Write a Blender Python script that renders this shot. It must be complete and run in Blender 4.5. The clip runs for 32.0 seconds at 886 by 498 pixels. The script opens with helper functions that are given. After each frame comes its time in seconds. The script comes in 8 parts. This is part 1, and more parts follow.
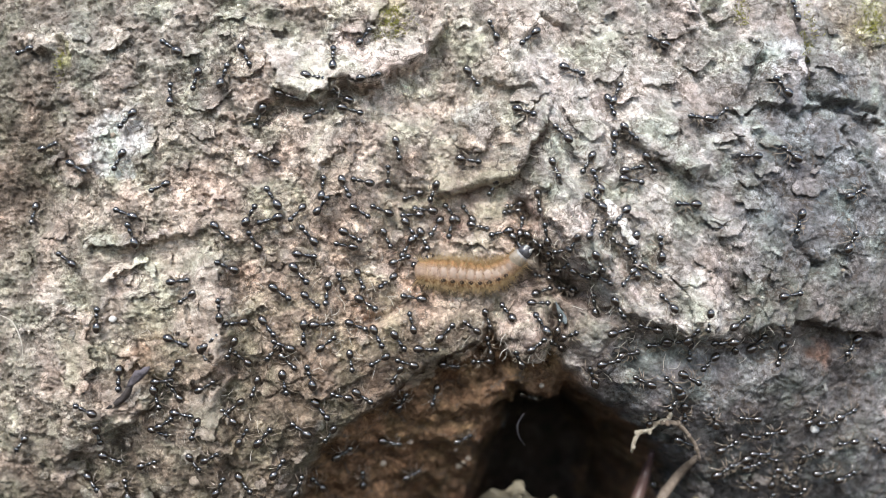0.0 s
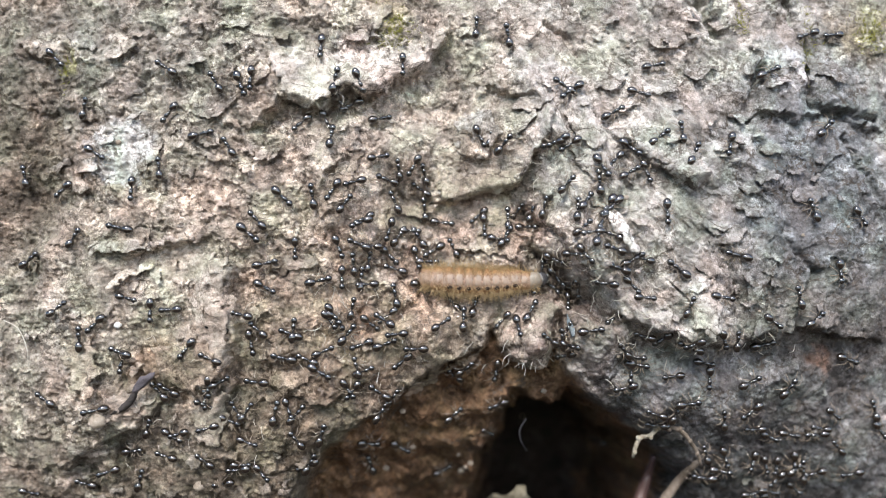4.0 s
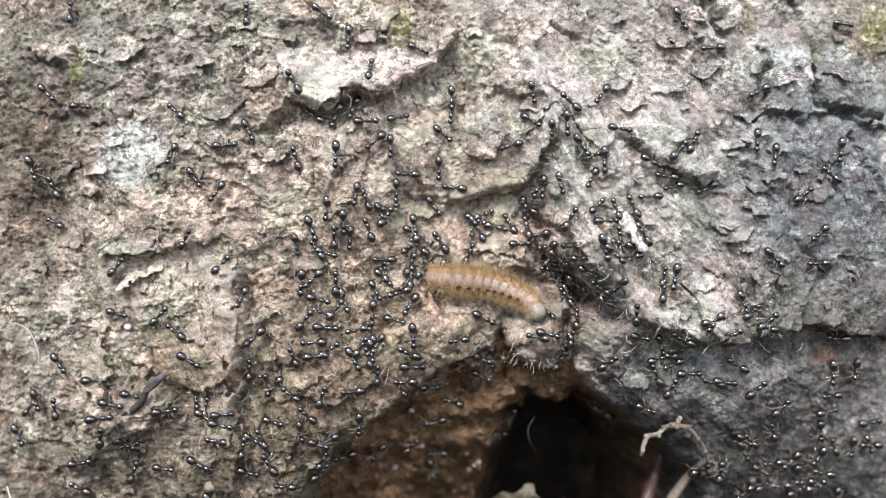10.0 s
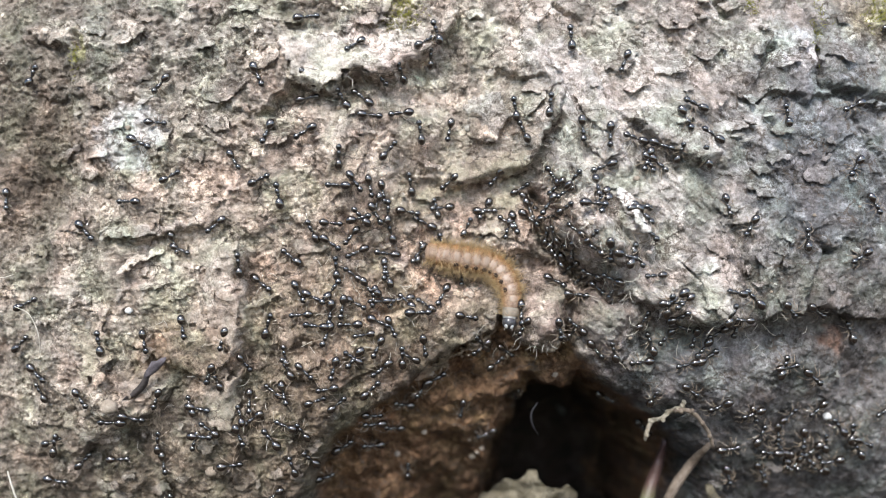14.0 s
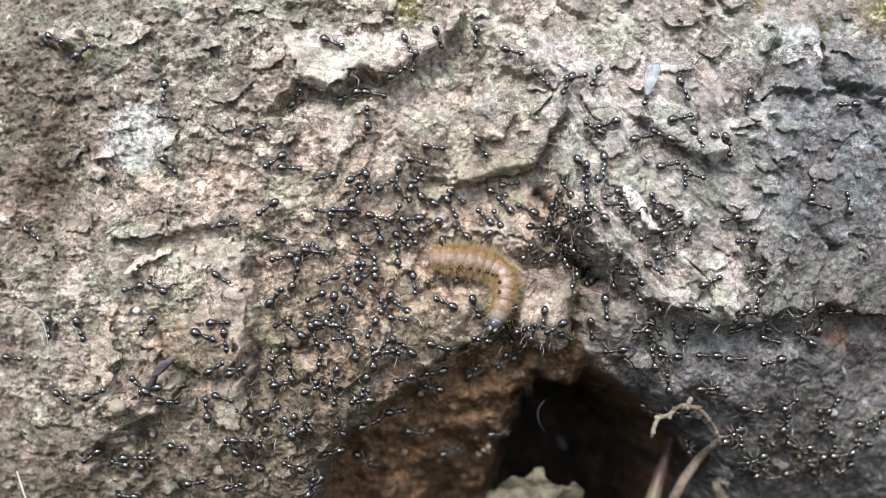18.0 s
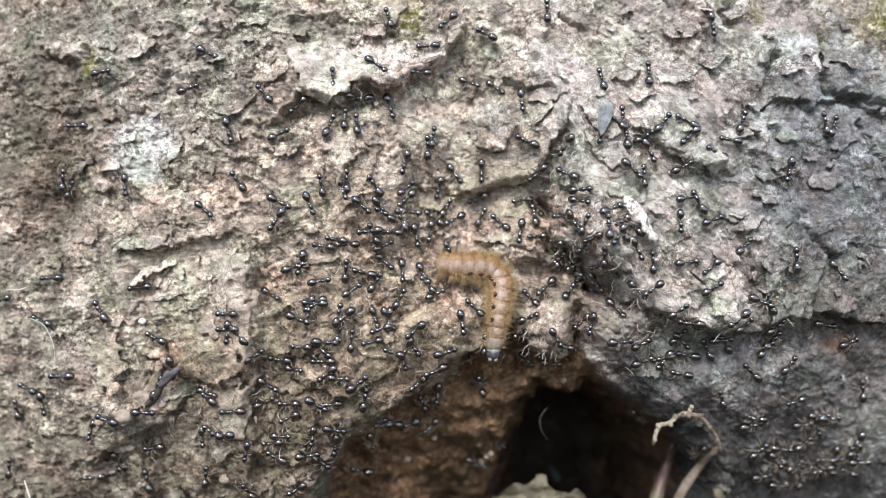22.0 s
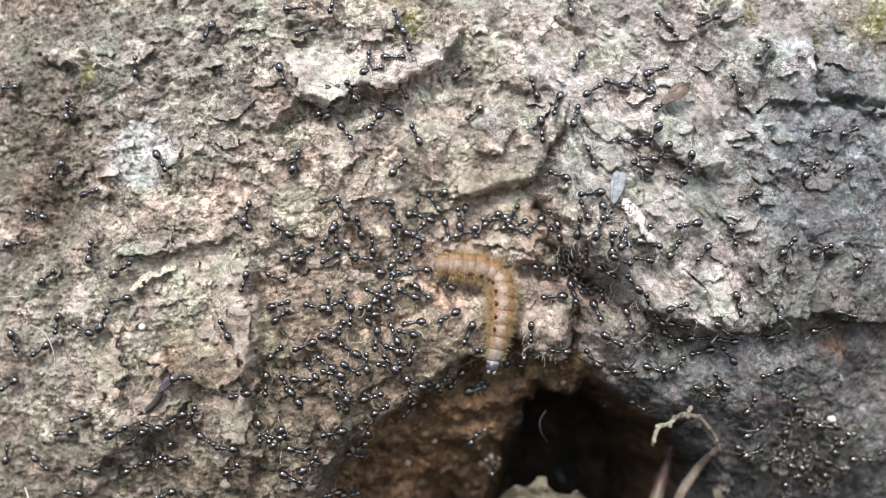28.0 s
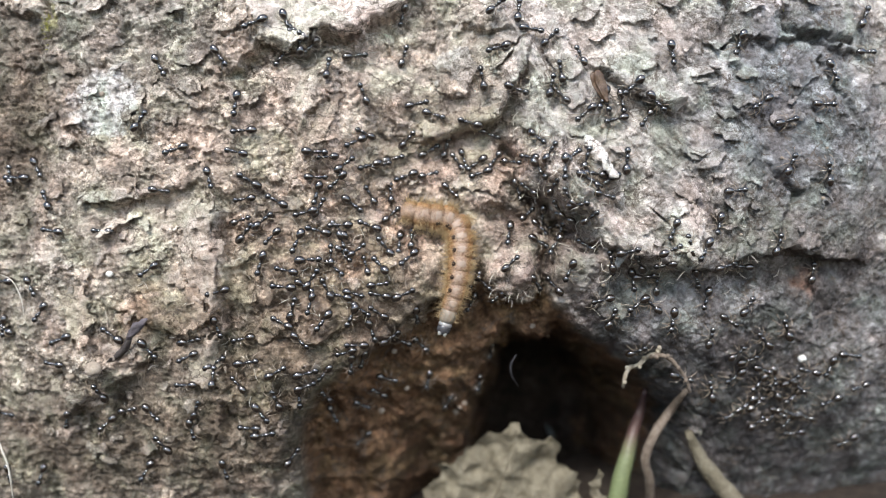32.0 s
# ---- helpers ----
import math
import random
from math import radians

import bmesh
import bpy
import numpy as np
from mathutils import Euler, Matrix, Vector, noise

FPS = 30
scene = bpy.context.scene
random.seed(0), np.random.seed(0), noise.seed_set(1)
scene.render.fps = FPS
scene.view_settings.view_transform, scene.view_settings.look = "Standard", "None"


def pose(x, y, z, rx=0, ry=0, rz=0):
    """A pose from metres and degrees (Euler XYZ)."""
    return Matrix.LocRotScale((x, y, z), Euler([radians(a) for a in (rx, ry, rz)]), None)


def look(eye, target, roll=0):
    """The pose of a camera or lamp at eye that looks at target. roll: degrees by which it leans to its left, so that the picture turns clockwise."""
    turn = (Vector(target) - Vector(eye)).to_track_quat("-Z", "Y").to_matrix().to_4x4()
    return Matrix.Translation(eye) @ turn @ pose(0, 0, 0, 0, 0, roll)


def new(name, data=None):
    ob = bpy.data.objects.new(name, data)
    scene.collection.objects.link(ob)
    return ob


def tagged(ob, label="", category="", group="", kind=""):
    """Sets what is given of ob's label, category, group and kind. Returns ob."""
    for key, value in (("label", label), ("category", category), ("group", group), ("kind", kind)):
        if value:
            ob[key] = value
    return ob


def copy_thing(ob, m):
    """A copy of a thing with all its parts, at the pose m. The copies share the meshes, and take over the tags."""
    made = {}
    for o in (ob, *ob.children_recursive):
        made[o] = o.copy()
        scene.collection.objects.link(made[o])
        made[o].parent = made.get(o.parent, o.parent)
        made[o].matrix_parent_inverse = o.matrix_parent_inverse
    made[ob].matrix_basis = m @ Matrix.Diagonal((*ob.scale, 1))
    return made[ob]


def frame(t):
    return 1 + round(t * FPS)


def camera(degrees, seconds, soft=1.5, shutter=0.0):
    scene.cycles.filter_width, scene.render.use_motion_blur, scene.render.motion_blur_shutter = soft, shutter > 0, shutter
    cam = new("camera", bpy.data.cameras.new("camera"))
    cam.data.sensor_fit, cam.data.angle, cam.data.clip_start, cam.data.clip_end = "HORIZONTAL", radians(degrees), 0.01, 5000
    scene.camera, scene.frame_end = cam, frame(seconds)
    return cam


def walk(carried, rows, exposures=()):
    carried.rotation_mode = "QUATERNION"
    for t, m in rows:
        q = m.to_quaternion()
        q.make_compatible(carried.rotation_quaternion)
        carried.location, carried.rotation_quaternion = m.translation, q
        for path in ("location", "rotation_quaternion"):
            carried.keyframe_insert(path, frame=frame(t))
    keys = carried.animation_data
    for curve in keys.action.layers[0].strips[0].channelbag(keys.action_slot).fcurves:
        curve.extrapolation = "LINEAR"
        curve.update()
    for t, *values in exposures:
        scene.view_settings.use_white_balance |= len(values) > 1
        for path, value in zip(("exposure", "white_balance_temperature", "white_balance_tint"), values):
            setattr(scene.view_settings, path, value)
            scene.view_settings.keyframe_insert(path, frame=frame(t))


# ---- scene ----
# The camera is carried by hand a hand's width in front of the bark of a tree's foot.
cam = camera(60, 32.0, soft=1.0)
cam.data.dof.use_dof, cam.data.dof.focus_distance, cam.data.dof.aperture_fstop = True, 0.119, 9.0


def cam_at(x, y, z, pan, tilt, roll):
    """A pose that looks along +y; pan to the left, tilt upwards, roll, in degrees."""
    return (Matrix.Translation((x, y, z)) @ Matrix.Rotation(radians(pan), 4, "Z") @ Matrix.Rotation(radians(tilt), 4, "X")
            @ Matrix.Rotation(radians(-roll), 4, "Y") @ Matrix.Rotation(radians(90), 4, "X"))


PATH = [
    (0, cam_at(0.00000, -0.12120, 0.00000, -0.005, -0.001, 0.011)), (0.5, cam_at(-0.00076, -0.12138, 0.00053, -0.247, -0.063, 0.095)),
    (1, cam_at(-0.00057, -0.12163, 0.00051, -0.162, -0.071, 0.075)), (1.5, cam_at(-0.00022, -0.12166, -0.00008, -0.036, -0.010, 0.037)),
    (2, cam_at(-0.00019, -0.12172, 0.00031, -0.027, 0.060, 0.079)), (2.5, cam_at(-0.00064, -0.12165, 0.00013, -0.219, 0.158, 0.080)),
    (3, cam_at(-0.00038, -0.12153, -0.00017, -0.066, 0.159, 0.091)), (3.5, cam_at(-0.00075, -0.12179, 0.00051, -0.152, 0.154, 0.086)),
    (5.5, cam_at(-0.00101, -0.12241, 0.00091, -0.116, 0.126, -0.128)), (6, cam_at(-0.00072, -0.12226, 0.00083, -0.054, 0.161, -0.161)),
    (6.5, cam_at(-0.00069, -0.12208, 0.00080, -0.094, 0.144, -0.112)), (7, cam_at(-0.00072, -0.12188, 0.00036, -0.103, 0.166, -0.151)),
    (7.5, cam_at(-0.00067, -0.12175, 0.00040, 0.032, 0.147, -0.158)), (8, cam_at(-0.00051, -0.12214, 0.00091, 0.214, 0.057, -0.192)),
    (8.5, cam_at(-0.00129, -0.12244, 0.00137, 0.055, 0.006, -0.203)), (9, cam_at(-0.00133, -0.12273, 0.00185, 0.086, 0.012, -0.198)),
    (9.5, cam_at(-0.00187, -0.12259, 0.00176, -0.070, -0.073, -0.255)), (10, cam_at(-0.00201, -0.12252, 0.00125, -0.105, -0.077, -0.277)),
    (10.5, cam_at(-0.00205, -0.12254, 0.00107, -0.172, 0.065, -0.252)), (11, cam_at(-0.00141, -0.12241, 0.00058, -0.029, 0.102, -0.254)),
    (11.5, cam_at(-0.00133, -0.12210, -0.00035, -0.020, 0.166, -0.430)), (12, cam_at(-0.00149, -0.12183, -0.00078, 0.016, 0.141, -0.398)),
    (12.5, cam_at(-0.00156, -0.12187, -0.00074, -0.008, 0.147, -0.449)), (13, cam_at(-0.00138, -0.12186, -0.00092, 0.031, 0.151, -0.425)),
    (13.5, cam_at(-0.00170, -0.12177, -0.00153, -0.027, 0.152, -0.405)), (14, cam_at(-0.00218, -0.12189, -0.00190, -0.007, 0.131, -0.405)),
    (14.5, cam_at(-0.00259, -0.12195, -0.00171, -0.011, 0.062, -0.469)), (16.5, cam_at(-0.00232, -0.12190, -0.00151, 0.103, -0.054, -0.606)),
    (17, cam_at(-0.00245, -0.12204, -0.00186, 0.225, -0.035, -0.720)), (17.5, cam_at(-0.00282, -0.12205, -0.00178, 0.174, -0.028, -0.676)),
    (18, cam_at(-0.00294, -0.12217, -0.00193, 0.115, 0.034, -0.699)), (18.5, cam_at(-0.00305, -0.12226, -0.00181, 0.068, 0.042, -0.755)),
    (19, cam_at(-0.00295, -0.12236, -0.00121, 0.081, 0.037, -0.648)), (19.5, cam_at(-0.00288, -0.12223, -0.00128, 0.069, -0.001, -0.723)),
    (20, cam_at(-0.00258, -0.12227, -0.00136, 0.200, 0.023, -0.768)), (20.5, cam_at(-0.00279, -0.12250, -0.00078, 0.193, -0.025, -0.779)),
    (21, cam_at(-0.00247, -0.12279, -0.00077, 0.404, -0.043, -0.839)), (21.5, cam_at(-0.00274, -0.12291, -0.00057, 0.340, -0.048, -0.804)),
    (22, cam_at(-0.00306, -0.12329, -0.00027, 0.231, 0.029, -0.897)), (22.5, cam_at(-0.00318, -0.12348, -0.00013, 0.308, -0.082, -0.824)),
    (23, cam_at(-0.00339, -0.12347, 0.00056, 0.218, -0.261, -0.894)), (23.5, cam_at(-0.00334, -0.12308, 0.00045, 0.060, -0.223, -1.024)),
    (24, cam_at(-0.00329, -0.12269, 0.00004, -0.025, -0.177, -1.063)), (24.5, cam_at(-0.00331, -0.12263, 0.00033, -0.013, -0.195, -1.152)),
    (25, cam_at(-0.00338, -0.12296, -0.00007, 0.017, -0.016, -1.238)), (25.5, cam_at(-0.00348, -0.12317, -0.00035, 0.055, 0.161, -1.168)),
    (27.5, cam_at(-0.00338, -0.12394, 0.00028, -0.019, 0.339, -1.230)), (28, cam_at(-0.00358, -0.12371, -0.00012, -0.088, 0.216, -1.326)),
    (28.5, cam_at(-0.00399, -0.12373, 0.00013, -0.202, 0.062, -1.377)), (29, cam_at(-0.00401, -0.12394, 0.00006, -0.255, 0.066, -1.411)),
    (29.5, cam_at(-0.00370, -0.12385, -0.00087, -0.228, 0.058, -1.411)), (30, cam_at(-0.00264, -0.12349, -0.00256, -0.073, -0.244, -1.758)),
    (30.5, cam_at(-0.00165, -0.12321, -0.00471, -0.003, -0.334, -1.968)), (31, cam_at(-0.00031, -0.12329, -0.00521, 0.020, -0.361, -2.089)),
    (31.5, cam_at(0.00130, -0.12356, -0.00597, 0.201, -0.474, -2.185)), (32, cam_at(0.00244, -0.12365, -0.00784, 0.285, -0.579, -2.251)),
]
walk(cam, PATH, exposures=[(0.0, 0.96), (32.0, 0.94)])

# ---- light: open shade under a bright sky ----
SUN_UP, SUN_TURN = 43.0, -20.0
world = bpy.data.worlds.new("sky")
scene.world = world
world.use_nodes = True
wn = world.node_tree
sky = wn.nodes.new("ShaderNodeTexSky")
sky.sky_type, sky.sun_disc = "NISHITA", False
sky.sun_elevation, sky.sun_rotation = radians(SUN_UP), radians(180 + SUN_TURN)
wn.links.new(sky.outputs[0], wn.nodes["Background"].inputs[0])
wn.nodes["Background"].inputs[1].default_value = 0.13
sun = new("sun", bpy.data.lights.new("sun", "SUN"))
sun.data.energy, sun.data.angle, sun.data.color = 2.7, radians(22), (1.0, 0.965, 0.925)
to_sun = Vector((math.sin(radians(SUN_TURN)) * math.cos(radians(SUN_UP)), -math.cos(radians(SUN_TURN)) * math.cos(radians(SUN_UP)), math.sin(radians(SUN_UP))))
sun.matrix_world = look(to_sun * 3, (0, 0, 0))


# ---- materials ----
def material(name, rough=0.7, metal=0.0, spec=0.5):
    m = bpy.data.materials.new(name)
    m.use_nodes = True
    b = m.node_tree.nodes["Principled BSDF"]
    b.inputs["Roughness"].default_value, b.inputs["Metallic"].default_value = rough, metal
    b.inputs["Specular IOR Level"].default_value = spec
    return m, m.node_tree, b


def node(tree, kind, **sockets):
    n = tree.nodes.new(kind)
    for key, value in sockets.items():
        n.inputs[key].default_value = value
    return n


def grain(tree, scale, detail=6.0, rough=0.6, distortion=0.0, stretch=None):
    """A noise in object space, in metres; stretch squeezes it along the axes."""
    co = tree.nodes.new("ShaderNodeTexCoord")
    src = co.outputs["Object"]
    if stretch:
        mp = tree.nodes.new("ShaderNodeMapping")
        mp.inputs["Scale"].default_value = stretch
        tree.links.new(src, mp.inputs[0])
        src = mp.outputs[0]
    n = node(tree, "ShaderNodeTexNoise", Scale=scale, Detail=detail, Roughness=rough, Distortion=distortion)
    tree.links.new(src, n.inputs["Vector"])
    return n.outputs["Fac"]


def ramp(tree, fac, stops):
    r = tree.nodes.new("ShaderNodeValToRGB")
    while len(r.color_ramp.elements) < len(stops):
        r.color_ramp.elements.new(0.5)
    for e, (at, c) in zip(r.color_ramp.elements, stops):
        e.position, e.color = at, (*c, 1) if len(c) == 3 else c
    tree.links.new(fac, r.inputs[0])
    return r.outputs[0]


def mix(tree, a, b, fac, mode="MIX"):
    n = tree.nodes.new("ShaderNodeMix")
    n.data_type, n.blend_type = "RGBA", mode
    for value, socket in ((fac, n.inputs[0]), (a, n.inputs[6]), (b, n.inputs[7])):
        if isinstance(value, (int, float)):
            socket.default_value = value
        elif isinstance(value, tuple):
            socket.default_value = (*value, 1)
        else:
            tree.links.new(value, socket)
    return n.outputs[2]


def relief(tree, shader, heights):
    """Bump from several (height, strength, metres)."""
    last = None
    for h, strength, metres in heights:
        b = node(tree, "ShaderNodeBump", Strength=strength, Distance=metres)
        tree.links.new(h, b.inputs["Height"])
        if last:
            tree.links.new(last, b.inputs["Normal"])
        last = b.outputs[0]
    tree.links.new(last, shader.inputs["Normal"])


def plain(name, dark, light, scale, rough=0.7, bump=0.4, depth=0.0002, stretch=None, spec=0.4):
    """A surface with two tones of grain and a fine relief."""
    m, t, b = material(name, rough, 0, spec)
    f, g = grain(t, scale, 8, 0.65, 0.3, stretch), grain(t, scale * 5, 4, 0.6, 0.0, stretch)
    c = ramp(t, f, [(0.3, dark), (0.7, light)])
    c = mix(t, c, ramp(t, g, [(0.3, (0.62, 0.6, 0.58)), (0.7, (1, 1, 1))]), 0.7, "MULTIPLY")
    t.links.new(c, b.inputs["Base Color"])
    relief(t, b, [(f, bump, depth * 2), (g, bump, depth)])
    return m


def snapped(tree, fac, size):
    """A height in steps: thin layers with broken edges."""
    n = tree.nodes.new("ShaderNodeMath")
    n.operation = "SNAP"
    n.inputs[1].default_value = size
    tree.links.new(fac, n.inputs[0])
    return n.outputs[0]


def flecks(tree, scale, wobble):
    """Small crisp scales: for each one a random tone and a random height."""
    co = tree.nodes.new("ShaderNodeTexCoord")
    n = node(tree, "ShaderNodeTexNoise", Scale=scale * 1.3, Detail=3.0, Roughness=0.6)
    tree.links.new(co.outputs["Object"], n.inputs["Vector"])
    centre = tree.nodes.new("ShaderNodeVectorMath")
    centre.operation = "MULTIPLY_ADD"
    centre.inputs[1].default_value = (wobble,) * 3
    tree.links.new(n.outputs["Color"], centre.inputs[0])
    tree.links.new(co.outputs["Object"], centre.inputs[2])
    v = node(tree, "ShaderNodeTexVoronoi", Scale=scale)
    tree.links.new(centre.outputs[0], v.inputs["Vector"])
    s = tree.nodes.new("ShaderNodeSeparateColor")
    tree.links.new(v.outputs["Color"], s.inputs[0])
    return s.outputs[0], s.outputs[1]


def splits(tree, scale, wobble, width):
    """Thin broken lines where scales of bark part: 1 on a line, 0 off it."""
    co = tree.nodes.new("ShaderNodeTexCoord")
    n = node(tree, "ShaderNodeTexNoise", Scale=scale * 1.7, Detail=5.0, Roughness=0.65)
    tree.links.new(co.outputs["Object"], n.inputs["Vector"])
    bent = tree.nodes.new("ShaderNodeVectorMath")
    bent.operation = "MULTIPLY_ADD"
    bent.inputs[1].default_value = (wobble,) * 3
    tree.links.new(n.outputs["Color"], bent.inputs[0])
    tree.links.new(co.outputs["Object"], bent.inputs[2])
    squeeze = tree.nodes.new("ShaderNodeMapping")
    squeeze.inputs["Rotation"].default_value = (0, 0.35, 0)
    squeeze.inputs["Scale"].default_value = (0.62, 1, 1.3)
    tree.links.new(bent.outputs[0], squeeze.inputs[0])
    v = node(tree, "ShaderNodeTexVoronoi", Scale=scale)
    v.feature = "DISTANCE_TO_EDGE"
    tree.links.new(squeeze.outputs[0], v.inputs["Vector"])
    line = ramp(tree, v.outputs["Distance"], [(0.0, (1, 1, 1)), (width, (0, 0, 0))])
    gaps = ramp(tree, grain(tree, scale * 0.8, 4, 0.6), [(0.46, (0, 0, 0)), (0.54, (1, 1, 1))])
    return mix(tree, line, gaps, 1.0, "MULTIPLY")


def bark_material():
    m, t, b = material("bark", 0.85, 0, 0.25)
    at = t.nodes.new("ShaderNodeAttribute")
    at.attribute_name = "tint"
    hue, coarse = grain(t, 150, 4, 0.55, 0.3), grain(t, 520, 6, 0.62, 0.5)
    fine, grit = grain(t, 1500, 5, 0.6, 0.3), grain(t, 4200, 2, 0.5, 0.0)
    fibres = grain(t, 1300, 5, 0.62, 0.5, (0.55, 1, 1.25))
    worn = ramp(t, grain(t, 130, 5, 0.62), [(0.42, (0.4, 0.4, 0.4)), (0.58, (1, 1, 1))])
    c = mix(t, at.outputs["Color"], ramp(t, hue, [(0.34, (0.92, 1.02, 0.93)), (0.5, (1, 1, 1)), (0.66, (1.075, 0.975, 0.96))]), 0.9, "MULTIPLY")
    c = mix(t, c, ramp(t, coarse, [(0.32, (0.62, 0.59, 0.56)), (0.45, (0.96, 0.95, 0.94)), (0.58, (1.08, 1.08, 1.08)), (0.7, (1.25, 1.25, 1.25))]), 0.75, "MULTIPLY")
    c = mix(t, c, ramp(t, fine, [(0.34, (0.48, 0.45, 0.41)), (0.46, (0.96, 0.96, 0.96)), (0.58, (1.1, 1.1, 1.1)), (0.7, (1.42, 1.42, 1.41))]), worn, "MULTIPLY")
    c = mix(t, c, ramp(t, fibres, [(0.34, (0.7, 0.67, 0.64)), (0.5, (1.04, 1.04, 1.04))]), 0.6, "MULTIPLY")
    c = mix(t, c, ramp(t, grit, [(0.3, (0.55, 0.52, 0.5)), (0.5, (1.0, 1.0, 1.0)), (0.7, (1.35, 1.35, 1.35))]), worn, "MULTIPLY")
    tone_a, rise_a = flecks(t, 560, 0.0018)
    tone_b, rise_b = flecks(t, 1350, 0.0009)
    c = mix(t, c, ramp(t, tone_a, [(0.0, (0.74, 0.72, 0.7)), (0.5, (1, 1, 1)), (0.85, (1.08, 1.08, 1.08)), (1.0, (1.3, 1.3, 1.3))]), 0.7, "MULTIPLY")
    c = mix(t, c, ramp(t, tone_b, [(0.0, (0.5, 0.47, 0.44)), (0.3, (0.93, 0.93, 0.93)), (0.8, (1.1, 1.1, 1.1)), (1.0, (1.55, 1.55, 1.55))]), worn, "MULTIPLY")
    split_a = splits(t, 240, 0.0035, 0.045)
    c = mix(t, c, (0.10, 0.08, 0.065), split_a)
    t.links.new(c, b.inputs["Base Color"])
    relief(t, b, [(snapped(t, coarse, 0.07), 0.5, 0.0018), (rise_a, 0.55, 0.0004), (rise_b, 0.7, 0.00042), (fibres, 0.35, 0.0004), (fine, 0.65, 0.0007), (grit, 0.6, 0.00025)])
    return m


BARK = bark_material()
SOIL = plain("soil", (0.02, 0.014, 0.01), (0.075, 0.055, 0.04), 500, 0.95, 0.8, 0.0006)


# ---- the foot of the tree: relief in millimetres ----
def lattice(ix, iz, seed):
    h = (ix * 374761393 + iz * 668265263 + seed * 974634521) & 0x7FFFFFFF
    h = ((h ^ (h >> 13)) * 1274126177) & 0x7FFFFFFF
    return (((h ^ (h >> 16)) & 0xFFFFFF) / 0xFFFFFF).astype(np.float32)


def bumps(x, z, size, seed):
    """Smooth noise from -1 to 1 with lumps of that many millimetres."""
    x, z = x / size + 500.3, z / size + 500.7
    ix, iz = np.floor(x).astype(np.int64), np.floor(z).astype(np.int64)
    fx, fz = (x - ix).astype(np.float32), (z - iz).astype(np.float32)
    total = 0
    wx, wz = fx * fx * fx * (fx * (fx * 6 - 15) + 10), fz * fz * fz * (fz * (fz * 6 - 15) + 10)
    for dx in (0, 1):
        for dz in (0, 1):
            a = lattice(ix + dx, iz + dz, seed) * 6.2831853
            total = total + (np.cos(a) * (fx - dx) + np.sin(a) * (fz - dz)) * (wx if dx else 1 - wx) * (wz if dz else 1 - wz)
    return total * 1.5


def fbm(x, z, size, octaves, seed, gain=0.5):
    total, amp = 0, 1.0
    for k in range(octaves):
        total, amp, size = total + amp * bumps(x, z, size, seed + k), amp * gain, size * 0.5
    return total


def scales(x, z, size, seed):
    """Scales of bark that lap over one another: each with its own level and tilt, its lower rim proud. Gives the height, about -1 to 1, and the scale's number."""
    x, z = x / size + 300.5, z / size + 300.5
    ix, iz = np.floor(x).astype(np.int64), np.floor(z).astype(np.int64)
    best, which, lean, ox, oz = np.full(x.shape, 9.0), np.zeros(x.shape), np.zeros(x.shape), np.zeros(x.shape), np.zeros(x.shape)
    for dx in (-1, 0, 1):
        for dz in (-1, 0, 1):
            u = x - (ix + dx + 0.1 + 0.8 * lattice(ix + dx, iz + dz, seed))
            v = z - (iz + dz + 0.1 + 0.8 * lattice(ix + dx, iz + dz, seed + 1))
            d = u * u + v * v
            near = d < best
            best, ox, oz = np.where(near, d, best), np.where(near, u, ox), np.where(near, v, oz)
            which, lean = np.where(near, lattice(ix + dx, iz + dz, seed + 2), which), np.where(near, lattice(ix + dx, iz + dz, seed + 3), lean)
    return 0.8 * (which - 0.5) + 1.3 * (lean - 0.5) * ox + (0.5 - 1.1 * lattice((which * 9999).astype(np.int64), ix * 0, seed)) * oz, which


def step(a, b, v):
    s = np.clip((v - a) / (b - a), 0, 1)
    return s * s * (3 - 2 * s)


def terrace(v, n):
    """Layers: flat steps with steep, broken edges."""
    k = np.floor(v * n)
    return (k + step(0.0, 0.2, v * n - k)) / n


def ledge(x, z, pts, up, down, wide_up, wide_down, taper=4.0):
    """A broken edge along a line from left to right: what lies above it stands out by up, what lies below it is let in by down."""
    p = np.array(pts, float)
    seg = np.diff(p, axis=0)
    size = np.hypot(seg[:, 0], seg[:, 1])
    run = np.concatenate([[0], np.cumsum(size)])
    best, side, along = np.full(x.shape, 1e9), np.zeros(x.shape), np.zeros(x.shape)
    for k in range(len(seg)):
        qx, qz = x - p[k, 0], z - p[k, 1]
        s = np.clip((qx * seg[k, 0] + qz * seg[k, 1]) / size[k] ** 2, 0, 1)
        d = np.hypot(qx - s * seg[k, 0], qz - s * seg[k, 1])
        near = d < best
        best = np.where(near, d, best)
        side = np.where(near, seg[k, 0] * qz - seg[k, 1] * qx, side)
        along = np.where(near, run[k] + s * size[k], along)
    ends = np.clip(np.minimum(along, run[-1] - along) / taper, 0, 1)
    edge = step(-0.25, 0.25, np.sign(side) * best)
    return ends * (edge * up * np.exp(-best / wide_up) - (1 - edge) * down * np.exp(-best / wide_down))


def crack(x, z, pts, deep, wide):
    p = np.array(pts, float)
    best = np.full(x.shape, 1e9)
    for a, b in zip(p[:-1], p[1:]):
        v = b - a
        s = np.clip(((x - a[0]) * v[0] + (z - a[1]) * v[1]) / (v @ v), 0, 1)
        best = np.minimum(best, np.hypot(x - a[0] - s * v[0], z - a[1] - s * v[1]))
    return -deep * np.exp(-(best / wide) ** 2)


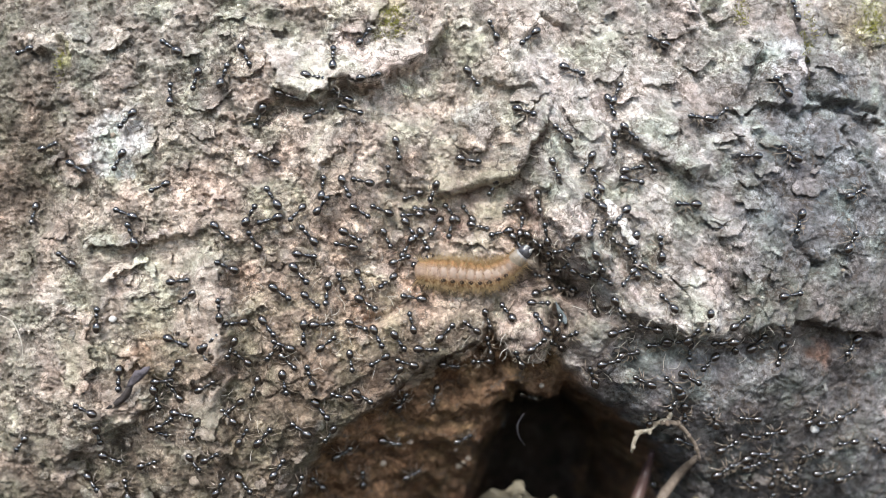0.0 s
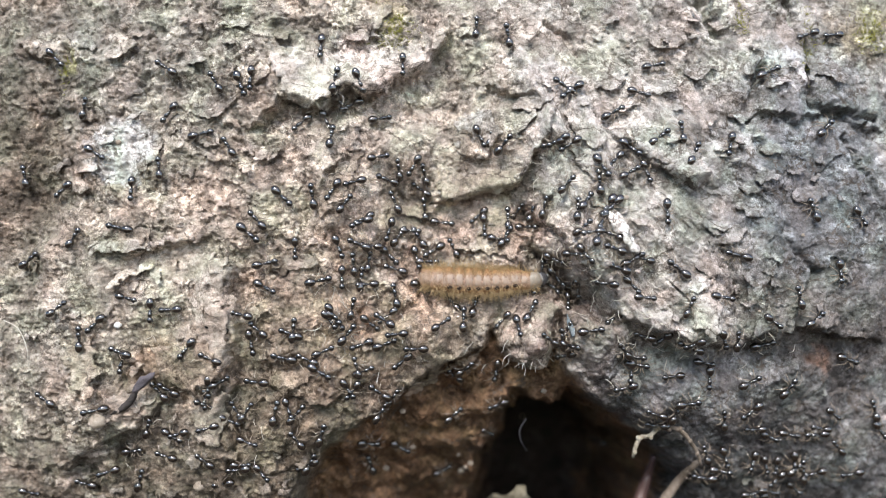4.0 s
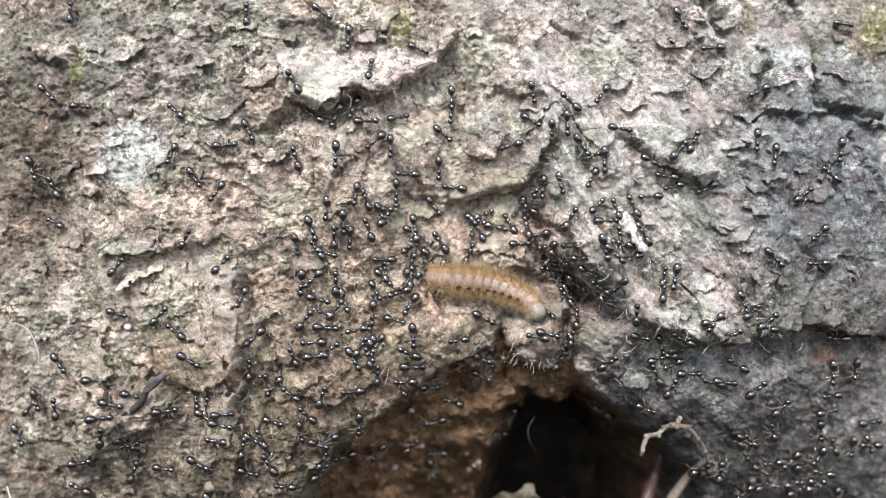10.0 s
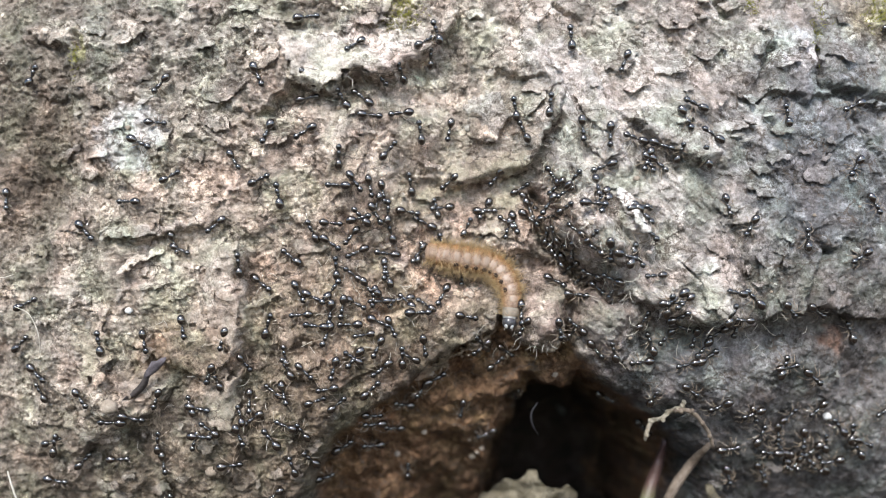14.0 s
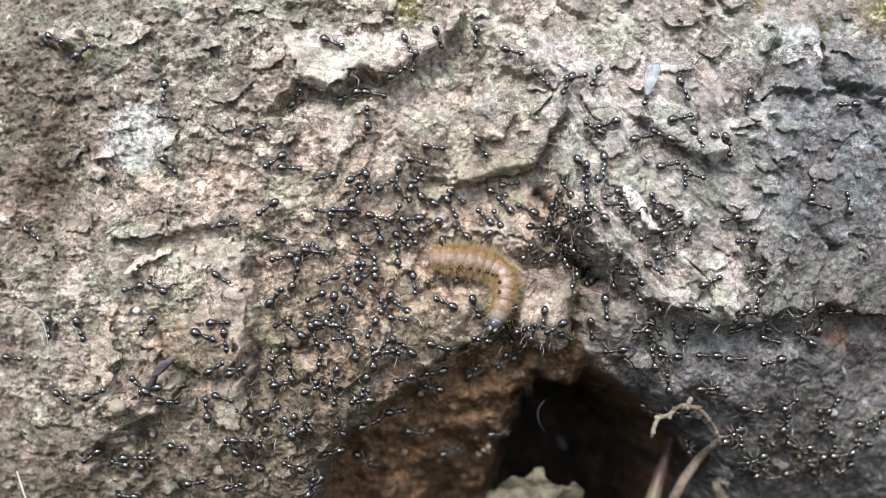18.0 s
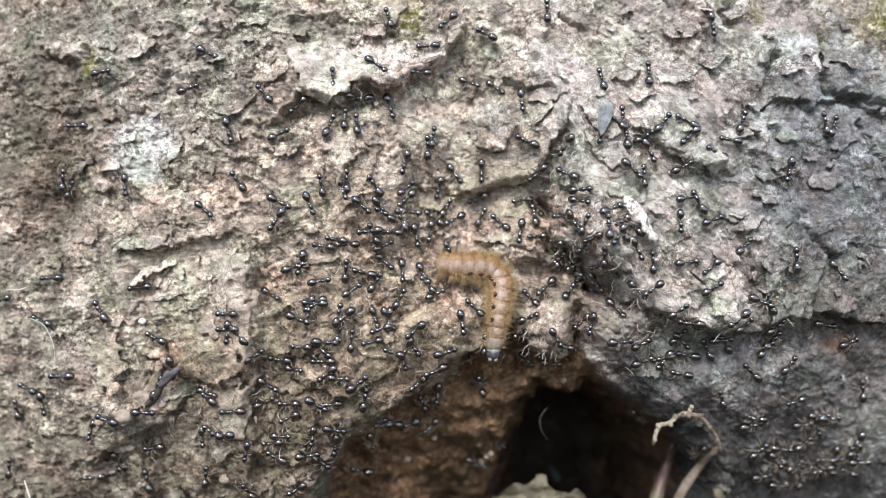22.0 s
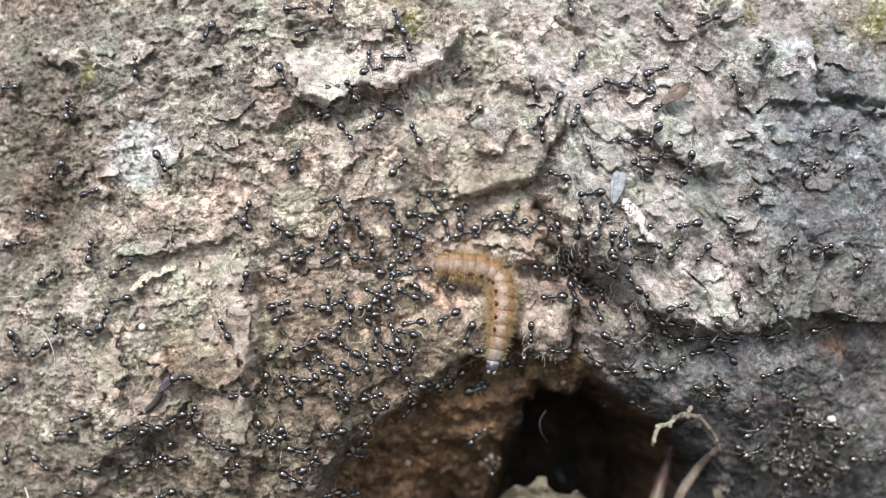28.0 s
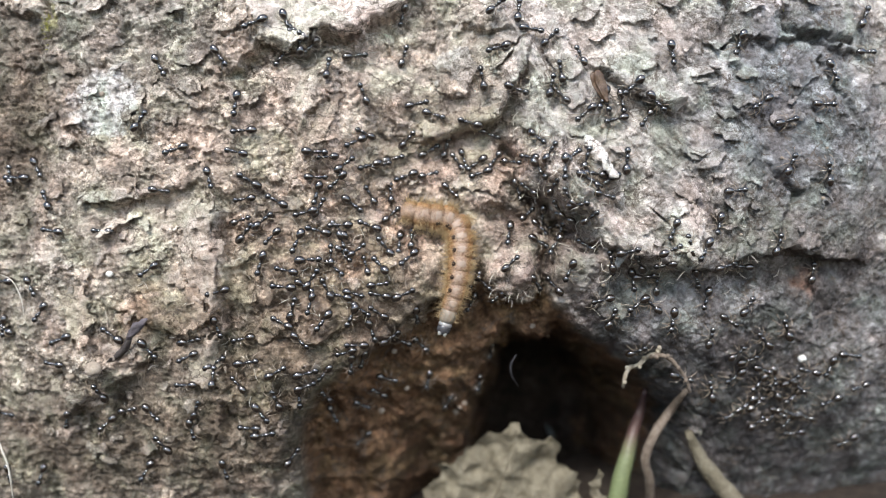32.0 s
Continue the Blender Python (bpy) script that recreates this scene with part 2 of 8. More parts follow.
def lump(x, z, at, rx, rz, high, turn=0.0):
    c, s = math.cos(radians(turn)), math.sin(radians(turn))
    u, v = (x - at[0]) * c + (z - at[1]) * s, -(x - at[0]) * s + (z - at[1]) * c
    return high * np.exp(-((u / rx) ** 2 + (v / rz) ** 2) ** 1.5)


def inside(x, z, pts, soft):
    """1 inside a closed outline, 0 outside, over a soft border."""
    p = np.array(pts, float)
    hit, best = np.zeros(x.shape, bool), np.full(x.shape, 1e9)
    for a, b in zip(p, np.roll(p, -1, axis=0)):
        v = b - a
        s = np.clip(((x - a[0]) * v[0] + (z - a[1]) * v[1]) / (v @ v), 0, 1)
        best = np.minimum(best, np.hypot(x - a[0] - s * v[0], z - a[1] - s * v[1]))
        if v[1]:
            hit ^= ((a[1] > z) != (b[1] > z)) & (x < (z - a[1]) / v[1] * v[0] + a[0])
    return step(-soft, soft, np.where(hit, best, -best))


HOLLOW = [(-20.0, -32.1), (-12.9, -27.1), (-7.5, -23.1), (-3.5, -19.7), (1.4, -17.1), (6.1, -15.3), (7.9, -12.6), (9.1, -14.7), (10.8, -17.4), (13.9, -18.7), (16.4, -17.9), (17.5, -16.2), (18.0, -14.2), (18.7, -16.2), (19.6, -18.7), (21.5, -20.3), (23.8, -23.6), (28.2, -26.7), (35.4, -32.1), (40.7, -41.0), (43.4, -121.3), (-28.0, -121.3), (-23.6, -39.2)]
DEEP = [(10.5, -31.0), (14.5, -28.0), (20.5, -27.0), (26.0, -28.5), (31.0, -32.5), (34.0, -39.2), (34.0, -121.3), (4.0, -121.3), (8.5, -38.3), (9.5, -34.0)]


# plates worn smooth: place, half-width, half-height, turn
CALM = [((-3.4, -15.6), 11, 4.2, 33), ((-17.7, 16.6), 4.2, 4.2, 0), ((-5.7, 17.5), 4.6, 4.2, 0), ((7.2, 17.5), 6, 6.5, 20), ((1.4, 5.0), 11, 4, 5), ((-38.7, -16), 6, 5, 0),
        ((34.0, 22.0), 9, 7, -30), ((14.2, -12.9), 3.6, 4, 0), ((-53.0, -4.0), 9, 5, 0), ((-16.0, 8.5), 4, 4, 30), ((-48.0, -30.0), 7, 4, 0)]


def heights(x, z):
    """How far the bark stands out towards the camera, and its colour, at places on the trunk's face."""
    x, z = x.astype(np.float32), z.astype(np.float32)
    near = step(130, 90, np.abs(x)) * step(100, 60, z)
    wx = x + 1.1 * fbm(x, z, 5, 4, 11)
    wz = z + 1.1 * fbm(x, z, 5, 4, 21)
    ax, az = x + 0.5 * fbm(x, z, 1.6, 3, 31), z + 0.5 * fbm(x, z, 1.6, 3, 41)
    ex, ez = x + 0.45 * fbm(x, z, 2.2, 4, 51, 0.6), z + 0.45 * fbm(x, z, 2.2, 4, 61, 0.6)
    h = 1.2 * fbm(x, z, 26, 2, 1)
    # a root swells to the right, the middle is let in, the low right side falls back
    h = h + lump(x, z, (46.1, 9.9), 36, 30, 5.0, -15) + lump(x, z, (-49.5, 12.6), 34, 42, 4.0) + lump(x, z, (1.4, 9.9), 14, 22, -4.5, 20)
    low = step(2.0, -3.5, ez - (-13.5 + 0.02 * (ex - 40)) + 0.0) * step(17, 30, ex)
    h = h - 1.8 * low - 0.16 * low * np.clip(-16 - z, 0, 40)
    h = h - 0.011 * np.clip(-26 - z, 0, 40) ** 2 + lump(x, z, (-68.2, 9.0), 7, 16, -2.0)
    # broken edges
    for pts, up, down, wu, wd in (
        ([(-31.6, 18.4), (-25.4, 24.4), (-20.0, 22.9), (-16.0, 26.0), (-12.9, 25.3), (-8.4, 26.9), (-3.0, 29.4), (-0.8, 34.0), (0.5, 37.6)], 2.5, 1.7, 9, 3),
        ([(-3.5, 8.1), (1.4, 9.2), (5.9, 10.6), (10.4, 10.6), (13.0, 13.9), (15.3, 18.4), (17.1, 22.4)], 1.9, 1.6, 7, 3),
        ([(12.6, 2.3), (16.6, -0.4), (22.0, -5.7), (24.6, -8.4), (32.7, -11.1), (37.1, -13.8), (43.8, -14.5), (49.6, -12.4), (56.8, -11.7), (63.9, -13.3), (72.9, -14.2)], 2.2, 1.3, 12, 4),
        ([(23.8, 19.3), (28.2, 17.1), (32.7, 13.3), (38.0, 11.2), (41.2, 11.7), (42.7, 9.9)], 1.2, 1.0, 8, 3),
        ([(13.9, 6.3), (17.1, 3.7), (20.2, 0.1), (22.9, -3.5), (26.0, -7.1)], 2.4, 2.4, 5, 4),
        ([(-56.6, 1.4), (-49.5, 0.1), (-40.5, 1.9), (-34.3, 3.7)], 0.9, 0.5, 6, 3),
        ([(-56.6, -14.2), (-48.6, -17.8), (-40.5, -22.2), (-34.7, -19.6), (-34.3, -14.2)], 0.4, 1.4, 4, 3),
        ([(-64.6, -38.3), (-59.3, -32.9), (-53.0, -29.4), (-46.8, -24.9), (-43.2, -22.2)], 1.4, 1.4, 6, 4),
        ([(-25.4, -22.2), (-20.0, -23.1), (-16.4, -22.2), (-9.3, -18.7)], 0.9, 1.1, 4, 3),
        ([(45.2, 26.0), (48.8, 22.4), (55.0, 21.5), (62.1, 23.8), (66.6, 21.1), (72.9, 20.2)], 0.9, 1.1, 5, 2.2),
        ([(-20.0, 9.9), (-17.3, 13.5), (-14.2, 17.1), (-12.9, 20.2)], 0.9, 1.0, 3.5, 2.5),
        ([(-70.0, 34.0), (-64.6, 31.3), (-60.2, 31.8)], 1.0, 1.2, 5, 3),
        ([(3.2, 27.8), (8.6, 26.0), (15.7, 24.6)], 0.8, 1.0, 4, 2.5),
    ):
        h = h + ledge(ex + 0.7 * (wx - x), ez + 0.7 * (wz - z), pts, up, down, wu, wd)
    # edges that run down the trunk: the left-hand side stands out
    for pts, up, down in (
        ([(-36.1, -41.0), (-34.7, -32.1), (-35.4, -24.9), (-33.8, -17.8), (-32.9, -10.6), (-34.3, 0.1)], 2.3, 1.5),
        ([(-54.8, -39.2), (-54.4, -32.1), (-55.7, -22.2), (-55.3, -14.2)], 1.0, 1.1),
        ([(-44.6, 9.9), (-45.4, 16.2), (-47.2, 22.4), (-52.1, 26.0)], 0.9, 0.8),
        ([(-28.0, -37.4), (-25.4, -28.5), (-23.6, -22.2)], 1.0, 1.0),
    ):
        h = h + 0.7 * ledge(wx + ex - x, wz + ez - z, pts, up, down, 5, 3.5)
    for pts, deep, wide in (
        ([(50.1, 30.0), (48.3, 26.0), (47.7, 21.5)], 2.6, 0.7), ([(54.6, 41.2), (58.6, 31.3), (57.7, 24.2), (62.1, 22.9), (70.0, 22.0)], 1.8, 0.6),
        ([(42.9, 1.9), (44.7, -3.5), (45.2, -9.7)], 1.2, 0.5), ([(58.6, -2.6), (56.3, -7.1), (55.4, -12.0)], 1.6, 0.6),
        ([(15.7, 36.7), (19.3, 34.0), (20.6, 31.8)], 1.4, 0.4), ([(40.7, 40.3), (42.7, 37.8), (43.4, 35.8)], 3.5, 1.3),
        ([(12.6, 6.6), (14.0, 5.2)], 5.0, 1.3), ([(63.9, 18.8), (69.3, 9.9)], 1.3, 0.5), ([(53.2, 10.8), (53.7, 1.9), (58.6, -2.6)], 1.0, 0.5),
        ([(-61.5, 33.1), (-60.4, 31.5)], 2.2, 0.6), ([(44.8, 0.1), (45.4, -0.8)], 1.6, 0.5), ([(9.5, 34.0), (11.2, 29.6)], 1.2, 0.7),
        ([(15.7, -1.2), (19.3, -5.3), (21.1, -7.1)], 3.0, 1.6), ([(18.3, -10.5), (18.0, -15.5)], 4.0, 1.3), ([(9.0, -9.3), (7.9, -13.3)], 2.2, 1.0), ([(10.4, -3.7), (15.5, -4.9), (20.4, -6.6)], 3.0, 1.6), ([(-4.4, -7.1), (-8.4, -10.6), (-12.0, -11.5)], 1.6, 0.8),
    ):
        h = h + crack(ex, ez, pts, deep, wide)
    # pale strands of wood along the root
    fx0, fz0 = x * 0.87 + z * 0.5, z * 0.87 - x * 0.5
    sx, sz = x + 0.55 * fbm(x, z, 4, 3, 55), z + 0.55 * fbm(x, z, 4, 3, 65)
    strands = sum(np.clip(-crack(sx, sz, pts, 1.0, wide), 0, 1) * high for pts, high, wide in (
        ([(10.8, 31.3), (15.7, 23.3), (19.2, 16.6)], 1.8, 1.4), ([(15.3, 21.4), (18.0, 14.3), (19.8, 8.0), (21.6, 2.7), (24.2, -0.9)], 2.6, 1.25), ([(20.5, 24.0), (23.5, 17.0), (26.0, 10.5)], 1.6, 1.0),
        ([(21.0, 1.9), (26.4, -5.3), (30.0, -8.8), (37.0, -12.6)], 1.6, 1.6), ([(24.4, 6.6), (26.0, 3.6), (27.8, 0.6)], 1.3, 1.1), ([(12.8, 19.5), (16.4, 13.0), (17.8, 8.0)], 0.9, 0.9)))
    h = h + strands * (1 + 0.25 * fbm(fx0 * 1.6, fz0 * 0.2, 1.4, 3, 57))
    h = h + crack(ex, ez, [(14.0, 1.5), (17.5, -2.0), (21.0, -6.0), (24.5, -9.5)], 3.2, 1.5)
    for at, rx, rz, high, turn in (
        ((-6.2, 17.9), 5, 4.6, 2.1, 0), ((-17.3, 17.2), 4.4, 4.2, 1.9, 10), ((5.9, 20.2), 6.2, 5, 1.9, 60), ((-16.5, 7.5), 3.4, 4.6, 1.6, -20), ((14.3, -12.9), 3.5, 4.0, 5.2, 0), ((0.1, -11.1), 6, 2.6, 1.5, 25),
        ((22.4, -13.3), 2.8, 4.6, 2.8, 15), ((26.0, -14.2), 3.0, 5.6, 2.0, 0), ((-7.5, -14.2), 8, 3.5, 1.0, 20), ((-50.8, 15.3), 6, 4.5, 1.0, 0), ((-43.2, -16.0), 9, 4.5, 1.0, 10), ((-55.3, -26.2), 3.0, 2.6, 1.6, 0),
        ((-62.9, -17.8), 5, 8, 1.5, 0), ((8.6, 0.1), 5, 3, 1.0, 0), ((39.8, -8.4), 3.0, 6, 1.6, 10), ((50.5, -23.1), 12, 6, 2.2, -10), ((35.4, -21.3), 8, 5, 2.0, -20), ((62.1, -19.6), 10, 4, 1.5, 0),
        ((27.3, 1.9), 2.0, 5.0, 0.9, 25),
    ):
        h = h + lump(wx, wz, at, rx, rz, high, turn)
    # scales, thin broken layers and fibres; smoother scales on the right, ragged layers on the left
    right = step(5, 25, wx + 0.3 * wz)
    s1, n1 = scales(ex * 0.8 + 0.15 * ez, ez, 6.4, 3)
    s2, n2 = scales(ex * 0.85, ez, 2.7, 7)
    s3, n3 = scales(ax * 0.9, az, 1.15, 13)
    rag = 0.55 + 0.45 * step(-0.3, 0.4, fbm(x, z, 11, 3, 17))
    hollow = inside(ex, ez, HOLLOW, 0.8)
    calm = 0.7 * hollow + 0.6 * np.clip(strands, 0, 1.3) + sum(lump(wx, wz, at, rx, rz, 1.0, turn) for at, rx, rz, turn in CALM)
    rag = rag * (1 - 0.8 * np.clip(calm, 0, 1))
    h = h + 0.65 * s1 * (1 - 0.3 * right) * (1 - 0.7 * np.clip(calm, 0, 1)) + 0.26 * s2 * rag + 0.19 * s3 * rag
    layer_1, layer_2 = fbm(ex * 1.05 + 0.2 * ez, ez * 0.85, 9, 5, 71, 0.58), fbm(ex, ez, 3.0, 4, 81, 0.6)
    layer_3 = fbm(ax, az, 1.3, 3, 86, 0.6)
    h = h + 1.35 * terrace(layer_1, 3.6) * (1 - 0.6 * right) * (1 - 0.7 * np.clip(calm, 0, 1)) + 0.34 * terrace(layer_2, 4.0) * (1 - 0.5 * right) * rag + 0.16 * terrace(layer_3, 3.0) * rag + 0.08 * layer_2
    fx, fz = (x + z) * 0.7071, (z - x) * 0.7071
    h = h + 0.3 * fbm(fx * 1.1 + 0.4 * layer_2, fz * 0.28, 1.6, 3, 91, 0.6) * step(16, 24, wx) * step(60, 45, wx) + 0.22 * np.abs(fbm(ex * 1.1, ez * 0.5, 1.8, 3, 96, 0.6)) * step(5, -15, wx)
    # wood fibres: down along the root on one side, level on the other
    down_root, level = step(14, 20, wx) * step(50, 38, wx) * step(-15, -8, wz), step(-14, -26, wx)
    streak = fbm(fx * 1.3 + 0.3 * layer_2, fz * 0.22, 1.3, 4, 93, 0.65) * down_root + fbm(x * 0.2 + 0.3 * layer_2, z * 1.2 - 0.12 * x, 1.2, 4, 98, 0.65) * level
    h = h + 0.14 * streak
    tone = (lattice(np.floor(layer_1 * 3.6).astype(np.int64) + 50, np.floor(layer_2 * 2).astype(np.int64) + 50, 5) - 0.5)[..., None]
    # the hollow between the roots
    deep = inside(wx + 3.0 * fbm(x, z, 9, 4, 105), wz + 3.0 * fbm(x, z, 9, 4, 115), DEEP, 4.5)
    inner = inside(wx, wz, HOLLOW, 5.0)
    h = h - hollow * (3.2 + 1.5 * fbm(x, z, 9, 3, 101)) - inner * (3.0 + 2.0 * fbm(x, z, 6, 4, 106) + (0.22 + 0.08 * step(4, 14, x)) * np.clip(-14 - z, 0, 30) + 4.0 * step(2, 22, x) * step(-25, -33, z) + 0.45 * np.clip(-26 - z, 0, 30) * step(-14, -2, x)) - 34 * deep * step(0.3, 0.9, inner)
    h = np.clip(h, -60, 20) * near

    # colours
    qx, qz = x + 3.2 * fbm(x, z, 6, 4, 111), z + 3.2 * fbm(x, z, 6, 4, 121)

    def zone(at, rx, rz, turn=0.0):
        return np.clip(lump(qx, qz, at, rx, rz, 1.0, turn), 0, 1)[..., None]

    def scar(at, rx, rz, turn=0.0):
        return step(0.3, 0.5, lump(x + 1.6 * fbm(x, z, 4, 5, 112, 0.6), z + 1.6 * fbm(x, z, 4, 5, 122, 0.6), at, rx, rz, 1.0, turn))[..., None]
    patch = fbm(x, z, 9, 5, 131, 0.62)[..., None]
    speck = fbm(x, z, 1.8, 3, 141, 0.65)[..., None]
    col = np.array((0.52, 0.465, 0.405)) + np.array((0.07, 0.065, 0.06)) * patch
    for c, amount in (
        ((0.50, 0.485, 0.465), right[..., None] * 0.9),
        ((0.54, 0.485, 0.42), zone((-40.5, -10.6), 26, 22) * 0.8),
        ((0.51, 0.39, 0.30), zone((-15.5, -8.8), 20, 16, 0) * 0.75),
        ((0.38, 0.30, 0.23), zone((-12.0, -11.5), 13, 9) * 0.5),
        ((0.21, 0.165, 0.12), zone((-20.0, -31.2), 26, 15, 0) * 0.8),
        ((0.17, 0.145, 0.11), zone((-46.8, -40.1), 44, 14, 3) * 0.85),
        ((0.42, 0.31, 0.22), zone((-43.2, -16.9), 9, 5, 10) * 0.8),
        ((0.55, 0.475, 0.415), zone((-5.7, 17.9), 18, 9, 10) * 0.8),
        ((0.36, 0.365, 0.31), zone((6.8, 20.2), 5, 6, 30) * 0.8),
        ((0.52, 0.40, 0.35), zone((14.1, -12.9), 4.5, 4.8) * 0.95),
        ((0.44, 0.42, 0.385), zone((-46.8, 29.6), 32, 14, 0) * 0.75),
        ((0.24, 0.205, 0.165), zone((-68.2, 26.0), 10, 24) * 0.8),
        ((0.36, 0.355, 0.35), zone((55.0, 18.8), 14, 7) * 0.7),
        ((0.29, 0.30, 0.315), zone((57.7, 9.9), 11, 16, 20) * 0.75),
        ((0.62, 0.59, 0.56), zone((32.7, 17.9), 13, 5, -35) * 0.7),
        ((0.70, 0.66, 0.62), zone((27.3, 3.7), 22, 3.6, -62) * 0.65),
        ((0.68, 0.57, 0.50), zone((5.9, 3.7), 15, 8) * 0.85),
        ((0.60, 0.53, 0.465), zone((-14.6, 9.9), 14, 12) * 0.6),
        # recess under the ledge: shade painted into the bark colour
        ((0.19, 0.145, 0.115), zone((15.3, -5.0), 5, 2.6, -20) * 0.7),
        ((0.60, 0.56, 0.52), zone((26.0, -1.2), 4, 8, 35) * 0.7),
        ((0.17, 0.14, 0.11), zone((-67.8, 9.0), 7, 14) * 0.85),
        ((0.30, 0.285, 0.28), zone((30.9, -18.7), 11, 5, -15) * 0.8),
        ((0.40, 0.36, 0.14), zone((-8.4, 35.8), 3.0, 3.6) * 0.9),
        ((0.36, 0.34, 0.10), zone((-60.6, 29.6), 0.7, 2.6) * 1.0),
        ((0.33, 0.30, 0.16), zone((68.4, 36.7), 6, 6) * 0.7),
        # low right below the root's edge: the shade there is put into the tone
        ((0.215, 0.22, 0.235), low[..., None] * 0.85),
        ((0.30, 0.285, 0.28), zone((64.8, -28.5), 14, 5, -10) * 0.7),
        # bottom right corner: deeper shade, also carried by the colour
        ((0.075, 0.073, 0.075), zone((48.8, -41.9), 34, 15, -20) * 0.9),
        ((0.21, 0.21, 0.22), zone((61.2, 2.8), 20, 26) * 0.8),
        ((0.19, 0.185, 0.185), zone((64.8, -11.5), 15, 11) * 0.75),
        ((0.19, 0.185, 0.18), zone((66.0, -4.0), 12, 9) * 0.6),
        ((0.58, 0.51, 0.445), zone((-25.0, 10.0), 13, 15) * 0.7),
        ((0.66, 0.59, 0.525), zone((-15.0, 24.0), 16, 12) * 0.5),
        ((0.63, 0.505, 0.41), zone((-9.0, 1.0), 15, 10) * 0.45),
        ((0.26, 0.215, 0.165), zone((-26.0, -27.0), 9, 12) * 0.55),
        # far right below that edge, darkened in colour for the same shade
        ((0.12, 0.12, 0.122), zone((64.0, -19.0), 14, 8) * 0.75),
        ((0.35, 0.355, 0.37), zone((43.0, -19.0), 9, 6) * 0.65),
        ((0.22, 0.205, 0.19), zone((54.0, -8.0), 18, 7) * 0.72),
        ((0.265, 0.29, 0.32), zone((60.0, 14.0), 15, 20) * 0.65),
        ((0.40, 0.37, 0.325), zone((-65.0, -12.0), 11, 18) * 0.6),
        ((0.40, 0.39, 0.355), zone((-54.0, 34.0), 22, 9) * 0.6),
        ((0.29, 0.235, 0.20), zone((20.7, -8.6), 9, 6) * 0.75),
        ((0.64, 0.58, 0.52), zone((0.5, 30.9), 30, 11) * 0.7),
        ((0.27, 0.14, 0.085), zone((60.8, -15.5), 1.5, 2.4) * 0.6),
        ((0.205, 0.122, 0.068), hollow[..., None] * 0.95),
        # depth of the hollow: its darkness is painted in as a near-black colour
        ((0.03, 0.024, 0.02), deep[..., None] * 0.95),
    ):
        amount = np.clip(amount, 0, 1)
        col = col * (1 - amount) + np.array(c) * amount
    # ragged dirt in patches, and places worn pale
    dirt = fbm(ex * 1.1, ez * 0.85, 4.2, 5, 151, 0.62)[..., None]
    worn = fbm(ex * 0.95 + 0.2 * ez, ez, 5.0, 5, 171, 0.62)[..., None]
    col = col * (1 - 0.28 * step(0.24, 0.46, dirt)) * np.array((1, 0.985, 0.965)) * (1 + 0.45 * step(0.16, 0.36, worn))
    col = col * (1 + 0.24 * np.clip(streak, -1, 1)[..., None])
    col = col * (1 + 0.13 * speck + 0.18 * patch + 0.22 * (n1[..., None] - 0.5) + 0.2 * (n2[..., None] - 0.5) + 0.2 * (n3[..., None] - 0.5) + 0.2 * tone)
    # places worn down to pale, smooth wood
    for c, amount in (
        ((0.74, 0.69, 0.65), np.clip(strands, 0, 1.2)[..., None] * 0.75),
        ((0.40, 0.32, 0.245), scar((-3.4, -15.4), 11, 4.2, 33) * 0.6),
        ((0.62, 0.51, 0.45), scar((14.2, -13.0), 3.8, 4.2) * 0.5),
        ((0.66, 0.58, 0.50), scar((-42.3, -3.5), 10, 5.5, 8) * 0.6),
        ((0.62, 0.565, 0.50), scar((-62.0, -13.3), 6, 8) * 0.55),
        ((0.80, 0.79, 0.77), scar((-51.7, 16.6), 6.2, 5.4) * 1.0),
        ((0.70, 0.63, 0.58), scar((-13.8, 30.4), 13, 4.2, 8) * 0.95),
        ((0.70, 0.66, 0.63), scar((20.2, 22.4), 4.0, 11, 30) * 0.85),
        ((0.70, 0.67, 0.62), scar((40.3, -7.1), 3.4, 5.5, 10) * 0.9),
        ((0.72, 0.72, 0.73), scar((53.7, 29.6), 4.5, 3.5) * 0.9),
        ((0.60, 0.53, 0.47), scar((5.9, 11.7), 8, 3.0, 8) * 0.6),
        ((0.62, 0.585, 0.55), scar((32.7, 26.0), 9, 5, -30) * 0.5),
        ((0.66, 0.62, 0.58), scar((30.9, 4.6), 3, 7, 25) * 0.55),
    ):
        col = col * (1 - amount) + np.array(c) * (1 + 0.15 * speck) * amount
    return h, np.clip(col * 0.71, 0.008, 0.8)


def spaced(lo, hi, fine, far_lo, far_hi):
    """Places along an axis: fine steps from lo to hi, ever wider ones beyond."""
    out, s = list(np.arange(lo, hi + fine / 2, fine)), fine
    while out[-1] < far_hi:
        s *= 1.25
        out.append(min(out[-1] + s, far_hi))
    s = fine
    while out[0] > far_lo:
        s *= 1.25
        out.insert(0, max(out[0] - s, far_lo))
    return np.array(out)


ROUND = 420.0
GX, GZ = spaced(-80, 80, 0.17, -1319.4, 1319.4), spaced(-56, 52, 0.17, -90, 2400)
MX, MZ = np.meshgrid(GX, GZ)
MH, MC = heights(MX, MZ)


def blurred(a, n):
    for _ in range(2):
        for axis in (0, 1):
            c = np.cumsum(np.pad(a, [(n + 1, n) if k == axis else (0, 0) for k in (0, 1)], mode="edge"), axis=axis)
            a = (np.take(c, range(2 * n + 1, c.shape[axis]), axis) - np.take(c, range(0, c.shape[axis] - 2 * n - 1), axis)) / (2 * n + 1)
    return a


MS = np.maximum(blurred(MH, 5), blurred(MH, 2)) + 0.12


